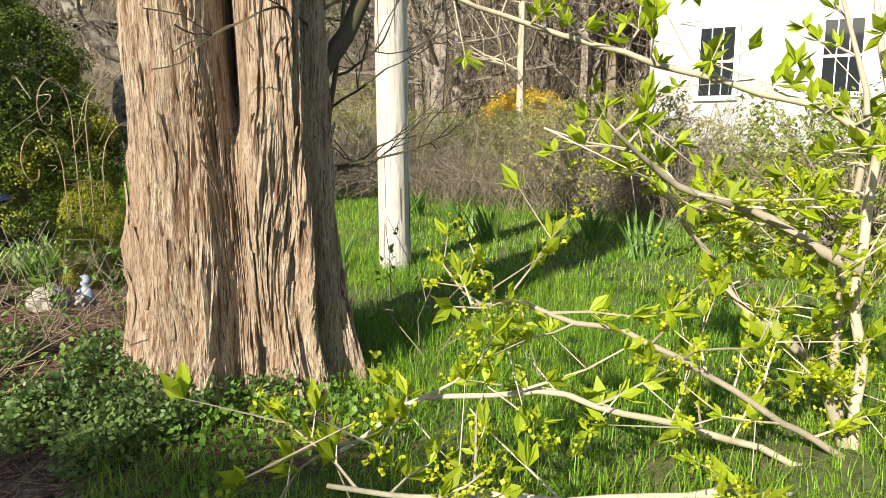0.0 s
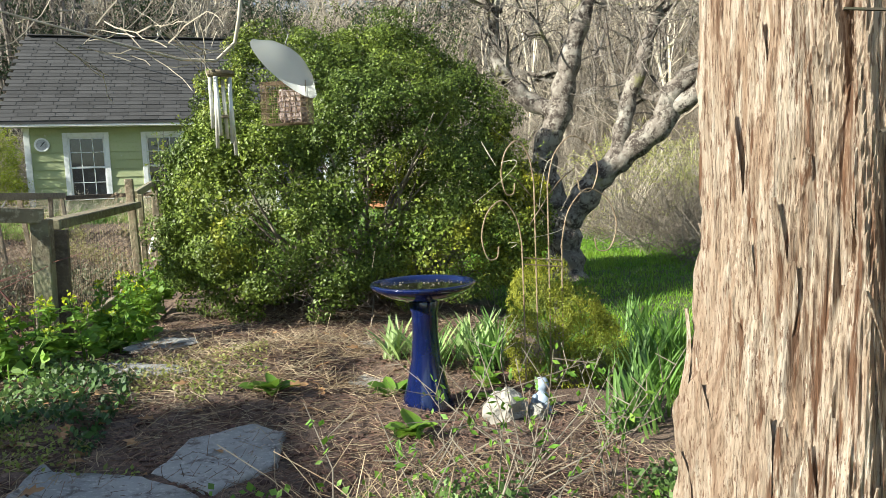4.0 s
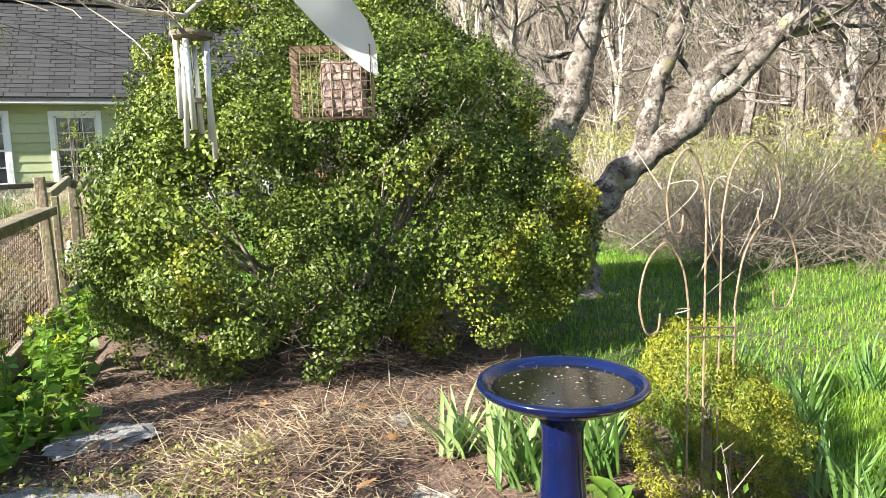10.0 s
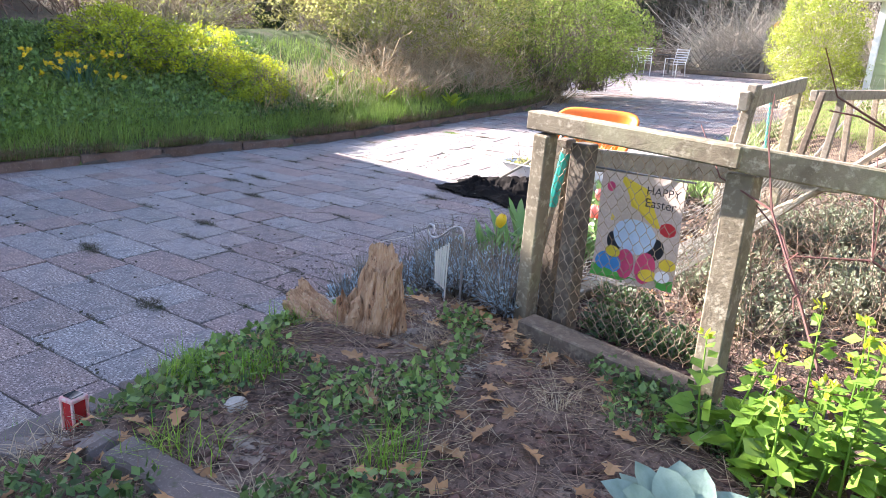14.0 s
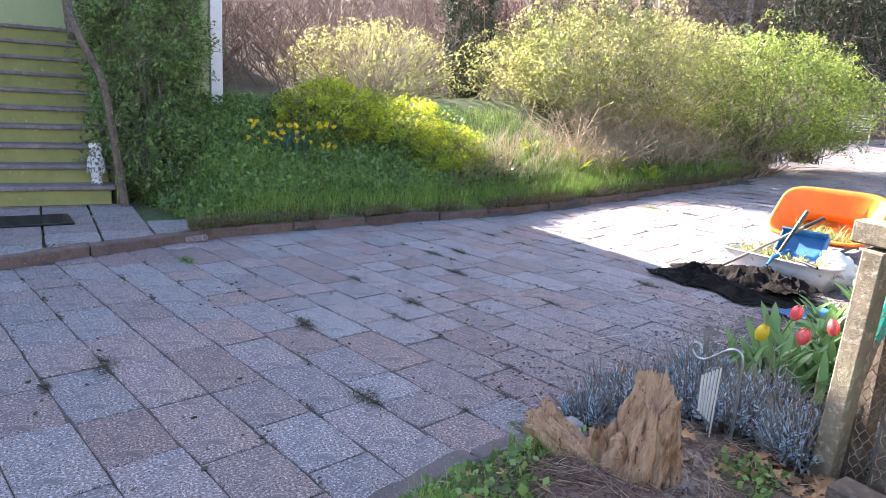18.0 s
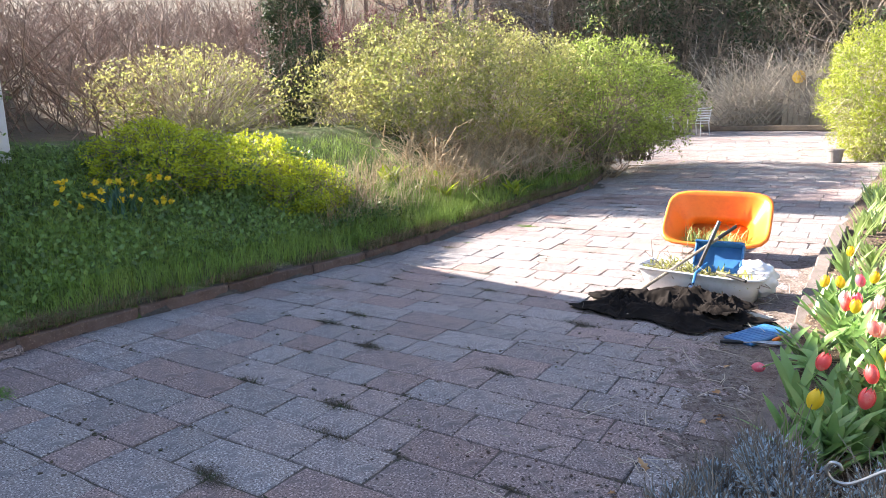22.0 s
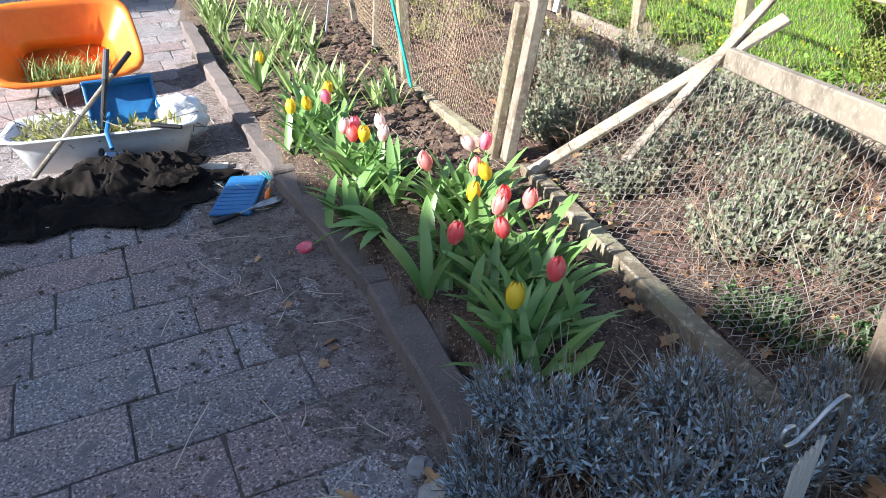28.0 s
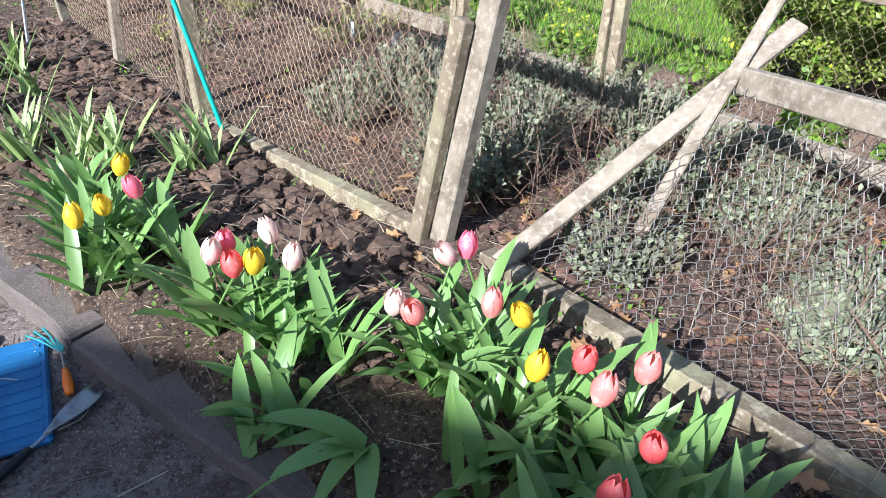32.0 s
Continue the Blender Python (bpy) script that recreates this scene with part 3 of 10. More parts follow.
def ground_z(x, y):
    x, y = np.asarray(x, float), np.asarray(y, float)
    zd = drive_z(y)
    xl, xr = along(KERB_L, y), along(KERB_R, y)
    left = np.minimum(0.10 + 0.34 * np.maximum(xl - x, 0), 1.35) + 0.03 * lump(x, y, 2.5)
    rim = y - (0.1 + 0.19 * (np.clip(x, -8.5, -4) + 6.4))
    left = np.where(rim < 0, 0.02, left * smooth(0.0, 0.7, rim) + 0.02)
    flat = 0.16 + (0.12 - 0.1 * smooth(-1.0, -2.4, y)) * smooth(1.6, 0.4, y) + 0.025 * lump(x, y, 3.1, 2)
    flat = np.where(y < 1.3, 0.06 + (flat - 0.06) * smooth(0.02, 0.5, x - xr), flat)
    fall = np.interp(x, [0, 2.2, 3.6, 6.2, 9, 24, 60], [0.26, 0.24, 0.14, 0.0, 0.0, 0.75, 4.0])
    right = np.where(x < 2.2, flat, fall - 0.14 * smooth(-1.2, -2.6, y) + 0.02 * lump(x, y, 1.9, 4))
    right = right + np.where(x < 2.2, 0, 0.018 * np.maximum(y - 5, 0)) + np.where(x < 2.2, drive_z(y) * smooth(6, 10, y), 0)
    z = np.where(x < xl, zd + left, np.where(x > xr, np.maximum(right, zd * 0.9 + 0.06), zd - 0.006))
    # the heaped mulch and the hollow by the bird bath
    heap = 0.10 * np.exp(-((x - 3.0) / 0.32) ** 2 - ((y - 0.85) / 0.3) ** 2) + 0.05 * np.exp(-((x - 2.75) / 0.3) ** 2 - ((y - 0.25) / 0.2) ** 2) - 0.07 * np.exp(-((x - 3.35) / 0.16) ** 2 - ((y - 0.55) / 0.25) ** 2)
    z = z + heap + 0.03 * lump(x, y, 6.5, 7) * np.exp(-((x - 3.1) / 0.6) ** 4 - ((y - 0.9) / 1.0) ** 4)
    # the hill behind
    z = z + np.maximum(y - 27, 0) * 0.42 * smooth(26, 32, y) + np.maximum(-13.5 - x, 0) * 0.28 + np.maximum(x - 20, 0) * 0.36 * smooth(4, 9, y)
    return z


def ground_sheet():
    xs = np.concatenate([[-900, -300, -120], np.arange(-60, -12, 3), np.arange(-12, -8.2, 0.25), np.arange(-8.2, -4.6, 0.1), np.arange(-4.6, -3.0, 0.2), np.arange(-3.0, 7.0, 0.09), np.arange(7, 20, 0.6), np.arange(20, 60, 4), [120, 300, 900]])
    ys = np.concatenate([[-900, -300, -100, -40, -20, -10], np.arange(-7, 13.0, 0.09), np.arange(13.0, 16, 0.3), np.arange(16, 34, 1.2), np.arange(34, 70, 4), [120, 300, 900]])
    gx, gy = np.meshgrid(xs, ys, indexing="ij")
    far = np.maximum(np.abs(gx), np.abs(gy)) > 65
    gz = np.where(far, ground_z(np.clip(gx, -60, 60), np.clip(gy, -40, 62)), ground_z(gx, gy))
    near = (np.abs(gx - 2) < 5.5) & (gy > -6) & (gy < 6.5) & (gx > along(KERB_R, gy) + 0.05)
    gz = gz + np.where(near, 0.012 * lump(gx, gy, 14, 3) + 0.008 * RNG.normal(size=gx.shape), 0)
    nx, ny = gx.shape
    i, j = np.meshgrid(np.arange(nx - 1), np.arange(ny - 1), indexing="ij")
    q = np.stack([i * ny + j, (i + 1) * ny + j, (i + 1) * ny + j + 1, i * ny + j + 1], -1).reshape(-1, 4)
    ob = mesh_object("ground", np.stack([gx, gy, gz], -1).reshape(-1, 3), q, [M_GROUND, M_MULCH, M_SOIL, M_JOINT, M_FOREST], smooth=True)
    cx, cy = gx[:-1, :-1].ravel() + 0.05, gy[:-1, :-1].ravel() + 0.05
    wob = 0.15 * lump(cx, cy, 3.3, 5)
    mulch = (cx > along(KERB_R, cy) - 0.1) & (cx < np.interp(cy, [-4.5, -2.8, -2.1, -1.5, -0.5, 1.2], [2.5, 2.95, 3.35, 4.55, 4.75, 4.6]) + wob) & (cy < 4.2) & (cy + wob > -4.4)
    bed = (cx > along(KERB_R, cy)) & (cx < 1.9) & (cy > 1.1) & (cy < 12.3)
    drive = (cx > along(KERB_L, cy) + 0.02) & (cx < along(KERB_R, cy)) & (cy < 29)
    woodland = (cx > 13) | (cy > 26) | (cx < -12)
    ob.data.polygons.foreach_set("material_index", np.where(woodland, 4, np.where(drive, 3, np.where(bed, 2, np.where(mulch, 1, 0)))).astype(np.int32))
    return tagged(ob, "rough ground of soil, mulch and thin grass", "ground", kind="structure")


ground_sheet()


def kerb_run(line, y0, y1, step, width, height, mat, label, name="kerb"):
    """A row of kerb blocks along a line of the plan."""
    root = thing(name, label, "kerb", kind="structure")
    y = y0
    while y < y1:
        ln = step * RNG.uniform(0.8, 1.2)
        a, b = (along(line, y), y), (along(line, y + ln), y + ln)
        za, zb = drive_z(y), drive_z(y + ln)
        bm = beamed((a[0], a[1] + 0.006, za + height / 2 - 0.06), (b[0], b[1] - 0.006, zb + height / 2 - 0.06), width * RNG.uniform(0.9, 1.1), height * RNG.uniform(0.92, 1.06), bevel=0.012, twist=RNG.uniform(-1, 1))
        bmesh.ops.subdivide_edges(bm, edges=[e for e in bm.edges if e.calc_length() > 0.25], cuts=11, use_grid_fill=True)
        for v in bm.verts:
            v.co += Vector(noise.noise_vector(v.co * 9)) * 0.014 + Vector(noise.noise_vector(v.co * 31)) * 0.006
        part("kerb_block", bm, mat, root)
        y += ln
    return root


kerb_run(KERB_L, -2.6, 12.5, 0.9, 0.11, 0.155, M_BRICK, "worn brick-red kerb along the grassy bank", "kerb_left")
kerb_run(KERB_R, 1.15, 7.5, 1.5, 0.13, 0.17, M_KERB, "old concrete edging beside the tulip bed", "kerb_right")
kerb_run(KERB_R, -1.0, 1.12, 0.7, 0.11, 0.14, M_KERB, "low concrete edging of the planted corner", "kerb_corner")


def front_edging():
    root = thing("kerb_front", "low dark concrete edging across the planted corner", "kerb", kind="structure")
    for a, b in (((-0.56, -0.8), (-0.02, -0.66)), ((0.0, -0.655), (0.62, -0.5))):
        za, zb = float(ground_z(*a)), float(ground_z(*b))
        bm = beamed((*a, za - 0.02), (*b, zb - 0.02), 0.11, 0.12, bevel=0.012)
        bmesh.ops.subdivide_edges(bm, edges=[e for e in bm.edges if e.calc_length() > 0.25], cuts=11, use_grid_fill=True)
        for v in bm.verts:
            v.co += Vector(noise.noise_vector(v.co * 9)) * 0.014 + Vector(noise.noise_vector(v.co * 31)) * 0.006
        part("kerb_block", bm, M_KERB, root)


front_edging()

# ---- the green shed ----
def window_unit(root, x, y, z0, w, h, cols, rows):
    """A double-hung window in white trim, facing -y."""
    win = new("window")
    win.parent = root
    d = 0.11
    for nm, c, s in (("trim", (x - w / 2 + d / 2, y - 0.02, z0 + h / 2), (d, 0.05, h)), ("trim", (x + w / 2 - d / 2, y - 0.02, z0 + h / 2), (d, 0.05, h)),
                     ("trim", (x, y - 0.02, z0 + h - d / 2), (w - 2 * d - 0.004, 0.05, d)), ("sill", (x, y - 0.04, z0 + 0.03), (w + 0.06, 0.1, 0.06))):
        part(nm, boxed(c, s, bevel=0.005), M_WHITE, win)
    iw, ih = w - 2 * d, h - d - 0.06
    zb = z0 + 0.06
    part("pane", boxed((x, y + 0.03, zb + ih / 2), (iw, 0.012, ih)), M_GLASS, win, "dark window glass")
    bm = bmesh.new()
    box(bm, (x, y + 0.005, zb + ih / 2), (iw, 0.03, 0.045))
    for s in (-1, 1):
        box(bm, (x + s * (iw / 2 - 0.018), y + 0.008, zb + ih / 2), (0.036, 0.026, ih))
    box(bm, (x, y + 0.008, zb + 0.02), (iw, 0.026, 0.04))
    box(bm, (x, y + 0.008, zb + ih - 0.02), (iw, 0.026, 0.04))
    part("sash", bm, M_WHITE, win)
    bm = bmesh.new()
    for i in range(1, cols):
        box(bm, (x - iw / 2 + iw * i / cols, y + 0.014, zb + ih / 2), (0.016, 0.016, ih))
    for i in range(1, rows):
        if i != rows // 2:
            box(bm, (x, y + 0.014, zb + ih * i / rows), (iw, 0.016, 0.016))
    part("muntin", bm, M_WHITE, win)


def clap_wall(root, y, x0, x1, z0, z1, step, mat, holes, out=-1):
    """Clapboards facing -y, cut round the openings (x0, x1, z0, z1)."""
    z = z0
    while z < z1 - 0.02:
        top = min(z + step, z1)
        cuts = [(x0, x1)]
        for hx0, hx1, hz0, hz1 in holes:
            if top > hz0 + 0.02 and z < hz1 - 0.02:
                nxt = []
                for a, b in cuts:
                    nxt += [(a, min(b, hx0)), (max(a, hx1), b)]
                cuts = [(a, b) for a, b in nxt if b - a > 0.02]
        for a, b in cuts:
            vs = [(a, y, top), (b, y, top), (b, y - 0.022, z), (a, y - 0.022, z), (a, y + 0.02, z), (b, y + 0.02, z), (a, y + 0.02, top), (b, y + 0.02, top)]
            mesh_object("clapboard", vs, [(0, 3, 2, 1), (3, 4, 5, 2), (0, 1, 7, 6), (0, 6, 4, 3), (1, 2, 5, 7)], mat, root)
        z += step


def shed():
    x0, x1, y0, y1 = -2.38, 5.5, 15.6, 20.2
    zb, ze, zr = 0.3, 2.86, 5.45
    yr = 18.0
    root = thing("shed", "green clapboard garden shed with white trim and grey shingle roof", "shed")
    part("foundation", boxed(((x0 + x1) / 2, (y0 + y1) / 2, 0.2), (x1 - x0 - 0.06, y1 - y0, 0.6)), M_CONCRETE, root)
    holes = [(-1.55, -0.52, 1.0, 2.66), (0.22, 1.26, 1.0, 2.66), (1.78, 2.82, 1.05, 2.68), (3.42, 4.86, 0.4, 2.75)]
    clap_wall(root, y0, x0 + 0.1, x1 - 0.1, zb, ze, 0.21, M_SIDING, holes)
    # wall core with the openings left free
    bm = bmesh.new()
    xs = [x0 + 0.02] + [v for h in holes for v in h[:2]] + [x1 - 0.02]
    for a, b in zip(xs[0::2], xs[1::2]):
        box(bm, ((a + b) / 2, y0 + 0.11, (zb + ze) / 2), (b - a, 0.16, ze - zb))
    for h in holes:
        box(bm, ((h[0] + h[1]) / 2, y0 + 0.11, (zb + h[2]) / 2), (h[1] - h[0], 0.16, h[2] - zb))
        box(bm, ((h[0] + h[1]) / 2, y0 + 0.11, (ze + h[3]) / 2), (h[1] - h[0], 0.16, ze - h[3]))
    part("front_wall", bm, M_SIDING, root)
    for nm, x in (("side_wall", x0 + 0.06), ("side_wall", x1 - 0.06)):
        vs = [(x - 0.06, y0 + 0.2, zb), (x - 0.06, y1, zb), (x - 0.06, y1, ze), (x - 0.06, yr, zr - 0.15), (x - 0.06, y0 + 0.2, ze)]
        vs += [(v[0] + 0.12, v[1], v[2]) for v in vs]
        mesh_object(nm, vs, [(0, 1, 2, 3, 4), (9, 8, 7, 6, 5)] + [(i, (i + 1) % 5 + 0, (i + 1) % 5 + 5, i + 5)[::-1] for i in range(5)], M_SIDING, root)
    part("back_wall", boxed(((x0 + x1) / 2, y1 - 0.05, (zb + ze) / 2), (x1 - x0, 0.1, ze - zb)), M_SIDING, root)
    for x in (x0 + 0.06, x1 - 0.06):
        part("corner_trim", boxed((x, y0 - 0.025, (zb + ze) / 2), (0.13, 0.06, ze - zb), bevel=0.005), M_WHITE, root)
    for x, z0, w in ((-1.035, 1.02, 1.03), (0.74, 1.02, 1.04), (2.3, 1.07, 1.04)):
        window_unit(root, x, y0, z0, w, 1.64, 3, 4)
    # door
    door = new("door")
    door.parent = root
    part("door_leaf", boxed((4.13, y0 + 0.02, 1.5), (1.06, 0.05, 2.16), bevel=0.004), M_DOOR, door)
    for x in (3.5, 4.77):
        part("door_trim", boxed((x, y0 - 0.02, 1.58), (0.16, 0.06, 2.34), bevel=0.005), M_WHITE, door)
    part("door_trim", boxed((4.135, y0 - 0.02, 2.67), (1.1, 0.06, 0.14), bevel=0.005), M_WHITE, door)
    part("door_glass", boxed((4.13, y0 - 0.012, 2.0), (0.56, 0.02, 0.94)), M_GLASS, door)
    bm = bmesh.new()
    for s in (-1, 1):
        box(bm, (4.13 + s * 0.3, y0 - 0.015, 2.0), (0.05, 0.03, 1.0))
        box(bm, (4.13, y0 - 0.015, 2.0 + s * 0.49), (0.56, 0.03, 0.05))
        box(bm, (4.13 + s * 0.1, y0 - 0.026, 2.0), (0.012, 0.01, 0.94), pose(0, 0, 0, 0, s * 14))
        box(bm, (4.13 + s * 0.1, y0 - 0.026, 2.0), (0.012, 0.01, 0.94), pose(0, 0, 0, 0, -s * 14))
    part("glass_frame", bm, material("brass frame", (0.45, 0.36, 0.13), 0.5, 0.4), door, "brass-coloured frame with leaded diamonds")
    bm = bmesh.new()
    for s in (-1, 1):
        box(bm, (4.13 + s * 0.24, y0 - 0.008, 0.95), (0.3, 0.016, 0.6), bevel=0.006)
    part("door_panel", bm, M_DOOR, door)
    part("door_knob", boxed((3.7, y0 - 0.05, 1.38), (0.05, 0.06, 0.05), bevel=0.02), M_STEEL, door)
    # fascia and roof
    part("fascia", boxed(((x0 + x1) / 2, y0 - 0.42, ze - 0.0), (x1 - x0 + 0.7, 0.03, 0.15), bevel=0.004), M_WHITE, root)
    part("soffit", boxed(((x0 + x1) / 2, y0 - 0.2, ze - 0.05), (x1 - x0 + 0.66, 0.4, 0.03)), M_WHITE, root)
    xa, xb = x0 - 0.36, x1 + 0.36
    ya = y0 - 0.45
    vs = []
    for x in (xa, xb):
        vs += [(x, ya, ze + 0.05), (x, yr, zr), (x, y1 + 0.4, ze + 0.05), (x, y1 + 0.4, ze - 0.02), (x, yr, zr - 0.09), (x, ya, ze - 0.02)]
    roof = mesh_object("roof", vs, [(0, 1, 7, 6), (1, 2, 8, 7), (2, 3, 9, 8), (3, 4, 10, 9), (4, 5, 11, 10), (5, 0, 6, 11), (5, 4, 1, 0), (4, 3, 2, 1), (6, 7, 10, 11), (7, 8, 9, 10)], M_SHINGLE, root)
    part("ridge_cap", boxed(((xa + xb) / 2, yr, zr + 0.01), (xb - xa, 0.24, 0.03), bevel=0.01), M_SHINGLE, root)
    # wall dial
    dial = thing("wall_dial", "round white weather dial on the green shed wall", "dial", (-2.0, y0 - 0.03, 2.38))
    part("rim", lathe([(0.13, 0), (0.165, 0.0), (0.17, 0.02), (0.165, 0.04), (0.13, 0.035)], 32), M_WHITE, dial).matrix_basis = pose(0, 0, 0, 90)
    part("face", lathe([(0, 0.02), (0.13, 0.02)], 32), M_STEEL, dial, "grey dial face").matrix_basis = pose(0, 0, 0, 90)
    part("pointer", boxed((0.02, -0.028, 0.02), (0.02, 0.008, 0.15), pose(0, 0, 0, 0, 40)), M_BLACK, dial)
    return root, (xa, xb, ya, yr, ze + 0.05, zr)


SHED, ROOF = shed()


def cable():
    root = thing("power_cable", "thin black service cable sagging before the shed roof", "cable")
    s = Soup()
    u = np.linspace(0, 1, 16)[:, None]
    a, b = np.array([-0.7, 16.6, 4.45]), np.array([5.6, 15.1, 3.15])
    s.tube(a + (b - a) * u - np.array([0, 0, 0.25]) * 4 * u * (1 - u) + np.array([0, -0.25, 0.2]), 0.014, 6)
    s.make("wire", M_BLACK, root)
    house = thing("bird_house", "small weathered bird house on the green shed wall", "bird house", (3.12, 15.5, 2.3))
    part("box", boxed((0, 0, 0), (0.2, 0.14, 0.26), bevel=0.005), M_TIMBER_PALE, house)
    mesh_object("roof", [(-0.15, -0.12, 0.11), (-0.15, 0.07, 0.11), (0, -0.12, 0.24), (0, 0.07, 0.24), (0.15, -0.12, 0.11), (0.15, 0.07, 0.11), (0, -0.12, 0.2), (0, 0.07, 0.2)], [(0, 2, 3, 1), (2, 4, 5, 3), (0, 6, 2), (6, 4, 2), (1, 3, 7), (7, 3, 5), (0, 1, 7, 6), (6, 7, 5, 4)], M_TIMBER, house)
    part("hole", lathe([(0, -0.073), (0.025, -0.073)], 16), M_BLACK, house).matrix_basis = pose(0, 0.0, 0.03, 90)


cable()


def roof_shingles():
    """Courses of tabs on the front slope, each its own piece where they can be told apart."""
    xa, xb, ya, yr, za, zr = ROOF
    slope = Vector((0, yr - ya, zr - za))
    ln = slope.length
    up = slope.normalized()
    nor = Vector((0, -up.z, up.y))
    course, tab = 0.155, 0.40
    n = int(ln / course)
    roof = next(o for o in SHED.children if o.name.startswith("roof"))
    vs = [(-tab / 2 + 0.008, 0, 0.014), (tab / 2 - 0.008, 0, 0.014), (tab / 2 - 0.008, course + 0.02, 0.002), (-tab / 2 + 0.008, course + 0.02, 0.002), (-tab / 2 + 0.008, 0, 0), (tab / 2 - 0.008, 0, 0)]
    me = bpy.data.meshes.new("shingle")
    me.from_pydata(vs, [], [(0, 1, 2, 3), (4, 5, 1, 0), (0, 3, 4), (1, 5, 2)])
    me.materials.append(M_SHINGLE)
    m3 = Matrix((Vector((1, 0, 0)), up, nor)).transposed().to_4x4()
    for k in range(n):
        x = xa + tab * (0.5 if k % 2 else 0.25) - 0.05
        while x < xb - 0.1:
            p = Vector((x, ya, za)) + up * (k * course) + nor * 0.004
            share("shingle", me, Matrix.Translation(p) @ m3 @ pose(0, 0, RNG.uniform(0, 0.004), 0, 0, RNG.uniform(-0.6, 0.6)), roof)
            x += tab


# ---- the house at the bank, which shades the drive ----
def house():
    root = thing("house", "green shingled house with white corner trim", "house")
    x1, y1, ze, yr, zr = -10.4, 1.1, 4.6, -5.63, 7.5
    xe, ye = -22, -12.8
    vs = [(x1, y1, 0.6), (x1, ye, 0.0), (x1, ye, 4.3), (x1, yr, zr), (x1, y1, ze)]
    vs += [(xe, v[1], v[2]) for v in vs]
    mesh_object("wall", vs, [(0, 1, 2, 3, 4)[::-1], (5, 6, 7, 8, 9), (0, 5, 6, 1), (1, 6, 7, 2), (4, 9, 5, 0)], M_SIDING, root)
    # unseen roof: eave, rake and ridge are fitted to the shade edge on the ground
    vs = []
    for x in (-8.6, xe - 0.3):
        vs += [(x, 2.24, 4.365), (x, yr, zr + 0.12), (x, ye - 0.3, 4.5), (x, ye - 0.3, 4.38), (x, yr, zr), (x, 2.24, 4.245)]
    mesh_object("roof", vs, [(0, 1, 7, 6), (1, 2, 8, 7), (2, 3, 9, 8), (3, 4, 10, 9), (4, 5, 11, 10), (5, 0, 6, 11), (5, 4, 1, 0), (4, 3, 2, 1), (6, 7, 10, 11), (7, 8, 9, 10)], M_SHINGLE, root)
    # two unseen boxes, added only to bulge the roof's shade over mulch and fence
    part("dormer", boxed((-10.4, -3.47, 6.6), (3.0, 1.58, 1.4)), M_SIDING, root)
    part("side_dormer", boxed((-10.4, -1.97, 5.75), (3.0, 1.36, 1.26)), M_SIDING, root)
    part("bay_wall", boxed((-9.72, 0.35, 2.55), (1.38, 1.48, 3.7)), M_SIDING, root)
    for yy in (-4.2, -8, -12):
        part("porch_post", boxed((-8.75, yy, 2.2), (0.14, 0.14, 4.4)), M_WHITE, root)
    x1 = -9.0
    part("corner_trim", boxed((x1 + 0.03, y1 - 0.06, 2.75), (0.07, 0.16, 3.3), bevel=0.006), M_WHITE, root)
    part("foundation", boxed((x1 - 0.4, y1 - 0.8, 0.75), (0.84, 1.56, 1.1)), M_CONCRETE, root)
    # shingle courses near the corner
    z = 1.3
    while z < 4.2:
        y = y1 - 0.16
        while y > y1 - 1.4:
            w = RNG.uniform(0.12, 0.26)
            bm = boxed((x1 + 0.012, y - w / 2, z + 0.1), (0.018, w - 0.006, 0.22), pose(0, 0, 0, 0, 4))
            part("wall_shingle", bm, M_SIDING, root)
            y -= w
        z += 0.2
    return root


house()

# ---- fenced vegetable garden ----
def hex_wire(root, a, b, za, zb, ta, tb, cell=0.045, r=0.0016, sag=0.0, mat=None):
    """Hexagonal netting in the upright quad from a to b (plan points), between bottom heights za, zb and top heights ta, tb."""
    a, b = np.array(a, float), np.array(b, float)
    ln = np.linalg.norm(b - a)
    w, h = cell, cell * 0.86
    nu, nv = int(ln / w), int(max(ta - za, tb - zb) / h)
    A, B = [], []
    for j in range(nv):
        for i in range(nu):
            u, v = (i + 0.5 * (j % 2)) * w, j * h
            A += [(u, v), (u, v + 0.34 * h), (u, v + 0.34 * h)]
            B += [(u, v + 0.34 * h), (u - w / 2, v + h), (u + w / 2, v + h)]
    A, B = np.array(A), np.array(B)

    def lift(p):
        s = np.clip(p[:, 0] / ln, 0, 1)
        xy = a[None] + (b - a)[None] * s[:, None]
        lo, hi = za + (zb - za) * s, ta + (tb - ta) * s
        z = lo + np.clip(p[:, 1] / (nv * h), 0, 1) * (hi - lo)
        nrm = np.array([-(b - a)[1], (b - a)[0]]) / ln
        wav = sag * np.sin(s * 7) * np.sin(np.clip(p[:, 1] / (nv * h), 0, 1) * 3.1)
        xy = xy + nrm[None] * wav[:, None]
        return np.concatenate([xy, z[:, None]], 1)
    s = Soup()
    s.segments(lift(A), lift(B), r)
    return s.make("wire_netting", mat or M_WIRE_RUST, root)


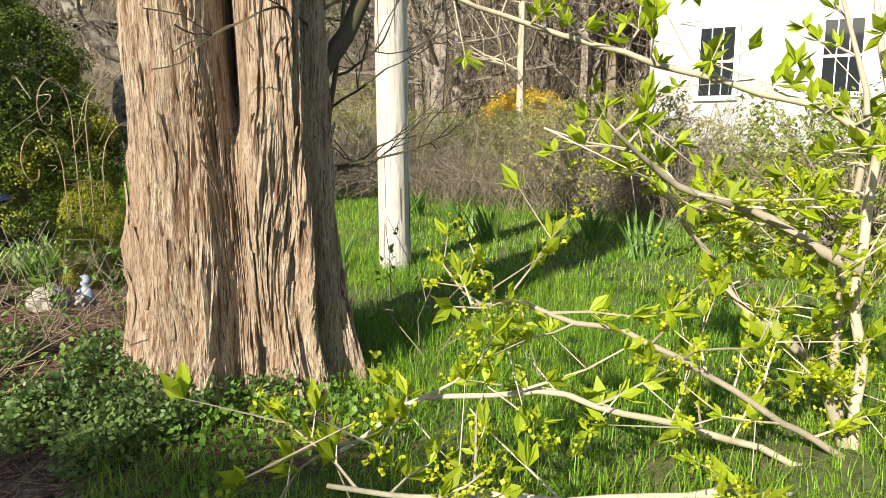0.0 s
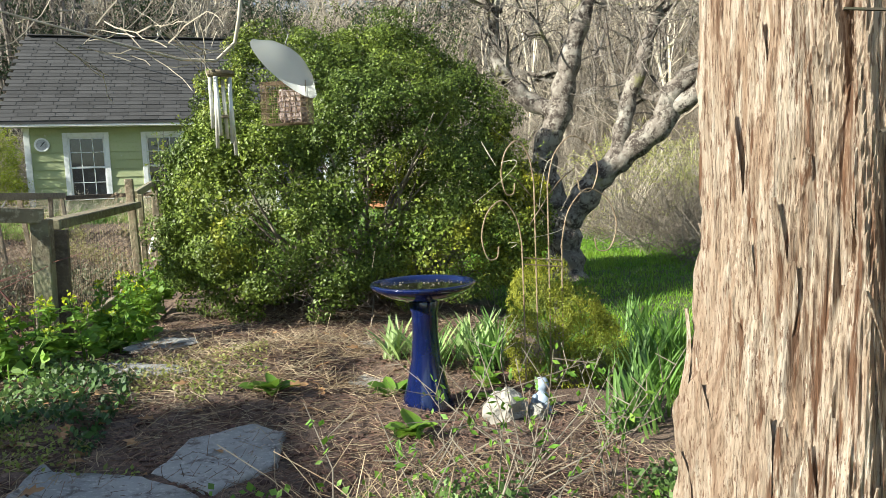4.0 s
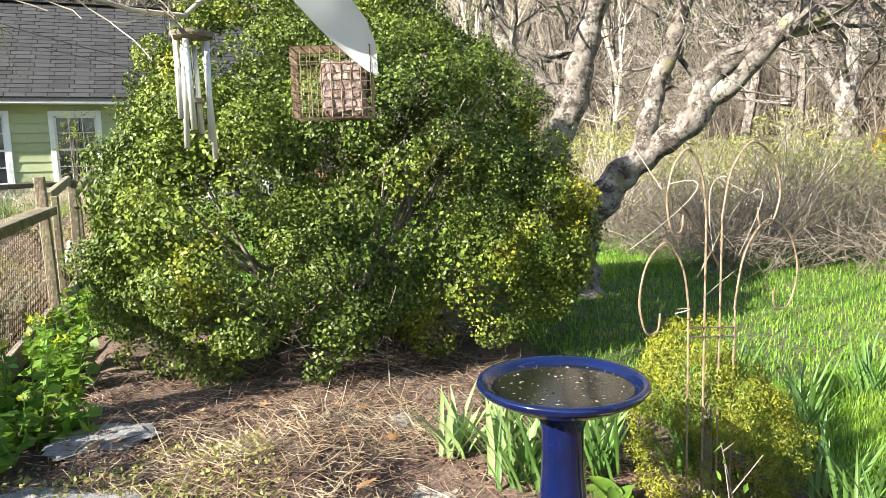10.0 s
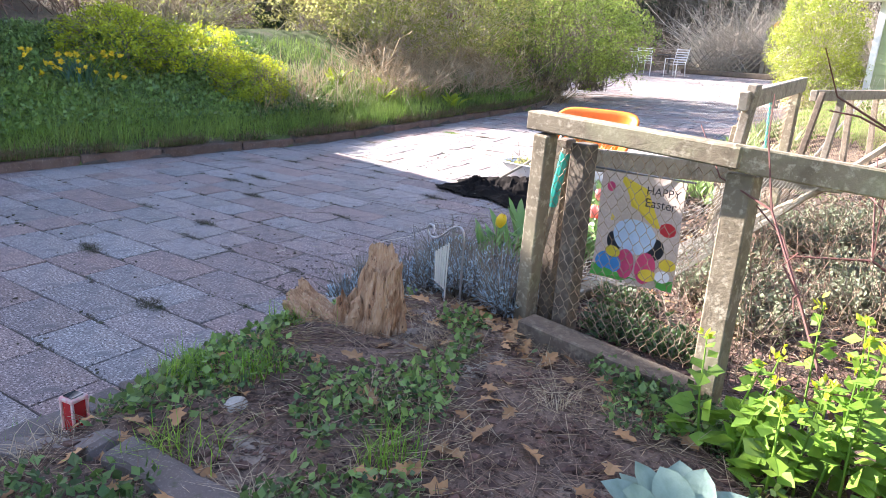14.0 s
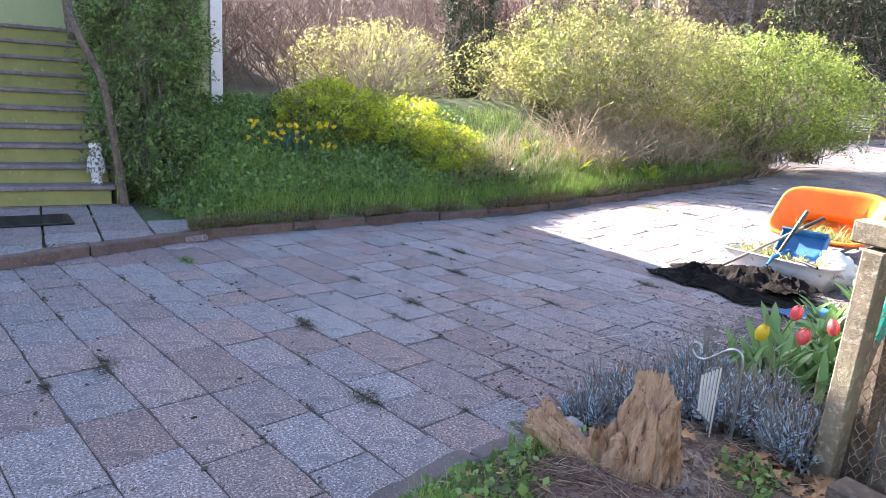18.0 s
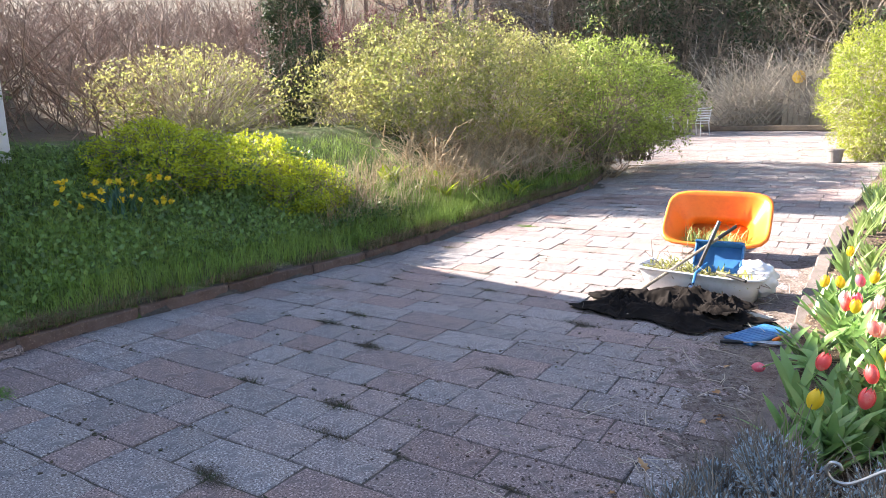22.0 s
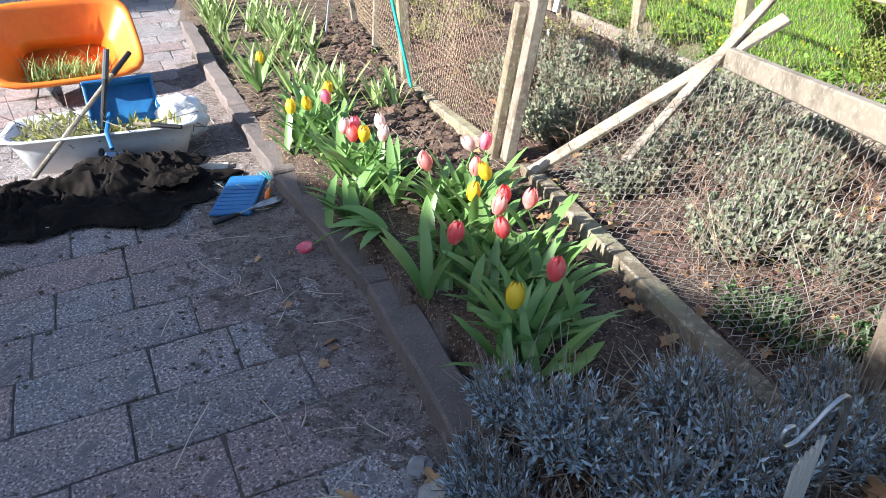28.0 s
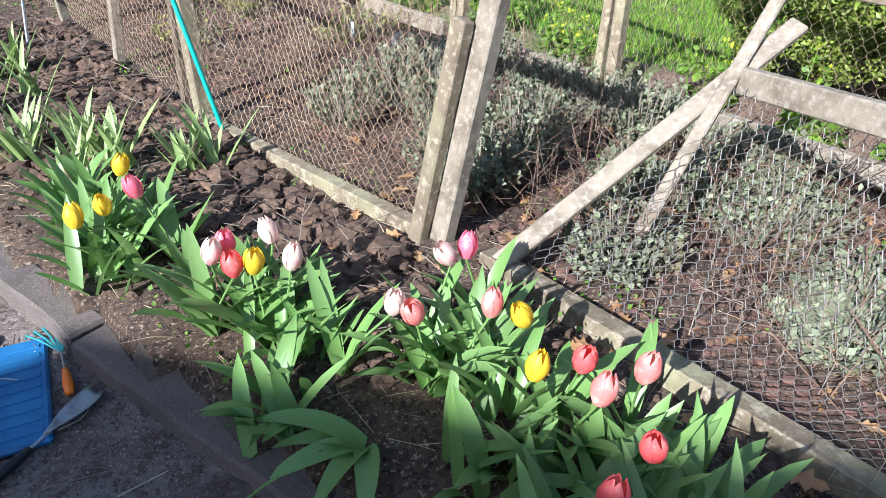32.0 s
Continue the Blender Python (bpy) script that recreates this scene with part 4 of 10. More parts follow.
def fence():
    root = thing("garden_fence", "weathered timber fence with sagging chicken wire round a vegetable bed", "fence")

    def post(x, y, z0, z1, w=0.09, d=0.09, lean=(0, 0), mat=None):
        return part("post", beamed((x, y, z0 - 0.15), (x + lean[0], y + lean[1], z1), w, d, (0, 1, 0), 0.006), mat or M_TIMBER, root)

    def rail(p, q, w=0.04, h=0.13, mat=None, tw=0, name="rail"):
        return part(name, beamed(p, q, w, h, bevel=0.006, twist=tw), mat or M_TIMBER, root)
    # front, towards the tree
    post(-0.01, 1.135, 0.25, 1.08, 0.07, 0.08, (0.075, -0.075))
    post(0.17, 1.19, 0.25, 1.05, 0.08, 0.09, mat=M_TIMBER_DARK)
    post(0.04, 1.24, 0.2, 1.05, 0.065, 0.07, mat=M_TIMBER_DARK)
    post(0.85, 1.14, 0.25, 1.04, 0.095, 0.09, (-0.02, 0.04))
    post(1.66, 1.52, 0.22, 1.0, 0.1, 0.1, (0.02, 0.02))
    post(1.71, 1.62, 0.22, 0.93, 0.11, 0.05, (0.03, 0.0), M_TIMBER_DARK)
    rail((-0.02, 1.08, 1.13), (0.84, 1.12, 1.10), 0.1, 0.075)
    rail((0.80, 1.10, 1.10), (1.70, 1.52, 1.02), 0.05, 0.09)
    rail((0.12, 1.22, 0.98), (0.70, 2.95, 0.80), 0.045, 0.095, M_TIMBER_PALE)
    rail((0.1, 1.0, 0.24), (0.85, 1.02, 0.22), 0.12, 0.14, M_TIMBER_DARK, name="base_board")
    hex_wire(root, (0.15, 1.13), (0.82, 1.19), 0.28, 0.26, 1.05, 1.03)
    hex_wire(root, (0.9, 1.2), (1.64, 1.56), 0.26, 0.24, 1.0, 0.97)
    hex_wire(root, (0.08, 1.1), (0.17, 1.22), 0.28, 0.26, 1.05, 1.03, 0.035)
    # the side along the boxwood, seen from the lawn
    rail((1.69, 1.62, 0.96), (1.77, 4.12, 1.02), 0.13, 0.06)
    tops = [(4.16, 1.27), (5.52, 1.23), (7.04, 1.23), (8.41, 1.21), (9.76, 1.19), (11.83, 1.18)]
    near = [(1.75, 0.95), (4.3, 1.12), (5.64, 1.07), (7.2, 1.06), (8.5, 1.05), (9.9, 1.04)]
    for k, ((y, z), (yn, zn)) in enumerate(zip(tops, near)):
        g = 0.045 * max(0, y - 6)
        post(1.76, y, 0.2 + g * 0.6, z, 0.07, 0.07, (RNG.uniform(-0.03, 0.03), RNG.uniform(-0.06, 0.03)))
        if k:
            rail((1.75, y, z), (1.76, yn, zn), 0.05, 0.07)
            post(1.80, yn, 0.2, zn, 0.05, 0.06)
        hex_wire(root, (1.75, yn), (1.75, y), 0.25, 0.25 + g * 0.6, zn - 0.02, z - 0.02, 0.06, 0.0009)
        rail((1.73, yn + 0.02, 0.24 + g * 0.5), (1.73, y - 0.02, 0.24 + g * 0.6), 0.05, 0.12, M_TIMBER_PALE, RNG.uniform(-8, 8), "base_board")
    # the side along the tulips
    post(-0.19, 3.53, 0.15, 1.28, 0.06, 0.09, (0.16, -0.12), M_TIMBER_PALE)
    post(-0.25, 3.60, 0.15, 1.0, 0.05, 0.07, (0.12, -0.1), M_TIMBER)
    post(-0.35, 5.2, 0.15, 1.24, 0.08, 0.08, (-0.02, 0.06))
    post(-0.36, 5.42, 0.15, 1.2, 0.05, 0.05, (0.1, 0.2), M_TIMBER_DARK)
    rail((-0.38, 5.42, 1.26), (-0.05, 3.3, 1.17), 0.06, 0.12, M_TIMBER_PALE)
    rail((-0.42, 10.64, 1.14), (-0.36, 5.7, 1.16), 0.06, 0.1, M_TIMBER_PALE)
    for y in (6.4, 7.4, 8.5, 9.6, 10.64):
        post(-0.39, y, 0.15 + 0.03 * (y - 6), 1.13, 0.06, 0.06, (RNG.uniform(-0.1, 0.1), RNG.uniform(-0.15, 0.1)), M_TIMBER_PALE)
    rail((-0.42, 10.7, 1.1), (1.75, 11.9, 1.12), 0.05, 0.08, M_TIMBER_DARK)
    hex_wire(root, (-0.18, 3.6), (-0.36, 5.2), 0.2, 0.2, 1.15, 1.22, 0.045, 0.0013, 0.05)
    hex_wire(root, (-0.36, 5.25), (-0.42, 10.6), 0.2, 0.35, 1.14, 1.12, 0.06, 0.0014, 0.06)
    rail((-0.11, 1.25, 0.16), (-0.14, 3.3, 0.17), 0.085, 0.10, M_TIMBER, 4, name="base_board")
    rail((-0.2, 3.62, 0.15), (-0.38, 5.2, 0.15), 0.07, 0.12, M_TIMBER, name="base_board")
    # collapsed panel with its netting
    rail((-0.16, 3.22, 0.2), (0.92, 2.86, 0.98), 0.075, 0.03, M_TIMBER_PALE, 20)
    rail((0.2, 2.9, 0.35), (0.95, 2.95, 1.12), 0.05, 0.03, M_TIMBER_PALE, 10)
    part("block", boxed((1.6, 6.8, 0.42), (0.3, 0.05, 0.24), pose(0, 0, 0, 10, 12, 60), 0.004), M_WHITE, root, "white painted board end")
    s = Soup()
    A, B = [], []
    cell = 0.05

    def sheet(u, v):
        x = -0.12 + 0.82 * v
        y = 1.35 + (3.15 - 1.35) * u * (1 - 0.15 * v)
        z = 0.24 + v * (0.75 - 0.18 * u) - 0.22 * math.sin(math.pi * v) * math.sin(math.pi * min(1, u * 1.1)) + 0.03 * math.sin(9 * u + 5 * v)
        return (x, y, z)
    nu, nv = 38, 24
    for j in range(nv):
        for i in range(nu):
            u, v = (i + 0.5 * (j % 2)) / nu, j / nv
            p0, p1 = (u, v), (u, v + 0.34 / nv)
            A += [sheet(*p0), sheet(*p1), sheet(*p1)]
            B += [sheet(*p1), sheet(u - 0.5 / nu, v + 1 / nv), sheet(u + 0.5 / nu, v + 1 / nv)]
    s.segments(np.array(A), np.array(B), 0.0015)
    s.make("loose_netting", M_WIRE, root, "collapsed chicken wire sheet")
    return root


fence()


def stake(a, b, r, mat, label, name="garden_stake", band=None):
    root = thing(name, label, "stake")
    s = Soup()
    s.tube([a, b], [r, r], 8)
    s.make("shaft", mat, root)
    if band:
        s = Soup()
        a, b = np.array(a), np.array(b)
        s.tube([a + (b - a) * band[0], a + (b - a) * band[1]], [r * 1.15] * 2, 8)
        s.make("band", M_TEAL, root, "bright teal painted band")
    return root


stake((-0.36, 4.9, 0.05), (-0.52, 5.12, 1.1), 0.012, M_TEAL, "thin green plastic-coated stake against the fence")
stake((-0.05, 1.16, 0.12), (0.1, 1.165, 1.02), 0.018, M_TIMBER_PALE, "wooden tool handle with a teal painted end", band=(0.72, 0.98))
stake((-0.75, 7.0, 0.2), (-0.42, 7.9, 1.2), 0.012, M_STEEL, "grey metal rod leaning on the fence")

# ---- big tree and pole ----
def ridged(px_, py_, pz_):
    """Sharp-crested vertical bark ridges, as heights from 0 to 1."""
    v = np.array([noise.noise(Vector(q)) for q in zip(px_, py_, pz_)])
    return 1 - np.clip(np.abs(v) * 2.2, 0, 1)


def trunk_radius(a, h):
    """Radius of the fluted trunk at angles a and height h."""
    u = smooth(0, 1, 1 - max(h, 0) / 0.9)
    flare = 0.13 * math.exp(-max(h, 0) / 0.26)
    r = 0.41 + flare - 0.018 * h

    def dip(deg, width):
        return np.exp(-((np.angle(np.exp(1j * (a - math.radians(deg)))) / width) ** 2))
    lobes = 0.065 * np.cos(3 * (a - math.radians(160)) + 0.08 * h) + 0.028 * np.cos(7 * a + 0.25 * h) * (1 + 2.0 * flare / 0.13) + 0.022 * np.cos(12 * a - 0.3 * h + 1) * (1 + 1.6 * u)
    # the hollow between the two stems, closed by a knotty buttress, open again at the foot
    crease = -0.27 * dip(228 + 5 * math.sin(2.6 * h), 0.16) * smooth(0.85, 1.25, h) - 0.03 * dip(231, 0.08) * smooth(0.3, 0.6, h) - 0.11 * dip(234 + 7 * math.sin(7 * h), 0.1) * smooth(0.6, 0.1, h)
    crease = crease - 0.10 * dip(262, 0.09) * smooth(1.2, 0.3, h) - 0.05 * dip(200, 0.05) * smooth(0.2, 1.0, h) + 0.06 * dip(241, 0.16) * math.exp(-((h - 0.85) / 0.25) ** 2) + 0.05 * dip(186, 0.12) * math.exp(-((h - 0.5) / 0.14) ** 2)
    crease = crease + 0.04 * dip(150, 0.13) * math.exp(-((h - 0.62) / 0.1) ** 2) - 0.06 * dip(148, 0.05) * math.exp(-((h - 1.0) / 0.05) ** 2) - 0.05 * dip(203, 0.035) * math.exp(-((h - 0.98) / 0.05) ** 2)
    return (r + lobes + crease) * 0.765


def big_trunk():
    root = thing("redwood_tree", "massive fluted trunk with shredding pale red-brown bark", "tree", (4.13, -1.77, 0), 9)
    n, hs = 620, np.concatenate([np.linspace(-0.15, 2.0, 170), np.linspace(2.06, 6.0, 50)])
    a = np.linspace(0, 2 * np.pi, n, endpoint=False)
    V = []
    for h in hs:
        c, s = np.cos(a + 0.05 * np.sin(h * 2)), np.sin(a + 0.05 * np.sin(h * 2))
        one = np.ones(n)
        drift = 0.10 * np.sin(2.1 * h + 3 * a) + 0.05 * np.sin(5.3 * h + 7 * a)
        c2, s2 = np.cos(a + drift), np.sin(a + drift)
        bark = 0.016 * ridged(c2 * 7, s2 * 7, one * h * 1.5) + 0.015 * ridged(c2 * 15, s2 * 15, one * (h * 2.2 + 9)) + 0.010 * ridged(c2 * 31, s2 * 31, one * (h * 3.6 + 4)) + 0.006 * ridged(c2 * 58, s2 * 58, one * (h * 7.5 + 2)) - 0.034
        V.append(np.stack([(trunk_radius(a, h) + bark) * np.cos(a), (trunk_radius(a, h) + bark) * np.sin(a) * 0.95, np.full(n, h)], 1))
    m = len(hs)
    i, j = np.meshgrid(np.arange(m - 1), np.arange(n), indexing="ij")
    q = np.stack([i * n + j, i * n + (j + 1) % n, (i + 1) * n + (j + 1) % n, (i + 1) * n + j], -1).reshape(-1, 4)
    mesh_object("trunk", np.concatenate(V), q, M_BARK_RED, root)
    part("sawn_top", lathe([(0, 5.96), (0.15, 5.97), (0.30, 5.94)], 40), M_TIMBER, root, "pale cut top of the trunk")
    # peeling strips of bark
    g = np.random.default_rng(12)
    for k in range(240):
        a0, h0, ln, w = g.uniform(1.9, 5.2), g.uniform(0.0, 2.1), g.uniform(0.1, 0.4), g.uniform(0.008, 0.022)
        drift, curl = g.normal() * 0.05, g.uniform(0.0, 0.03)
        s, v = Soup(), []
        for u in np.linspace(0, 1, 9):
            h = h0 + ln * u
            aa = a0 + drift * u
            ww = w * math.sin(math.pi * (0.12 + 0.76 * u)) / 0.5
            out = -0.012 + curl * (u - 0.2) ** 2 * 1.6
            for o, lift in ((-ww, 0.0), (0, 0.007), (ww, 0.0)):
                an = np.array([aa + o])
                rr = float(trunk_radius(an, h)[0]) + out + lift
                v.append((rr * math.cos(aa + o), rr * math.sin(aa + o) * 0.95, h))
        s.add(v, [(3 * r + c, 3 * r + c + 1, 3 * r + c + 4, 3 * r + c + 3) for r in range(8) for c in range(2)])
        s.make("bark_strip", M_BARK_RED, root)
    return root


big_trunk()


def utility_pole():
    root = thing("utility_pole", "round weathered grey wooden utility pole", "pole", (5.97, -0.53, -0.1))
    bm = lathe([(0.112, 0), (0.111, 0.7), (0.110, 1.5), (0.106, 3), (0.10, 5), (0.095, 8), (0, 8)], 40)
    for v in bm.verts:
        v.co += Vector(noise.noise_vector(Vector((v.co.x * 9, v.co.y * 9, v.co.z * 0.4)))) * 0.006
    part("pole_shaft", bm, M_POLE, root, smooth=True)
    # drying cracks
    for k in range(14):
        an, z, ln = RNG.uniform(2.6, 5.6), RNG.uniform(0.1, 2.6), RNG.uniform(0.2, 0.8)
        part("crack", boxed((0.1105 * math.cos(an), 0.1105 * math.sin(an), z), (0.006, 0.003, ln), pose(0, 0, 0, 0, 0, math.degrees(an))), M_TIMBER_DARK, root, "dark drying crack")
    return root


utility_pole()

# ---- birdbath bed ----
def bird_bath():
    root = thing("bird_bath", "cobalt blue glazed ceramic bird bath filled with water", "bird bath", (3.57, -0.02, 0.10))
    part("pedestal", lathe([(0, 0), (0.118, 0), (0.121, 0.02), (0.112, 0.06), (0.088, 0.15), (0.066, 0.25), (0.057, 0.36), (0.057, 0.46), (0.072, 0.515), (0.06, 0.53), (0, 0.53)], 40), M_BLUE_GLAZE, root, smooth=True)
    part("bowl", lathe([(0, 0.515), (0.10, 0.52), (0.17, 0.545), (0.222, 0.575), (0.232, 0.588), (0.228, 0.597), (0.215, 0.597), (0.192, 0.585), (0.185, 0.572), (0.12, 0.558), (0, 0.55)], 56), M_BLUE_GLAZE, root, smooth=True)
    s = Soup()
    n = 150
    a, rr = RNG.uniform(0, 6.28, n), np.sqrt(RNG.random(n)) * 0.178
    s.leaves(np.stack([rr * np.cos(a), rr * np.sin(a), np.full(n, 0.581)], 1), np.stack([RNG.normal(size=n), RNG.normal(size=n), np.zeros(n)], 1), RNG.uniform(0.003, 0.013, n), 0.4, 0.0)
    tagged(s.make("floating_debris", M_TWIG, root, "bits of leaf floating on the water"), kind="stuff")
    part("water", lathe([(0, 0.579), (0.1885, 0.579)], 48), M_WATER, root, "still dark water")
    return root


bird_bath()


def leaf_cloud(n, shape, seed=0, shell=0.75):
    """Points through an uneven crown: near its surface, thinned where gaps are."""
    r = np.random.default_rng(seed)
    out = []
    while sum(len(o) for o in out) < n:
        d = r.normal(size=(n, 3))
        d /= np.linalg.norm(d, axis=1, keepdims=True)
        rad = shell + (1 - shell) * r.random(n) ** 0.6
        p = d * rad[:, None]
        bump = 1 + 0.12 * np.sin(d[:, 0] * 7 + seed) * np.cos(d[:, 1] * 6) + 0.09 * np.sin(d[:, 2] * 11 + d[:, 0] * 9) + 0.05 * np.sin(d[:, 1] * 19 + seed) * np.sin(d[:, 2] * 17)
        p *= bump[:, None]
        keep = (np.sin(d[:, 0] * 13 + 2) * np.cos(d[:, 2] * 12 + d[:, 1] * 9) + np.sin(d[:, 1] * 17 + d[:, 2] * 5) * 0.7) > -0.95 + 0.9 * (1 - rad) / (1 - shell + 1e-6) * 0.6
        out.append(np.concatenate([p, d], 1)[keep])
    o = np.concatenate(out)[:n]
    return o[:, :3] * np.array(shape), o[:, 3:]


def boxwood():
    root = thing("boxwood_bush", "large dense dark green boxwood shrub with small leaves", "bush", (3.75, 3.0, 0.15))
    s = Soup()
    mounds = [((0, 0, 1.0), (1.22, 1.0, 1.06)), ((-0.85, -0.62, 0.72), (0.62, 0.58, 0.82)), ((0.80, -0.55, 0.62), (0.62, 0.56, 0.72)), ((0.05, -0.72, 0.98), (0.62, 0.46, 0.8)),
              ((0.78, 0.1, 1.2), (0.6, 0.62, 0.8)), ((-0.5, 0.1, 1.45), (0.72, 0.62, 0.78)), ((0.35, 0.2, 1.62), (0.7, 0.62, 0.7)), ((-0.85, 0.3, 0.75), (0.72, 0.72, 0.8)), ((0.45, -0.85, 0.42), (0.45, 0.36, 0.42)), ((-0.45, -0.85, 0.5), (0.46, 0.38, 0.5))]
    s.clumps(mounds, 1350, 0.115, 300, 0.0225, 3, 0.12, 0.65, 0.62, 0.2, 0.055)
    s.clumps([(c, tuple(0.84 * v for v in sh)) for c, sh in mounds], 950, 0.16, 260, 0.03, 9, 0.25, 0.9, 0.65, 0.1)
    # young shoots standing off the surface
    p, d = leaf_cloud(2600, (1.3, 1.15, 1.2), 5, 0.9)
    p = p + np.array([0, -0.15, 1.05])
    p, d = p[p[:, 2] > 0.3], d[p[:, 2] > 0.3]
    shoot = d * 0.8 + RNG.normal(size=p.shape) * 0.5 + np.array([0, 0, 0.6])
    shoot /= np.linalg.norm(shoot, axis=1, keepdims=True)
    for j in range(9):
        s.leaves(p + shoot * 0.012 * j, shoot * 0.4 + RNG.normal(size=p.shape) * 0.7, RNG.uniform(0.014, 0.024, len(p)), 0.6, 0.15)
    tagged(s.make("leaf_mass", M_BOX, root), kind="stuff")
    b = Soup()
    for k in range(46):
        a = RNG.uniform(0, 6.28)
        e = np.array([math.cos(a) * RNG.uniform(0.4, 1.2), math.sin(a) * RNG.uniform(0.3, 1.0) - 0.25, RNG.uniform(0.5, 1.5)])
        st = np.array([RNG.normal() * 0.22, -0.15 + RNG.normal() * 0.2, 0.0])
        mid = (st + e) / 2 + RNG.normal(size=3) * 0.12
        b.tube([st, mid, e], [0.022, 0.013, 0.005], 5)
    for k in range(160):
        a = RNG.uniform(3.3, 6.1)
        st = np.array([math.cos(a) * 0.9, math.sin(a) * 0.9, RNG.uniform(0.05, 0.4)])
        b.tube([st, st + RNG.normal(size=3) * 0.12, st + RNG.normal(size=3) * 0.25], [0.005, 0.004, 0.002], 3)
    b.make("stem_mass", M_TWIG, root, "bare tangled brown stems under the leaves")
    return root


boxwood()


def grow(s, p, d, length, r, depth, spread=0.55, bend=0.25, kids=3, up=0.1, sides=5, taper=0.62, twist=0.16, min_r=0.0025):
    """A limb that wanders, tapers and forks."""
    n = 5 if depth > 1 else 4
    pts, q = [p], p
    for k in range(n):
        d = d + RNG.normal(size=3) * bend * 0.5
        d[2] += up
        d /= np.linalg.norm(d)
        q = q + d * length / n
        pts.append(q)
    s.tube(pts, np.linspace(r, max(r * taper, min_r), n + 1), sides if depth > 1 else 3)
    if depth <= 0:
        return
    for k in range(kids):
        t = RNG.uniform(0.35, 1.0) if k else 1.0
        i = min(n, max(1, int(round(t * n))))
        nd = d + RNG.normal(size=3) * spread
        grow(s, pts[i], nd / np.linalg.norm(nd), length * RNG.uniform(0.55, 0.8), max(r * taper * RNG.uniform(0.6, 0.85), min_r), depth - 1, spread, bend, kids, up, sides, taper, twist, min_r)


def apple_tree():
    root = thing("apple_tree", "old gnarled apple tree with grey bark and bare twigs", "tree", (6.02, 3.65, 0))
    o = np.array([6.05, 3.65, 0])
    s = Soup()
    limbs = [([(0, 0, -0.05), (0.0, 0.02, 0.3), (-0.02, 0.03, 0.62), (-0.03, 0.03, 0.85)], (0.24, 0.19, 0.18, 0.17)),
             ([(-0.05, 0.03, 0.75), (-0.16, 0.12, 1.1), (-0.17, 0.12, 1.45), (-0.02, 0.04, 1.8), (0.02, 0.0, 2.16), (0.15, -0.08, 2.62), (0.35, -0.1, 3.2)], (0.15, 0.13, 0.125, 0.13, 0.12, 0.1, 0.07)),
             ([(-0.02, 0.02, 1.75), (-0.3, 0.2, 1.95), (-0.5, 0.3, 2.15), (-0.62, 0.36, 2.5), (-0.6, 0.3, 3.0)], (0.1, 0.09, 0.08, 0.07, 0.05)),
             ([(0.0, 0.0, 0.65), (0.22, -0.12, 0.98), (0.42, -0.25, 1.25), (0.62, -0.42, 1.45), (0.82, -0.58, 1.62), (0.86, -0.62, 1.9), (1.0, -0.72, 2.08), (1.35, -1.1, 2.3), (1.75, -1.5, 2.55)], (0.16, 0.145, 0.135, 0.12, 0.12, 0.1, 0.1, 0.08, 0.06)),
             ([(0.45, -0.3, 1.3), (0.5, -0.34, 1.6), (0.55, -0.38, 1.95), (0.68, -0.46, 2.3), (0.8, -0.5, 2.8)], (0.095, 0.085, 0.08, 0.07, 0.05)),
             ([(0.75, -0.5, 1.6), (0.98, -0.75, 1.85), (1.2, -1.0, 2.2), (1.6, -1.2, 2.7)], (0.09, 0.085, 0.07, 0.05))]
    for pts, rad in limbs:
        p = np.array(pts) * 1.0
        t = np.linspace(0, len(p) - 1, (len(p) - 1) * 6 + 1)
        pp = np.stack([np.interp(t, range(len(p)), p[:, k]) for k in range(3)], 1)
        for k in range(2):
            pp[1:-1] = (pp[:-2] + pp[1:-1] * 2 + pp[2:]) / 4
        rr = np.interp(t, range(len(rad)), rad) * (1 + 0.14 * np.sin(t * 9) * RNG.uniform(0.4, 1.2, len(t)))
        pp += np.array([noise.noise_vector(Vector(v) * 4) for v in pp]) * 0.03
        s.tube(pp, rr, 14)
    s.make("trunk", M_BARK_GREY, root, "grey gnarled trunk and main limbs", smooth=True)
    tw = Soup()
    for st, n, ln in (((0.35, -0.1, 3.0), 6, 1.0), ((-0.6, 0.3, 2.9), 7, 1.0), ((1.7, -1.5, 2.5), 7, 1.0), ((0.8, -0.5, 2.7), 6, 0.9), ((1.6, -1.2, 2.65), 6, 1.0), ((-0.5, 0.3, 2.2), 4, 0.7), ((0.02, 0, 2.2), 4, 0.8), ((1.3, -1.05, 2.25), 4, 0.8), ((0.85, -0.6, 1.9), 3, 0.6)):
        for k in range(n):
            d = RNG.normal(size=3)
            d[2] = abs(d[2]) * 0.6 + 0.15
            grow(tw, np.array(st) + RNG.normal(size=3) * 0.05, d / np.linalg.norm(d), ln * RNG.uniform(0.7, 1.2), 0.028, 3, 0.6, 0.45, 4, 0.02, 4, 0.6)
    tw.make("twig_mass", M_BARK_GREY, root, "dense bare twigs")
    return root


apple_tree()


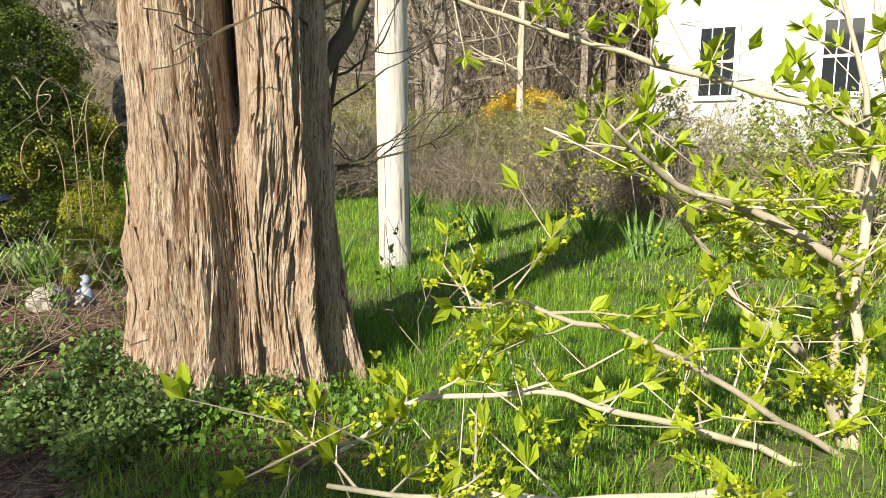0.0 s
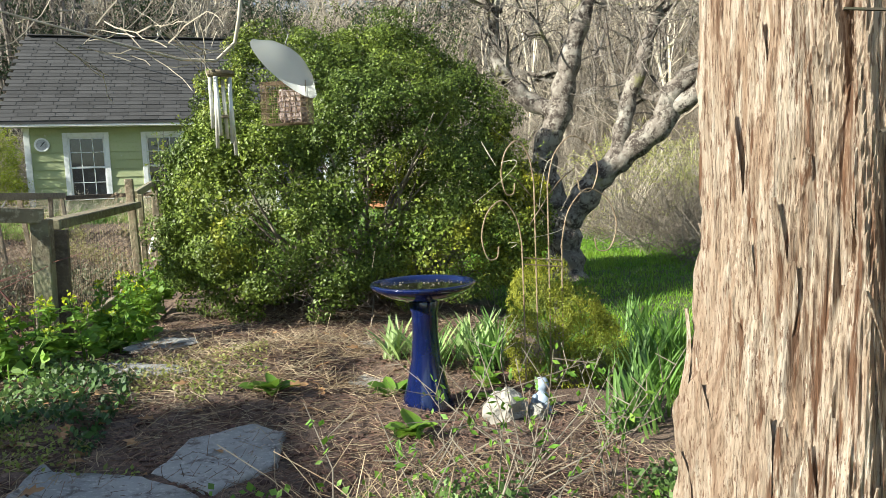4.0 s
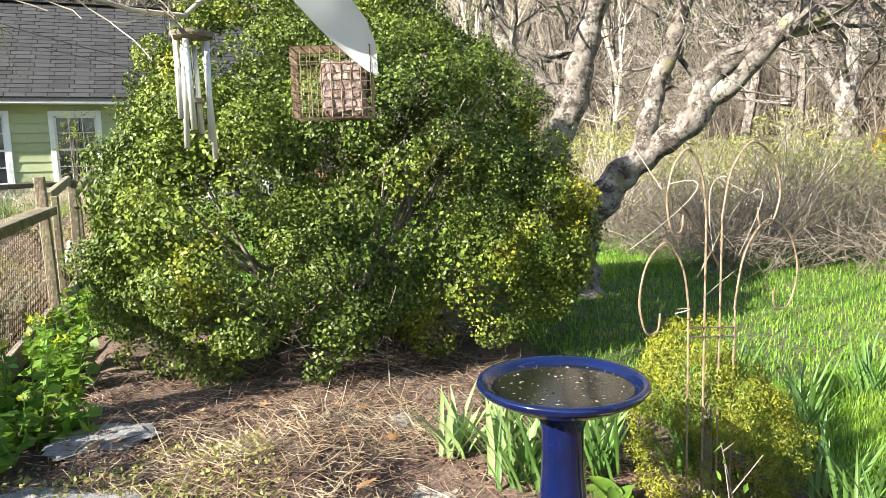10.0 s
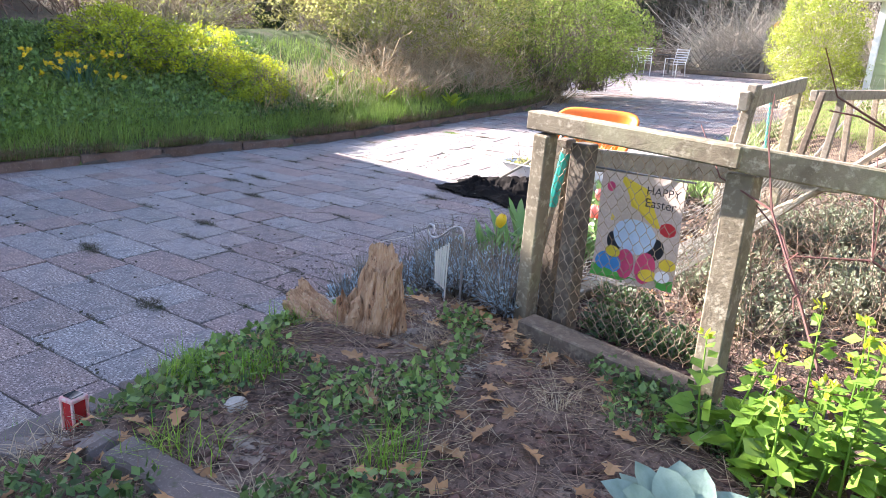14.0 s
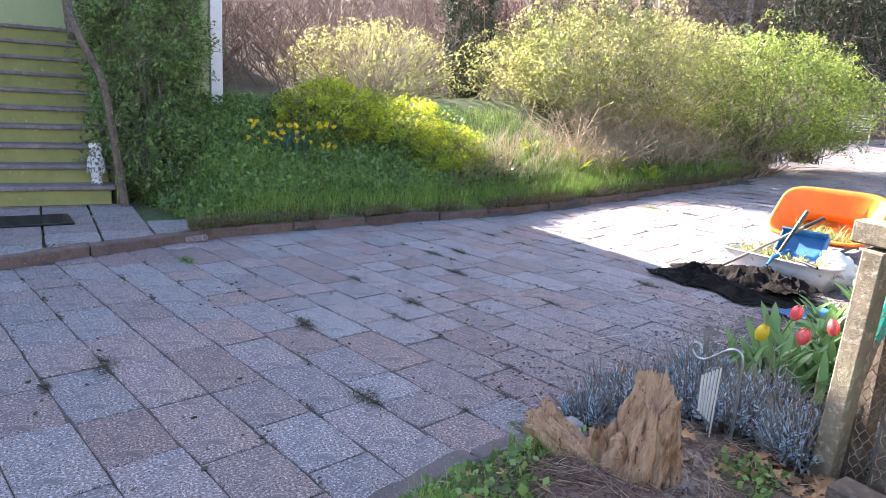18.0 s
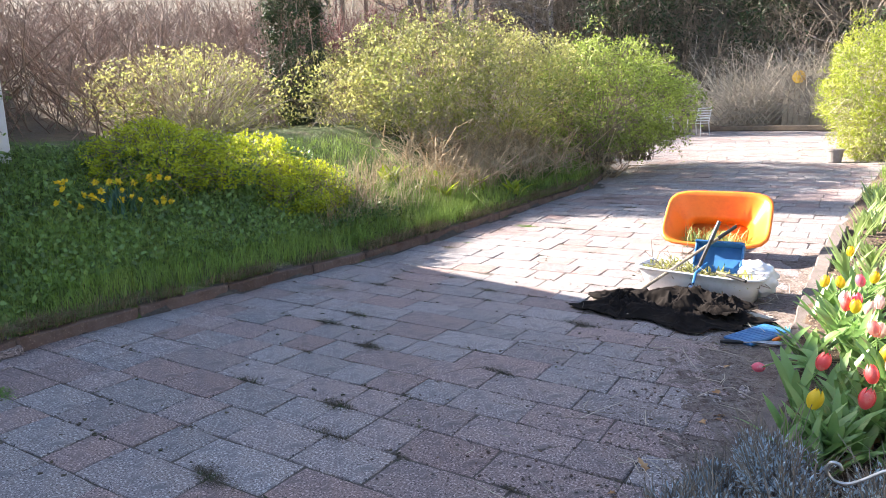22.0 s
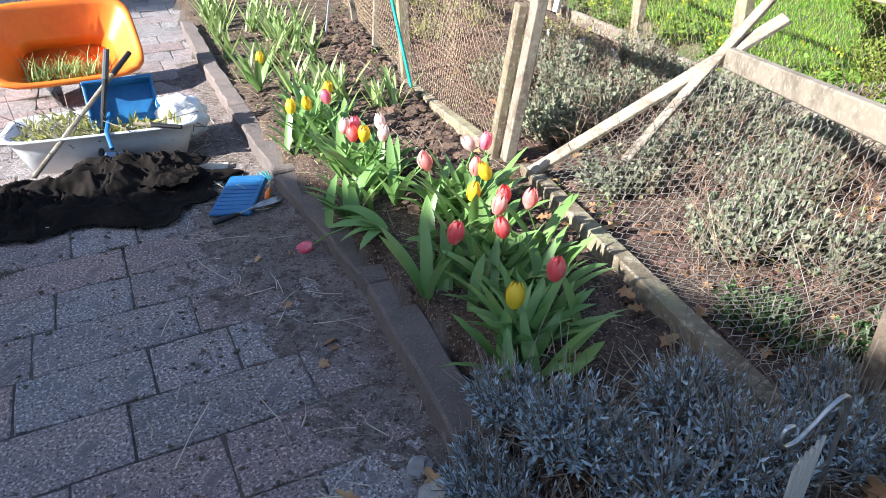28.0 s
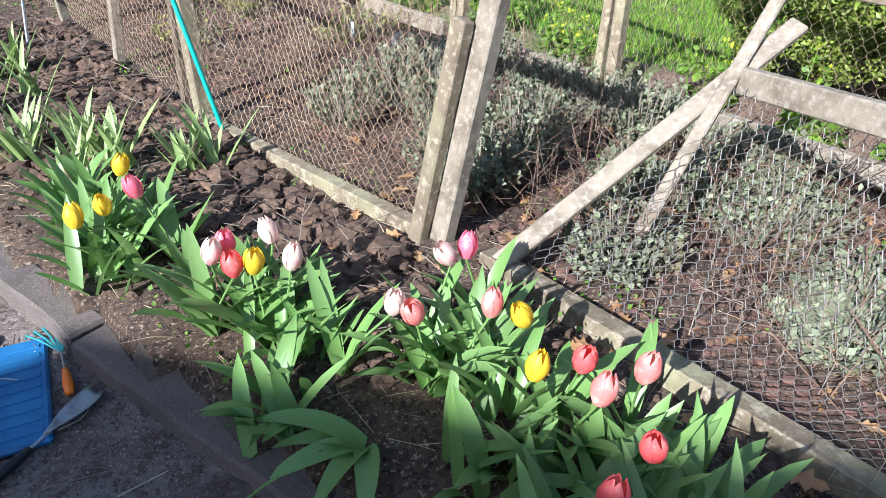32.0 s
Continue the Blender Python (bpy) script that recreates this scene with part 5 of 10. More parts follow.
def dwarf_conifer():
    root = thing("dwarf_conifer", "small rounded golden-green dwarf conifer", "bush", (4.32, 0.24, 0.05))
    root.scale = (0.88, 0.88, 0.97)
    s = Soup()
    shape = [((0, 0, 0.28), (0.27, 0.27, 0.29)), ((-0.06, 0.02, 0.47), (0.17, 0.17, 0.2)), ((0.15, -0.06, 0.2), (0.19, 0.19, 0.19))]
    s.clumps(shape, 300, 0.05, 110, 0.017, 41, 0.0, 0.8, 0.3)
    for k, (c, sh) in enumerate(shape):
        p, d = leaf_cloud(2600, sh, 40 + k, 0.7)
        s.leaves(p + np.array(c), d + RNG.normal(size=p.shape) * 0.4 + np.array([0, 0, 0.5]), RNG.uniform(0.014, 0.03, len(p)), 0.2, 0.1)
    tagged(s.make("needle_mass", M_CONIFER_GOLD, root), kind="stuff")
    t = Soup()
    t.tube([(0, 0, -0.05), (0, 0, 0.5)], [0.03, 0.01], 6)
    t.make("stem", M_TWIG, root)
    return root


dwarf_conifer()


def trellis():
    root = thing("garden_trellis", "thin rusty wire trellis with scrolled arms", "trellis", (4.18, 0.08, 0.05), 8)

    def wire(pts, r=0.005):
        s = Soup()
        p = np.array(pts, float)
        t = np.linspace(0, len(p) - 1, (len(p) - 1) * 6 + 1)
        pp = np.stack([np.interp(t, range(len(p)), p[:, k]) for k in range(3)], 1)
        for k in range(6):
            pp[1:-1] = (pp[:-2] + 2 * pp[1:-1] + pp[2:]) / 4
        s.tube(pp, r, 6)
        s.make("wire", M_WIRE_RUST, root)
    for x in (-0.105, -0.035, 0.035, 0.105):
        wire([(x, 0, 0), (x * 1.02, 0, 0.6), (x * 1.05, 0, 1.05 if abs(x) < 0.05 else 0.78)], 0.0034)
    for z in (0.68, 0.71):
        wire([(-0.11, 0, z), (0.11, 0, z - 0.03)], 0.003)

    def scroll(x0, z0, sx, w, h):
        c = [(x0, 0, z0), (x0 + sx * w * 0.1, 0, z0 + h * 0.6), (x0 + sx * w * 0.45, 0, z0 + h), (x0 + sx * w * 0.85, 0, z0 + h * 0.75), (x0 + sx * w, 0, z0 + h * 0.3),
             (x0 + sx * w * 0.85, 0, z0 - h * 0.12), (x0 + sx * w * 0.6, 0, z0 - h * 0.1), (x0 + sx * w * 0.58, 0, z0 + h * 0.12)]
        wire(c, 0.0034)
    scroll(0.105, 0.74, 1, 0.34, 0.3)
    scroll(-0.105, 0.74, -1, 0.22, 0.26)
    scroll(0.035, 1.03, 1, 0.3, 0.26)
    scroll(-0.035, 1.03, -1, 0.18, 0.24)
    wire([(-0.06, 0.01, 0.86), (0.1, 0.01, 1.06), (0.2, 0.01, 1.12)], 0.003)
    wire([(0.06, 0.01, 0.86), (-0.1, 0.01, 1.06), (-0.16, 0.01, 1.1)], 0.003)
    v = Soup()
    for k in range(7):
        p = np.array([RNG.uniform(-0.25, 0.3), RNG.normal() * 0.03, RNG.uniform(0.75, 1.3)])
        q = p + np.array([RNG.normal() * 0.25, RNG.normal() * 0.06, RNG.normal() * 0.18])
        mid = (p + q) / 2 + RNG.normal(size=3) * 0.12
        u = np.linspace(0, 1, 9)[:, None]
        v.tube(p * (1 - u) ** 2 + 2 * mid * u * (1 - u) + q * u * u, np.linspace(0.0017, 0.001, 9), 4)
    v.make("dead_vine", M_TWIG_PALE, root, "dry dead vine stems")
    return root


trellis()


def figurine():
    """A small pale seated garden figure, kept as a plain shape."""
    bm = lathe([(0, 0), (0.05, 0), (0.055, 0.03), (0.045, 0.08), (0.04, 0.12), (0.03, 0.15), (0.016, 0.165), (0.028, 0.18), (0.033, 0.205), (0.024, 0.235), (0, 0.245)], 20)
    bmesh.ops.transform(bm, matrix=Matrix.Diagonal((1.1, 0.85, 1, 1)), verts=bm.verts)
    box(bm, (0.03, -0.04, 0.05), (0.07, 0.05, 0.05), pose(0, 0, 0, 0, 0, 20), 0.015)
    box(bm, (-0.045, -0.02, 0.11), (0.03, 0.035, 0.09), pose(0, 0, 0, 0, 20, 0), 0.012)
    ob = part("garden_figurine", bm, material("pale blue-white ceramic", (0.34, 0.40, 0.50), 0.5, vary=[(14, (0.18, 0.23, 0.32), 0.5, 0.65)], bump=0.3, bump_scale=40), None, "", True)
    ob.matrix_basis = pose(4.05, -0.18, 0.06, 0, 0, -30) @ Matrix.Scale(0.82, 4)
    tagged(ob, "small pale blue-white seated garden figurine", "figurine")


figurine()


def stone(x, y, s, squash, label, seed, mat=None, name="stone", z=None, rough=1.0):
    bm = bmesh.new()
    bmesh.ops.create_icosphere(bm, subdivisions=3, radius=1)
    for v in bm.verts:
        d = v.co.copy()
        v.co *= 1 + 0.42 * rough * noise.noise(d * 1.6 + Vector((seed * 7.1, 0, 0))) + 0.2 * rough * noise.noise(d * 4 + Vector((0, seed, 0))) + 0.07 * noise.noise(d * 11 + Vector((0, seed, 0)))
        v.co = Vector((v.co.x * s[0], v.co.y * s[1], v.co.z * s[2]))
    ob = part(name, bm, mat or M_STONE, None)
    z = float(ground_z(x, y)) if z is None else z
    ob.matrix_basis = pose(x, y, z + s[2] * squash, 0, 0, seed * 37)
    return tagged(ob, label, "stone")


M_PALE_STONE = material("pale limestone", (0.40, 0.375, 0.33), 0.95, vary=[(9, (0.33, 0.30, 0.26), 0.45, 0.65)], bump=1, bump_scale=25)
stone(3.85, -0.25, (0.10, 0.08, 0.08), 0.5, "pale pitted stone beside the bird bath", 1, M_PALE_STONE)
stone(3.98, -0.28, (0.05, 0.04, 0.04), 0.5, "small pale stone beside the figurine", 2, M_PALE_STONE)
stone(2.25, 0.75, (0.26, 0.13, 0.022), 0.1, "flat grey stepping stone at the path edge", 4)
stone(2.3, 1.35, (0.2, 0.14, 0.022), 0.1, "flat grey stepping stone below the boxwood", 5)


M_FLAG = material("weathered flagstone", (0.34, 0.34, 0.335), 0.9, vary=[(4, (0.24, 0.24, 0.235), 0.45, 0.62), (14, (0.13, 0.11, 0.10), 0.56, 0.66), (60, (0.46, 0.45, 0.43), 0.54, 0.66)], bump=1, bump_scale=22)


def flagstone(corners, label, seed):
    """A flat broken slab of the path, sunk in the mulch."""
    c = np.array(corners)
    k = np.linspace(0, len(c), 73)[:-1]
    ring = np.stack([np.interp(k, range(len(c) + 1), np.append(c[:, i], c[0, i])) for i in (0, 1)], 1)
    mid = ring.mean(0)
    wob = np.array([1 + 0.05 * noise.noise(Vector((p[0] * 9, p[1] * 9, seed))) + 0.03 * noise.noise(Vector((p[0] * 28, p[1] * 28, seed))) for p in ring])
    V = [(mid[0], mid[1], float(ground_z(*mid)) + 0.022)]
    for s, up in ((0.25, 0.022), (0.5, 0.022), (0.75, 0.02), (0.96, 0.018), (1.0, 0.01), (1.02, -0.04)):
        p = mid + (ring - mid) * s * (1 + (wob[:, None] - 1) * s)
        z = ground_z(p[:, 0], p[:, 1]) + up + 0.005 * lump(p[:, 0], p[:, 1], 11, 3)
        V += [(x, y, w) for (x, y), w in zip(p, z)]
    n = len(ring)
    F = [(0, 1 + i, 1 + (i + 1) % n) for i in range(n)]
    F += [(1 + r * n + i, 1 + (r + 1) * n + i, 1 + (r + 1) * n + (i + 1) % n, 1 + r * n + (i + 1) % n) for r in range(5) for i in range(n)]
    tagged(mesh_object("flagstone", V, F, M_FLAG, smooth=True), label, "stone", group="flagstones of the garden path")


flagstone([(2.51, -0.58), (2.60, -0.32), (2.83, -0.21), (2.94, -0.31), (2.90, -0.62), (2.71, -0.77)], "flat pale grey flagstone sunk in dark mulch", 1)
flagstone([(2.18, -0.52), (2.49, -0.6), (2.67, -0.8), (2.60, -1.02), (2.59, -1.2), (2.15, -1.12)], "broad pale grey flagstone half covered by mulch", 2)
flagstone([(2.15, -1.14), (2.59, -1.22), (2.62, -1.63), (2.3, -1.72), (2.08, -1.5)], "pale grey flagstone at the start of the path", 3)
stone(3.48, 1.27, (0.13, 0.1, 0.02), -0.2, "pale sandy stone in the mulch", 7, M_PALE_STONE)
stone(3.44, 0.6, (0.16, 0.2, 0.02), -0.3, "pale sandy stone sunk by the bird bath", 12, M_PALE_STONE)
stone(-0.03, -0.29, (0.045, 0.035, 0.022), -0.1, "small pale stone among the leaf litter", 8, M_PALE_STONE)
stone(-0.77, 0.63, (0.075, 0.062, 0.056), 0.75, "rounded grey cobble beside the stump", 9, M_STONE, "cobble", None, 0.25)
stone(-1.12, 1.5, (0.06, 0.05, 0.045), 0.4, "small pale pitted stone beside the edging", 10, M_PALE_STONE)
stone(-1.15, 1.62, (0.05, 0.04, 0.03), 0.3, "small grey-green stone beside the edging", 11)


def hanging_branch():
    root = thing("tree_branch", "pale bare branch arching overhead", "branch", (2.8, 1.2, 2.08))
    s = Soup()
    s.tube([(-1.5, -0.7, 0.05), (-1.0, -0.5, -0.1), (-0.5, -0.3, -0.21), (-0.25, -0.15, -0.25), (-0.08, 0.0, -0.23), (0.03, 0.0, -0.13), (0.06, 0.0, 0.0), (0.1, 0.0, 0.25), (0.3, 0.1, 0.9), (0.5, 0.3, 2.2)], [0.003, 0.0045, 0.0065, 0.008, 0.0095, 0.0105, 0.011, 0.012, 0.018, 0.03], 8)
    s.make("limb", M_TWIG_PALE, root, smooth=True)
    t = Soup()
    for k in range(26):
        a = np.array([RNG.uniform(-1.4, 0), RNG.uniform(-0.6, 0), RNG.uniform(-0.25, 0)])
        grow(t, a, np.array([RNG.normal(), RNG.normal(), RNG.uniform(-0.4, 1)]) * 0.7, 0.3, 0.004, 1, 0.6, 0.4, 3, 0.0)
    t.make("twig", M_TWIG_PALE, root)


hanging_branch()


def wind_chime():
    root = thing("wind_chime", "aluminium tube wind chime with a wooden disc", "wind chime", (2.74, 1.2, 1.34), 15)
    root.scale = (1.08, 1.08, 1.08)
    part("top_disc", lathe([(0, 0.4), (0.07, 0.4), (0.073, 0.408), (0.07, 0.418), (0, 0.418)], 28), M_TIMBER, root)
    for k in range(6):
        a = k * math.pi / 3
        ln = (0.40, 0.31, 0.36, 0.26, 0.30, 0.34)[k]
        bm = lathe([(0.009, 0), (0.010, 0), (0.010, ln), (0.009, ln), (0.0, ln)], 12)
        ob = part("tube", bm, M_ALU, root, smooth=True)
        ob.matrix_basis = pose(0.055 * math.cos(a), 0.055 * math.sin(a), 0.385 - ln, RNG.uniform(-2, 2), RNG.uniform(-2, 2))
    part("clapper", lathe([(0, 0.18), (0.028, 0.18), (0.028, 0.195), (0, 0.195)], 20), M_TIMBER, root)
    s = Soup()
    s.tube([(0, 0, 0.05), (0, 0, 0.62)], [0.001, 0.001], 4)
    for k in range(3):
        a = k * 2.09
        s.tube([(0.06 * math.cos(a), 0.06 * math.sin(a), 0.41), (0, 0, 0.45)], [0.001] * 2, 4)
    s.make("cord", M_BLACK, root)


wind_chime()


def suet_feeder():
    root = thing("suet_feeder", "wire cage bird feeder with seed cake under a clear plastic baffle", "bird feeder", (3.05, 0.26, 1.5), -20)
    root.scale = (1.2, 1.2, 1.2)
    s = Soup()
    a, b = [], []
    w, d, h = 0.085, 0.045, 0.075
    n = 8
    for i in range(n + 1):
        u = -1 + 2 * i / n
        for q in (-1, 1):
            a += [(u * w, q * d, -h), (-w, q * d, u * h), (q * w, u * d, -h), (q * w, -d, u * h), (u * w, -d, q * h), (-w, u * d, q * h)]
            b += [(u * w, q * d, h), (w, q * d, u * h), (q * w, u * d, h), (q * w, d, u * h), (u * w, d, q * h), (w, u * d, q * h)]
    s.segments(np.array(a), np.array(b), 0.0013)
    tagged(s.make("cage", M_WIRE_RUST, root, "rusty wire cage"), kind="stuff")
    bm = boxed((0.022, 0, -0.012), (0.095, 0.06, 0.118), bevel=0.01)
    bmesh.ops.subdivide_edges(bm, edges=bm.edges, cuts=5, use_grid_fill=True)
    for v in bm.verts:
        v.co += Vector(noise.noise_vector(v.co * 75)) * 0.008
    part("seed_cake", bm, M_SEED, root)
    bm = lathe([(0.0, 0.06), (0.05, 0.052), (0.1, 0.03), (0.145, -0.01), (0.15, -0.012)], 40)
    ob = part("baffle", bm, M_CLEAR, root, "clear dome baffle tipped to one side", True)
    ob.matrix_basis = pose(0.005, 0, 0.135, 10, 48, 0)
    s = Soup()
    s.tube([(0.0, 0, 0.07), (0.0, 0, 0.2), (0.02, 0, 0.25), (0.0, 0, 0.28), (-0.2, 0.4, 1.6)], [0.0018] * 5, 5)
    s.make("hook", M_IRON, root)


suet_feeder()

# ---- woods and far shrubs ----
def bare_tree_mesh(seed, height, r, depth=4, kids=3, mat=None):
    global RNG
    keep, RNG = RNG, np.random.default_rng(seed)
    s = Soup()
    grow(s, np.array([0, 0, -0.3]), np.array([RNG.normal() * 0.05, RNG.normal() * 0.05, 1.0]), height * 0.42, r, depth, 0.42, 0.16, kids, 0.12, 6, 0.66, min_r=0.006)
    for k in range(5):
        z = height * RNG.uniform(0.12, 0.4)
        d = RNG.normal(size=3)
        d[2] = 0.5
        grow(s, np.array([0, 0, z]), d / np.linalg.norm(d), height * 0.2, r * 0.3, 2, 0.5, 0.25, 4, 0.05, 4, min_r=0.005)
    RNG = keep
    me = s.make("bare_tree_form", mat or M_BARK_GREY)
    data = me.data
    bpy.data.objects.remove(me)
    return data


def woods():
    forms = [bare_tree_mesh(50 + k, RNG.uniform(9, 14), RNG.uniform(0.1, 0.2), 4, 3, m) for k, m in enumerate((M_BARK_GREY, M_BARK_GREY, M_TWIG, M_TWIG_PALE, M_BARK_GREY))]
    spots = []
    for k in range(90):
        spots.append((RNG.uniform(-34, 34), RNG.uniform(29, 52)))
    for k in range(46):
        spots.append((RNG.uniform(15, 46), RNG.uniform(4, 32)))
    for k in range(26):
        spots.append((RNG.uniform(-34, -17), RNG.uniform(19, 32)))
    for k, (x, y) in enumerate(spots):
        if 15 < x < 27 and -6 < y < 5:
            continue
        root = thing("bare_tree", "tall bare deciduous tree in the woods", "tree", (x, y, float(ground_z(x, y)) - 0.1), RNG.uniform(0, 360), "trees of the woods")
        root.scale = (1, 1, 1)
        t = share("trunk", forms[k % len(forms)], Matrix.Diagonal((*([RNG.uniform(0.75, 1.3)] * 3), 1)), root)


woods()


def thicket(name, label, box3, n, ln, r, mat, up=0.9, seed=0, category="brush", bow=0.3):
    """Brush: many thin bowed stems with side twigs."""
    g = np.random.default_rng(seed)
    x0, x1, y0, y1 = box3
    p = np.stack([g.uniform(x0, x1, n), g.uniform(y0, y1, n)], 1)
    z = ground_z(p[:, 0], p[:, 1])
    p = np.concatenate([p, z[:, None]], 1)
    d = g.normal(size=(n, 3)) * bow
    d[:, 2] = up
    L = ln * g.uniform(0.5, 1.2, n)[:, None]
    s = Soup()
    q1 = p + d * L * 0.5
    d2 = d + g.normal(size=(n, 3)) * bow
    q2 = q1 + d2 * L * 0.5
    s.segments(p, q1, r)
    s.segments(q1, q2, r * 0.7)
    for k in range(4):
        u = g.uniform(0.2, 1, n)[:, None]
        st = np.where(u < 0.5, p + (q1 - p) * u * 2, q1 + (q2 - q1) * (u - 0.5) * 2)
        e = st + (g.normal(size=(n, 3)) * 0.6 + np.array([0, 0, 0.3])) * L * 0.28
        s.segments(st, e, r * 0.45)
        e2 = e + (g.normal(size=(n, 3)) * 0.6 + np.array([0, 0, 0.15])) * L * 0.18
        s.segments(e, e2, r * 0.35)
    ob = s.make(name, mat)
    return tagged(ob, label, category, kind="stuff")


thicket("brush", "dense bare twiggy undergrowth at the wood edge", (-26, 26, 28.5, 46), 11000, 3.8, 0.017, M_TWIG, 0.8, 1)
thicket("brush", "pale bare twigs on the wooded hill", (-30, 40, 34, 56), 5000, 5.0, 0.02, M_TWIG_PALE, 0.9, 31)
thicket("brush", "grey bare twigs rising on the far slope", (24, 50, 6, 34), 5000, 5.0, 0.02, M_TWIG, 0.9, 32)
thicket("brush", "pale tangled vines over the far fence", (-11, 2, 26.2, 29.8), 6500, 2.1, 0.012, M_TWIG_PALE, 0.6, 2, bow=0.6)
thicket("brush", "bare brown brush behind the lawn", (22, 40, 3, 28), 5000, 3.0, 0.014, M_TWIG, 0.8, 3)
thicket("brush", "low bare brush at the edge of the lawn", (12, 21, 2, 24), 1300, 0.9, 0.007, M_TWIG, 0.7, 33, bow=0.6)
thicket("brush", "grey bare twigs on the bank woods", (-26, -11.8, 1.5, 26), 3600, 1.7, 0.011, M_TWIG_WARM, 0.75, 4, bow=0.5)
thicket("brush", "reddish bare twigs on the bank", (-18, -12, 10, 19), 700, 2.2, 0.012, M_TWIG_RED, 0.9, 5)
thicket("brush", "brown leafless shrub behind the apple tree", (7.6, 11.5, 3.5, 8.5), 1800, 1.2, 0.004, M_TWIG, 0.6, 6, bow=0.7)
thicket("brush", "low bare hedge beyond the lawn", (8.8, 12, -1.5, 3.2), 1100, 1.1, 0.004, M_TWIG, 0.7, 7, bow=0.5)
thicket("brush", "pale bare twigs beyond the shed", (6.5, 14, 15, 26), 1500, 2.8, 0.007, M_TWIG, 0.8, 8)


def leafy(name, label, category, at, mounds, n, size, mat, seed, width=0.5, shell=0.6, stems=None, twigs=40, clump=0.0, each=45, bare=0.03):
    """A shrub: several uneven mounds of small leaves over a spray of stems."""
    root = thing(name, label, category, at)
    s = Soup()
    tot = sum(a * b * c for _, (a, b, c) in mounds)
    t = Soup()
    if clump:
        s.clumps([((c[0], c[1], c[2] + 0.5 * bare), (sh[0], sh[1], sh[2] - 0.5 * bare)) for c, sh in mounds], int(0.8 * n / each), clump, each, size, seed, 0.05, 0.9, width, 0.3, 0.13)
        n = int(n * 0.7)
    for k, (c, sh) in enumerate(mounds):
        m = int(n * sh[0] * sh[1] * sh[2] / tot)
        p, d = leaf_cloud(m, sh, seed + k, shell)
        p = p + np.array(c)
        ok = p[:, 2] > bare
        p, d = p[ok], d[ok]
        if len(p) > 40:
            # leaves gathered along arching shoots
            pick = RNG.permutation(len(p))[:max(4, len(p) // 11)]
            q, w = p[pick], d[pick] + RNG.normal(size=(len(pick), 3)) * 0.55 + np.array([0, 0, 0.25])
            w /= np.linalg.norm(w, axis=1, keepdims=True)
            reach = RNG.uniform(2.5, 7.5, len(q))[:, None] * size
            for j in range(11):
                u = (j + RNG.random(len(q))[:, None]) / 11
                s.leaves(q + w * reach * u - np.array([0, 0, 0.35]) * reach * u * u + RNG.normal(size=q.shape) * size * 0.35, w * 0.4 + RNG.normal(size=q.shape) * 0.7, RNG.uniform(size * 0.6, size * 1.3, len(q)), width, 0.25)
            t.segments(q, q + w * reach * 0.9 - np.array([0, 0, 0.28]) * reach, 0.004 if size < 0.1 else 0.012)
        else:
            s.leaves(p, d * 0.5 + RNG.normal(size=p.shape) * 0.7 + np.array([0, 0, 0.3]), RNG.uniform(size * 0.6, size * 1.3, len(p)), width, 0.25)
        for j in range(max(3, int(twigs * len(p) / n))):
            e = p[RNG.integers(len(p))]
            b = np.array([c[0] + RNG.normal() * sh[0] * 0.15, c[1] + RNG.normal() * sh[1] * 0.15, 0])
            t.tube([b, (b + e) / 2 + RNG.normal(size=3) * 0.1 * sh[2], e, e + (e - b) * 0.08 + RNG.normal(size=3) * 0.06], [0.012, 0.008, 0.004, 0.002], 4)
    tagged(s.make("leaf_mass", mat, root), kind="stuff")
    tagged(t.make("stem_mass", stems or M_TWIG, root), kind="stuff")
    return root


gz = lambda x, y: float(ground_z(x, y))
# the bank by the drive
thicket("brush", "bleached arching dead stems under the bank shrubs", (-8.6, -6.95, 6.4, 11.5), 420, 0.8, 0.009, M_STRAW, 0.6, 51, bow=0.55)
leafy("bank_shrub", "big mounded olive-green shrub on the bank", "bush", (-9.35, 8.6, gz(-9.35, 8.6) - 0.2), [((0, 0, 0.9), (2.0, 1.8, 1.45)), ((0.7, 1.2, 0.8), (1.6, 1.7, 1.15)), ((-1.1, -0.9, 0.75), (1.3, 1.2, 1.0)), ((0.3, -0.7, 0.95), (1.3, 1.2, 1.05))], 44000, 0.062, M_LEAF_OLIVE, 100, stems=M_TWIG_PALE, twigs=600, clump=0.2, each=34, bare=0.55)
leafy("bank_shrub", "green arching shrub leaning over the drive edge", "bush", (-7.6, 11.6, gz(-7.9, 11) - 0.1), [((0, 0, 1.1), (1.3, 1.6, 1.3)), ((0.1, 1.4, 1.0), (1.1, 1.2, 1.1))], 25000, 0.066, M_LEAF_HEDGE, 110, twigs=320, clump=0.2, each=36, bare=0.45)
leafy("yellow_bush", "bright yellow-green low shrub on the bank", "bush", (-8.3, 2.5, gz(-8.3, 2.5) - 0.1), [((0, 0, 0.25), (0.75, 0.7, 0.5)), ((0.35, 0.9, 0.15), (0.65, 0.7, 0.45))], 20000, 0.045, M_LEAF_YELLOW, 120, twigs=60, clump=0.1, each=45)
leafy("yellow_bush", "small yellow-green shrub among dry grass", "bush", (-7.3, 3.9, gz(-7.3, 3.9) - 0.08), [((0, 0, 0.2), (0.5, 0.5, 0.38))], 8000, 0.04, M_LEAF_YELLOW, 125, twigs=30, clump=0.09, each=45)
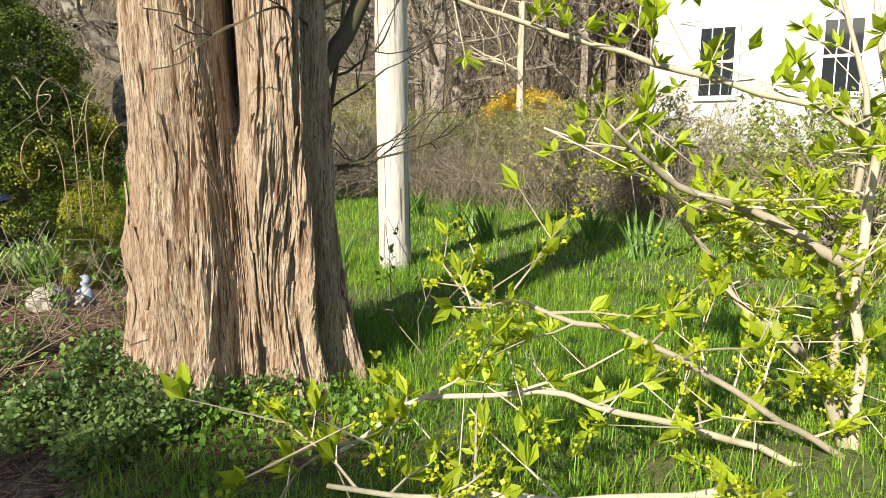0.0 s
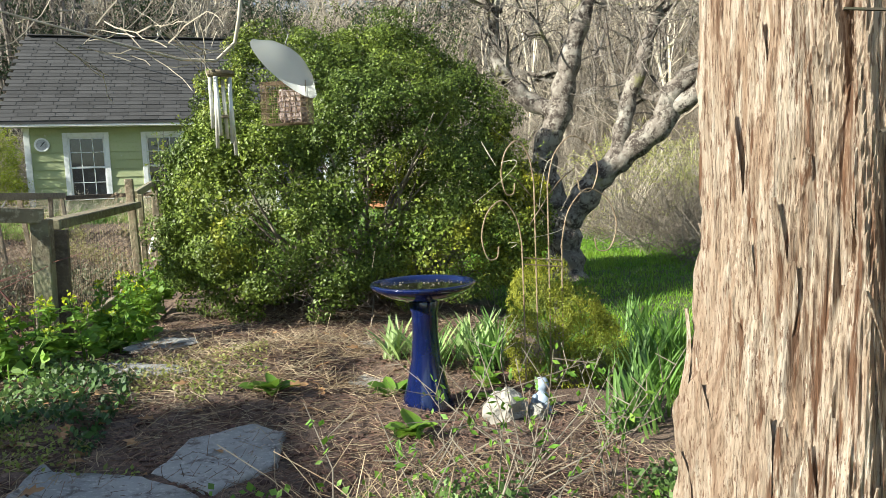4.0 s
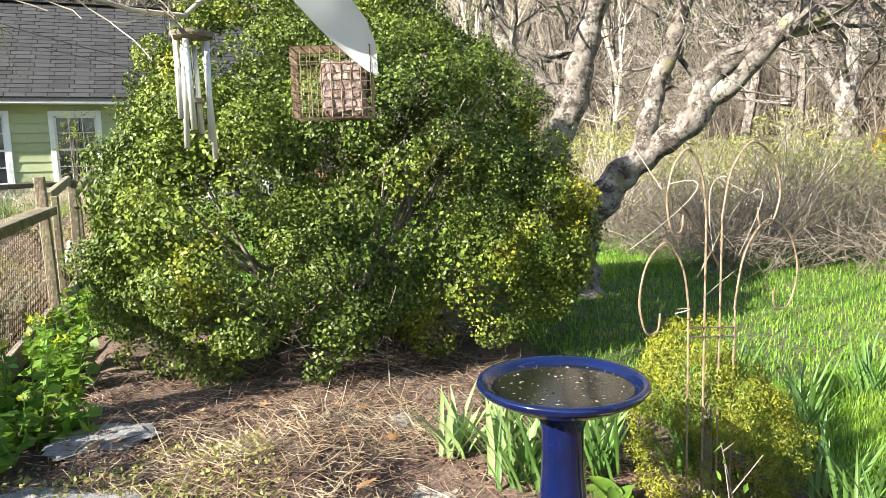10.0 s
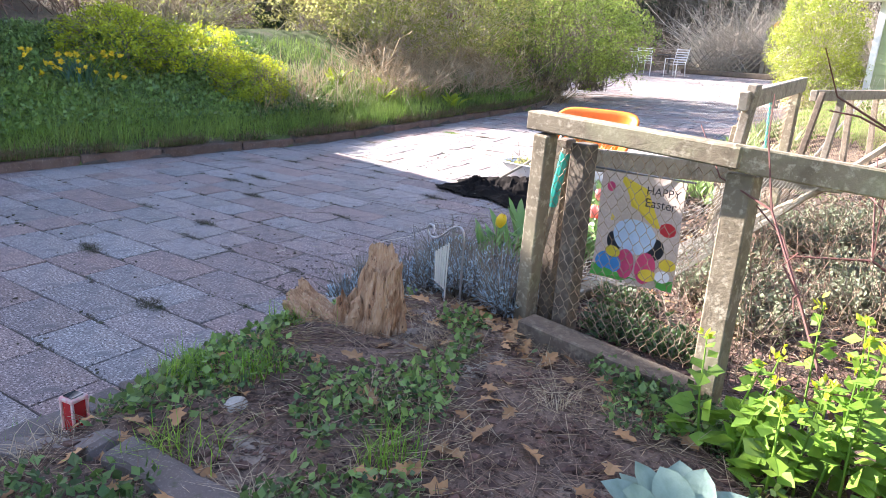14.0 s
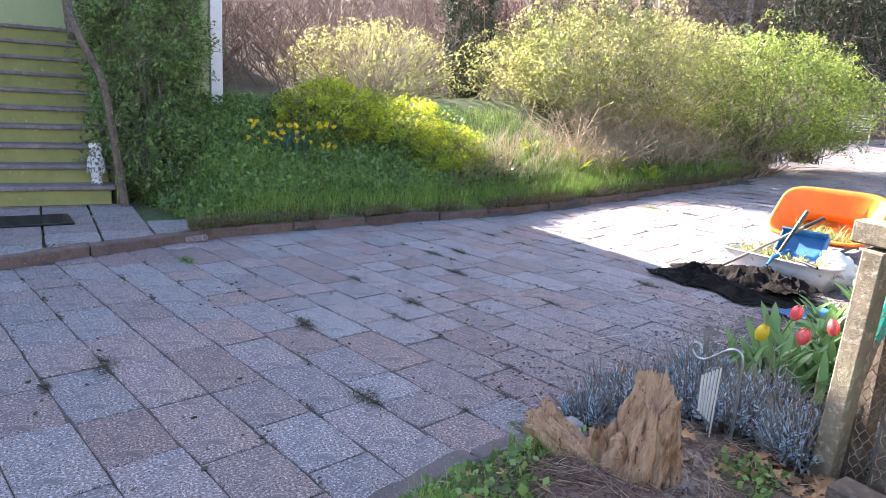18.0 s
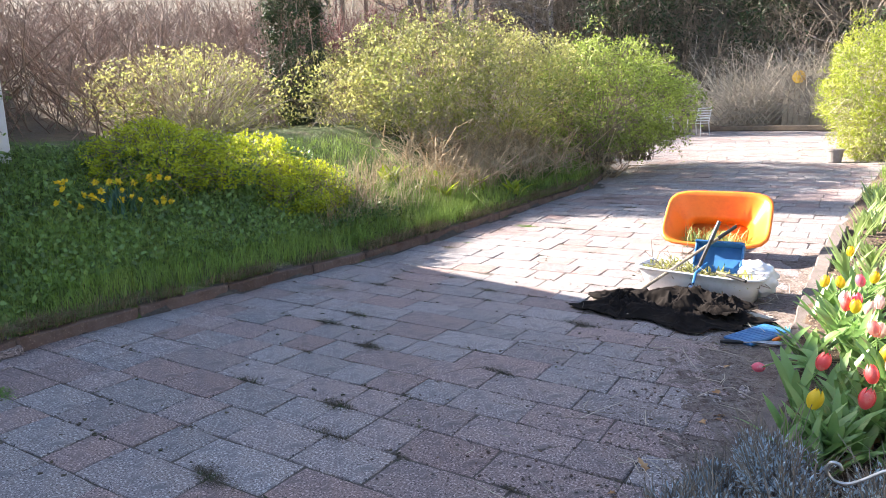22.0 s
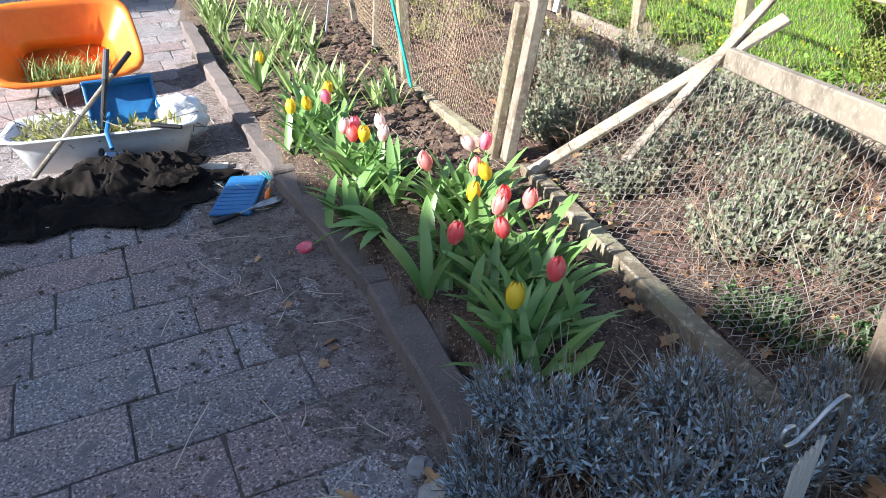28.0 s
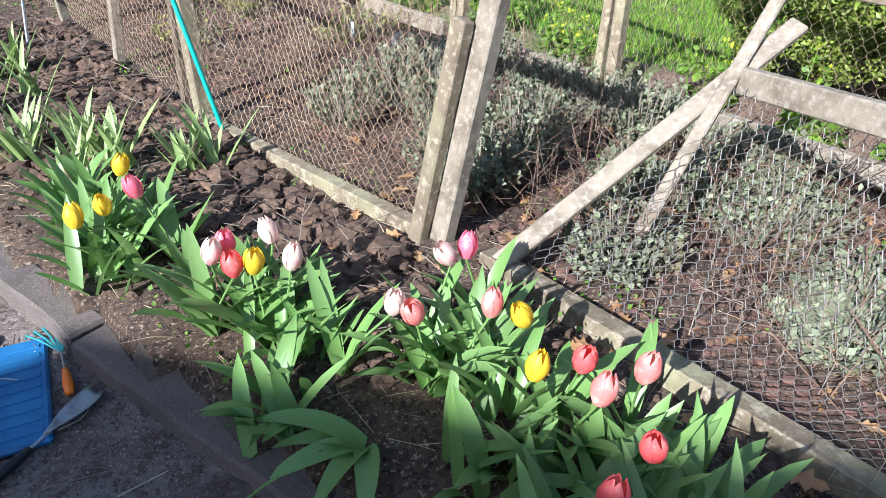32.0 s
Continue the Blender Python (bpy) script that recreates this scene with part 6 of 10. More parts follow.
leafy("bank_shrub", "pale budding shrub far back on the bank", "bush", (-12.2, 5.0, gz(-12.2, 5) - 0.2), [((0, 0, 0.7), (1.8, 1.5, 0.95)), ((-1.5, 0.5, 0.7), (1.4, 1.2, 0.9))], 10000, 0.06, M_LEAF_OLIVE, 130, stems=M_TWIG_PALE, twigs=600, clump=0.2, each=26)
leafy("columnar_conifer", "dark columnar evergreen tree behind the bank", "tree", (-12.06, 7.22, gz(-12.06, 7.22)), [((0, 0, 2.2), (0.45, 0.45, 2.6)), ((0, 0, 4.6), (0.42, 0.42, 2.6))], 34000, 0.07, M_CONIFER, 140, 0.35, twigs=20, clump=0.13, each=60)
leafy("forsythia_bush", "bright green-yellow shrub against the shed corner", "bush", (-3.4, 15.7, gz(-3.4, 15.7)), [((0, 0, 1.2), (0.75, 0.7, 1.3)), ((0.3, -0.2, 0.6), (0.6, 0.6, 0.7)), ((-0.4, 0.6, 1.5), (0.7, 0.7, 1.2))], 28000, 0.05, M_LEAF_BUSH, 150, stems=M_TWIG_PALE, twigs=200, clump=0.15, each=40)
leafy("forsythia_bush", "forsythia in full yellow flower beyond the lawn", "bush", (20.6, 9.4, gz(20.6, 9.4)), [((0, 0, 0.7), (1.3, 0.9, 0.65)), ((-0.9, 0.3, 0.5), (0.8, 0.7, 0.5))], 14000, 0.07, M_PETAL_YELLOW, 160, 0.6, twigs=60)
leafy("hedge_shrub", "half-leafed green shrub beyond the lawn", "bush", (10.4, 0.3, gz(10.4, 0.3)), [((0, 0, 0.5), (1.2, 1.5, 0.8)), ((0.6, 1.8, 0.5), (1.1, 1.2, 0.7))], 17000, 0.045, M_LEAF_OLIVE, 170, twigs=260, clump=0.12, each=30)
leafy("hedge_shrub", "green budding shrub beyond the lawn", "bush", (8.6, -2.8, gz(8.6, -2.8)), [((0, 0, 0.45), (1.0, 1.0, 0.75)), ((0.5, -1.5, 0.6), (1.0, 1.0, 0.9))], 13000, 0.045, M_LEAF_HEDGE, 175, twigs=260, clump=0.12, each=30)
for k, (x, y, m) in enumerate(((12.2, 3.2, M_LEAF_OLIVE), (12.8, 6.2, M_LEAF_HEDGE), (13.6, 9.5, M_LEAF_OLIVE), (11.2, -3.0, M_LEAF_OLIVE), (15.5, 12.5, M_LEAF_HEDGE))):
    leafy("hedge_shrub", "half-leafed olive shrub at the edge of the lawn", "bush", (x, y, gz(x, y)), [((0, 0, 0.45), (1.3, 1.4, 0.75)), ((0.5, 1.3, 0.4), (1.0, 1.1, 0.6))], 9000, 0.055, m, 400 + 3 * k, twigs=140)
for k, (x, y) in enumerate(((8.7, 6.9), (10.3, 5.2), (11.0, 8.4))):
    leafy("hedge_shrub", "sunlit olive shrub just coming into leaf behind the apple tree", "bush", (x, y, gz(x, y)), [((0, 0, 0.7), (1.0, 0.9, 0.9)), ((0.6, 0.7, 0.6), (0.9, 0.8, 0.75))], 8000, 0.045, M_LEAF_OLIVE, 460 + 3 * k, stems=M_TWIG_PALE, twigs=240, clump=0.13, each=26)
for k, (x, y, h) in enumerate(((-13.5, 33, 7), (-8, 35, 9), (-2, 34, 8), (4, 36, 9), (9, 33, 7), (26, 24, 8), (-16, 28, 9), (33, 14, 8), (-11, 31, 7), (-6, 31, 8), (14, 38, 9), (-20, 33, 9))):
    leafy("evergreen_tree", "dark evergreen tree in the woods", "tree", (x, y, gz(x, y)), [((0, 0, h * 0.35), (1.9, 1.9, h * 0.36)), ((0.3, 0.4, h * 0.65), (1.4, 1.4, h * 0.35))], 5200, 0.22, M_CONIFER, 200 + 3 * k, 0.35, 0.45, twigs=40)

# ---- things on the drive ----
def wheelbarrow():
    root = thing("wheelbarrow", "orange plastic wheelbarrow tray tipped forward with weeds inside", "wheelbarrow", (-2.86, 6.1, 0.14), 14)
    tilt = pose(0, 0, 0.16, 38)
    bm = bmesh.new()
    rings = []
    prof = [(0.30, 0.16, 0.0), (0.36, 0.22, 0.06), (0.47, 0.34, 0.24), (0.50, 0.37, 0.27), (0.525, 0.395, 0.272), (0.53, 0.40, 0.25), (0.49, 0.36, 0.22), (0.37, 0.23, 0.03), (0.30, 0.16, -0.02)]
    n = 40
    for w, d, z in prof:
        ring = []
        for i in range(n):
            a = 2 * math.pi * i / n
            c, s_ = math.cos(a), math.sin(a)
            k = (abs(c) ** 5 + abs(s_) ** 5) ** -0.2
            ring.append(bm.verts.new((w * c * k, d * s_ * k, z)))
        rings.append(ring)
    for a, b in zip(rings, rings[1:]):
        for i in range(n):
            bm.faces.new((a[i], a[(i + 1) % n], b[(i + 1) % n], b[i]))
    bm.faces.new(rings[0])
    bm.faces.new(rings[-1][::-1])
    tray = part("tray", bm, M_ORANGE, root, smooth=True)
    tray.matrix_basis = tilt
    s = Soup()
    for x in (-0.22, 0.22):
        s.tube([(x, 0.75, 0.1), (x, 0.3, 0.02), (x * 0.6, -0.35, -0.05), (x * 0.25, -0.55, -0.08)], [0.017] * 4, 8)
        s.tube([(x, 0.35, 0.05), (x * 1.1, 0.32, -0.17)], [0.015] * 2, 8)
    s.make("frame", M_IRON, root)
    bm = lathe([(0.05, -0.035), (0.13, -0.04), (0.16, -0.02), (0.16, 0.02), (0.13, 0.04), (0.05, 0.035)], 24)
    part("wheel", bm, M_BLACK, root).matrix_basis = pose(0, 0.62, -0.02, 0, 90)
    v = Soup()
    n = 240
    p = np.stack([RNG.uniform(-0.3, 0.3, n), RNG.uniform(-0.32, -0.05, n), RNG.uniform(0.05, 0.12, n)], 1)
    v.blades(p, RNG.normal(size=(n, 2)) * 0.6, RNG.uniform(0.06, 0.25, n), 0.012)
    tagged(v.make("weed_mass", M_IRIS_LEAF, root, "pulled green weeds"), kind="stuff")


wheelbarrow()


def tub():
    root = thing("garden_tub", "white plastic tub full of weeds, tools and leaves", "tub", (-2.4, 4.62, 0.02), 3)
    bm = bmesh.new()
    prof = [(0.44, 0.17, 0.0), (0.50, 0.22, 0.16), (0.53, 0.25, 0.225), (0.555, 0.27, 0.23), (0.555, 0.27, 0.245), (0.52, 0.24, 0.24), (0.43, 0.16, 0.02)]
    rings = []
    n = 36
    for w, d, z in prof:
        ring = []
        for i in range(n):
            a = 2 * math.pi * i / n
            c, s_ = math.cos(a), math.sin(a)
            k = (abs(c) ** 6 + abs(s_) ** 6) ** (-1 / 6)
            ring.append(bm.verts.new((w * c * k, d * s_ * k, z)))
        rings.append(ring)
    for a, b in zip(rings, rings[1:]):
        for i in range(n):
            bm.faces.new((a[i], a[(i + 1) % n], b[(i + 1) % n], b[i]))
    bm.faces.new(rings[0][::-1])
    bm.faces.new(rings[-1])
    part("tub_body", bm, M_TUB, root, smooth=True)
    s = Soup()
    n = 700
    p = np.stack([RNG.uniform(-0.46, 0.46, n), RNG.uniform(-0.2, 0.2, n), RNG.uniform(0.14, 0.25, n)], 1)
    s.leaves(p, RNG.normal(size=(n, 3)) + np.array([0, 0, 0.5]), RNG.uniform(0.03, 0.09, n), 0.35)
    tagged(s.make("weed_mass", M_LEAF_OLIVE, root, "wilted green weeds"), kind="stuff")
    t = Soup()
    for k in range(90):
        a = np.array([RNG.uniform(-0.48, 0.45), RNG.uniform(-0.2, 0.2), 0.18])
        t.tube([a, a + RNG.normal(size=3) * 0.08, a + RNG.normal(size=3) * np.array([0.12, 0.1, 0.06]) + np.array([0, 0, 0.1])], [0.004, 0.003, 0.002], 4)
    tagged(t.make("stalk_mass", M_TWIG, root, "dry brown stalks"), kind="stuff")
    return root


tub()


def bag():
    bm = bmesh.new()
    bmesh.ops.create_icosphere(bm, subdivisions=4, radius=1)
    for v in bm.verts:
        v.co = Vector((v.co.x * 0.16, v.co.y * 0.1, v.co.z * 0.14)) * (1 + 0.25 * noise.noise(v.co * 3) + 0.12 * noise.noise(v.co * 8))
    ob = part("plastic_bag", bm, material("white plastic film", (0.72, 0.73, 0.76), 0.35, vary=[(5, (0.55, 0.57, 0.6), 0.5, 0.7)]), None, "", True)
    ob.matrix_basis = pose(-1.95, 4.66, 0.23, 10, 35, 20)
    tagged(ob, "crumpled white plastic bag in the tub", "bag")


bag()


def cloth_heap():
    """Crumpled ground fabric, folded over itself."""
    nx, ny = 170, 120
    u, v = np.meshgrid(np.linspace(-1, 1, nx), np.linspace(-1, 1, ny), indexing="ij")
    r = np.sqrt(u ** 2 + v ** 2)
    wob = 1 + 0.13 * np.sin(5 * np.arctan2(v, u) + 1) + 0.08 * np.sin(9 * np.arctan2(v, u))
    x = u * 0.68 * wob
    y = v * 0.40 * wob
    env = np.clip(1.05 - r, 0, 1) ** 0.5
    fold = np.zeros_like(x)
    for k in range(nx):
        for j in range(ny):
            q = Vector((x[k, j] * 3.2, y[k, j] * 5.5, 0.3))
            w2 = q + Vector(noise.noise_vector(q * 0.8)) * 0.9
            fold[k, j] = 1.5 * (1 - min(1, 2.4 * abs(noise.noise(w2)))) + 0.8 * (1 - min(1, 2.4 * abs(noise.noise(w2 * 2.1 + Vector((4, 0, 0)))))) + 0.35 * (1 - min(1, 2.2 * abs(noise.noise(w2 * 4.5))))
    z = 0.012 + env * (0.03 + 0.055 * fold) + 0.05 * np.exp(-((u - 0.1) ** 2 * 4 + (v - 0.5) ** 2 * 5))
    z = np.where(r > 1.0, 0.012 + 0.012 * fold, z)
    i, j = np.meshgrid(np.arange(nx - 1), np.arange(ny - 1), indexing="ij")
    q = np.stack([i * ny + j, (i + 1) * ny + j, (i + 1) * ny + j + 1, i * ny + j + 1], -1).reshape(-1, 4)
    cen = r[:-1, :-1].ravel()
    q = q[cen < 1.12]
    root = thing("ground_fabric", "crumpled heap of black landscape fabric on the pavers", "fabric", (-2.42, 3.98, 0.0), 6)
    ob = mesh_object("fabric_sheet", np.stack([x, y, z], -1).reshape(-1, 3), q, M_BLACK_CLOTH, root, smooth=True)
    share("fabric_fold", ob.data, pose(0.22, 0.16, 0.03, 0, 6, 160) @ Matrix.Diagonal((0.55, 0.62, 1.05, 1)), root)
    share("fabric_fold", ob.data, pose(-0.3, -0.08, 0.01, 0, -3, 75) @ Matrix.Diagonal((0.42, 0.5, 0.8, 1)), root)
    sol = ob.modifiers.new("thickness", "SOLIDIFY")
    sol.thickness = 0.004


cloth_heap()


def knee_pad():
    root = thing("kneeling_pad", "flat blue foam kneeling pad on the pavers", "pad", (-1.64, 3.8, 0.01), -13)
    bm = boxed((0, 0, 0.012), (0.22, 0.5, 0.024), bevel=0.008)
    part("pad", bm, M_BLUE, root)
    for k in range(9):
        part("rib", boxed((0, -0.2 + 0.05 * k, 0.0255), (0.18, 0.02, 0.004), bevel=0.0015), M_BLUE, root)


knee_pad()


def hand_rake():
    root = thing("hand_rake", "small hand rake with teal tines and orange handle", "rake", (-1.5, 3.68, 0.02), -10)
    part("handle", lathe([(0, 0), (0.013, 0.005), (0.016, 0.05), (0.012, 0.1), (0.009, 0.12), (0, 0.125)], 14), M_ORANGE, root, "orange handle", True).matrix_basis = pose(0, 0, 0.015, -88)
    s = Soup()
    s.tube([(0, 0.12, 0.018), (0, 0.2, 0.03)], [0.005, 0.005], 6)
    s.make("neck", M_STEEL, root)
    for k in range(8):
        s = Soup()
        a = (k - 3.5) * 0.16
        s.tube([(0, 0.2, 0.03), (math.sin(a) * 0.1, 0.2 + math.cos(a) * 0.1, 0.036), (math.sin(a) * 0.17, 0.2 + math.cos(a) * 0.17, 0.028), (math.sin(a) * 0.18, 0.2 + math.cos(a) * 0.18, 0.008)], [0.0035] * 4, 5)
        s.make("tine", material("teal metal", (0.05, 0.30, 0.34), 0.4, 0.3) if k == 0 else bpy.data.materials["teal metal"], root)


hand_rake()


def trowel():
    root = thing("trowel", "garden trowel with black handle and soiled steel blade", "trowel", (-1.78, 3.46, 0.02), -62)
    part("grip", lathe([(0, 0), (0.014, 0.004), (0.017, 0.05), (0.014, 0.12), (0.011, 0.15), (0, 0.155)], 14), M_BLACK, root, "black grip", True).matrix_basis = pose(0, 0, 0.012, -90)
    vs, q = [], []
    for k in range(9):
        t = k / 8
        w = 0.036 * math.sin(math.pi * (0.22 + 0.78 * (1 - t) ** 0.8)) + 0.001
        for s_ in (-1, -0.5, 0, 0.5, 1):
            vs.append((w * s_, 0.2 + 0.2 * t, 0.012 + 0.012 * abs(s_)))
    q = [(5 * k + j, 5 * k + j + 1, 5 * k + j + 6, 5 * k + j + 5) for k in range(8) for j in range(4)]
    ob = mesh_object("blade", vs, q, M_STEEL, root, "soiled steel blade", True)
    ob.modifiers.new("thickness", "SOLIDIFY").thickness = 0.002
    s = Soup()
    s.tube([(0, 0.14, 0.013), (0, 0.22, 0.014)], [0.005, 0.006], 8)
    s.make("shank", M_STEEL, root)


trowel()
ob = part("cardboard", boxed((0, 0, 0.008), (0.2, 0.33, 0.012), bevel=0.003), material("damp card", (0.55, 0.52, 0.45), 0.9, vary=[(9, (0.38, 0.34, 0.27), 0.5, 0.7)]), None)
ob.matrix_basis = pose(-1.82, 4.18, 0.005, 0, 0, -8)
tagged(ob, "flat grey piece of card on the pavers", "card")


def long_tools():
    for nm, lab, a, b, r, m in (("weeding_tool", "long tool with a wooden handle lying across the tub", (-2.75, 4.2, 0.1), (-2.2, 4.75, 0.62), 0.014, M_TIMBER_PALE),
                                ("digging_tool", "black handled tool standing in the tub", (-2.42, 4.4, 0.12), (-2.3, 4.66, 0.66), 0.016, M_BLACK),
                                ("weeding_tool", "short wooden stick across the tub rim", (-2.2, 4.42, 0.29), (-1.95, 4.34, 0.27), 0.012, M_TIMBER)):
        root = thing(nm, lab, "tool")
        s = Soup()
        s.tube([a, b], [r, r], 10)
        s.make("handle", m, root)
        s = Soup()
        a, b = np.array(a), np.array(b)
        d = (b - a) / np.linalg.norm(b - a)
        s.tube([b - d * 0.16, b + d * 0.02], [r * 1.25, r * 1.1], 10)
        s.make("grip", M_BLACK if m is not M_BLACK else M_IRON, root)
    root = thing("dustpan", "blue plastic dustpan lying on the tub", "dustpan", (-2.28, 4.66, 0.33), 6)
    bm = boxed((0, 0, 0), (0.4, 0.26, 0.02), bevel=0.006)
    box(bm, (0, 0.12, 0.05), (0.4, 0.02, 0.1), None, 0.006)
    for x in (-0.19, 0.19):
        box(bm, (x, 0.02, 0.035), (0.02, 0.2, 0.06), None, 0.006)
    part("pan", bm, M_BLUE, root).matrix_basis = pose(0, 0, 0.02, 55, 0, 5)
    s = Soup()
    s.tube([(-0.08, -0.06, -0.02), (-0.1, -0.3, -0.06), (-0.08, -0.42, -0.12)], [0.016, 0.014, 0.012], 8)
    s.make("handle", M_BLUE, root)
    root = thing("scrub_brush", "dark blue short-handled brush against the tub", "brush", (-2.3, 4.28, 0.14), 0)
    part("brush_head", boxed((0, 0, 0), (0.15, 0.04, 0.06), pose(0, 0, 0, 20, 10), 0.01), material("navy plastic", (0.015, 0.04, 0.10), 0.5), root)


long_tools()


# ---- stump corner ----
def stump():
    root = thing("rotten_stump", "jagged rotten tree stump with a leaning log", "stump", (-0.31, 0.47, 0.17))
    root.scale = (1.12, 1.12, 1.1)

    def chunk(name, base, top, r, seed, jag, flat=0.62, taper=0.45):
        n, m = 96, 60
        base, top = np.array(base, float), np.array(top, float)
        ax = (top - base) / np.linalg.norm(top - base)
        side = np.cross(ax, (0.2, -1.0, 0.1))
        side /= np.linalg.norm(side)
        dep = np.cross(ax, side)
        V = []
        for k in range(m):
            t = k / (m - 1)
            for i in range(n):
                a = 2 * math.pi * i / n
                ca, sa = math.cos(a), math.sin(a)
                crack = max(0, 1 - 9 * abs(noise.noise(Vector((ca * 2.6 + seed, sa * 2.6, t * 1.1))))) + 0.6 * max(0, 1 - 9 * abs(noise.noise(Vector((ca * 5.5, sa * 5.5 + seed, t * 3.5)))))
                rr = r * (1.25 - taper * t) * (1 + 0.42 * noise.noise(Vector((ca * 1.1 + seed, sa * 1.1, t * 1.9))) + 0.2 * noise.noise(Vector((ca * 3, sa * 3 + seed, t * 5))) + 0.09 * noise.noise(Vector((ca * 12, sa * 12 + seed, t * 14))) - 0.13 * crack)
                up = jag * t ** 2 * (noise.noise(Vector((ca * 0.8 + seed, sa * 0.8, seed))) * 2.2 + 0.6 * noise.noise(Vector((ca * 3, sa * 3, seed))) + 0.25 * noise.noise(Vector((ca * 9, sa * 9, seed))))
                V.append(base + (top - base) * t + side * rr * ca + dep * rr * flat * sa + ax * up)
        f = [(k * n + i, k * n + (i + 1) % n, (k + 1) * n + (i + 1) % n, (k + 1) * n + i) for k in range(m - 1) for i in range(n)]
        V.append(top - ax * 0.05)
        f += [((m - 1) * n + i, (m - 1) * n + (i + 1) % n, len(V) - 1) for i in range(n)]
        return mesh_object(name, V, f, M_DEADWOOD, root)
    chunk("trunk_shard", (0.03, 0.0, -0.12), (0.045, 0.02, 0.31), 0.12, 2.3, 0.06, 0.6, 0.66)
    chunk("trunk_spur", (-0.05, -0.03, -0.02), (-0.10, -0.05, 0.21), 0.068, 3.4, 0.04, 0.7, 0.6)
    chunk("root_piece", (0.06, -0.05, 0.04), (0.17, -0.2, -0.07), 0.06, 4.1, 0.03)
    chunk("trunk_base", (-0.05, -0.04, -0.1), (0.06, -0.03, 0.1), 0.125, 5.2, 0.05, 0.65)
    chunk("leaning_log", (-0.03, -0.05, -0.04), (-0.32, -0.13, 0.155), 0.075, 7.7, 0.035, 0.85, 0.4)


stump()


def shepherd_hook():
    root = thing("garden_hook", "black metal garden hook with a scrolled end and small steel bars", "hook", (-0.315, 1.03, 0.1), 10)
    s = Soup()
    arc = [(0.0, 0, 0), (0, 0, 0.44), (-0.005, 0, 0.485), (-0.03, 0, 0.503), (-0.065, 0, 0.49), (-0.11, 0, 0.45), (-0.15, 0, 0.42), (-0.19, 0, 0.42), (-0.212, 0, 0.45), (-0.2, 0, 0.48), (-0.175, 0, 0.478), (-0.17, 0, 0.46)]
    p = np.array(arc)
    t = np.linspace(0, len(p) - 1, 90)
    pp = np.stack([np.interp(t, range(len(p)), p[:, k]) for k in range(3)], 1)
    for k in range(8):
        pp[1:-1] = (pp[:-2] + 2 * pp[1:-1] + pp[2:]) / 4
    s.tube(pp, 0.0055, 8)
    s.make("rod", M_STEEL, root, smooth=True)
    for k in range(6):
        s = Soup()
        x, z = -0.142 + 0.0135 * k, 0.362 + 0.0105 * k
        low = 0.21 - 0.006 * k if k < 5 else 0.116
        s.tube([(x, -0.012, z), (x + 0.004 - 0.002 * k, -0.012, low)], [0.0052 if k < 5 else 0.004] * 2, 10)
        s.make("bar", M_ALU, root)


shepherd_hook()


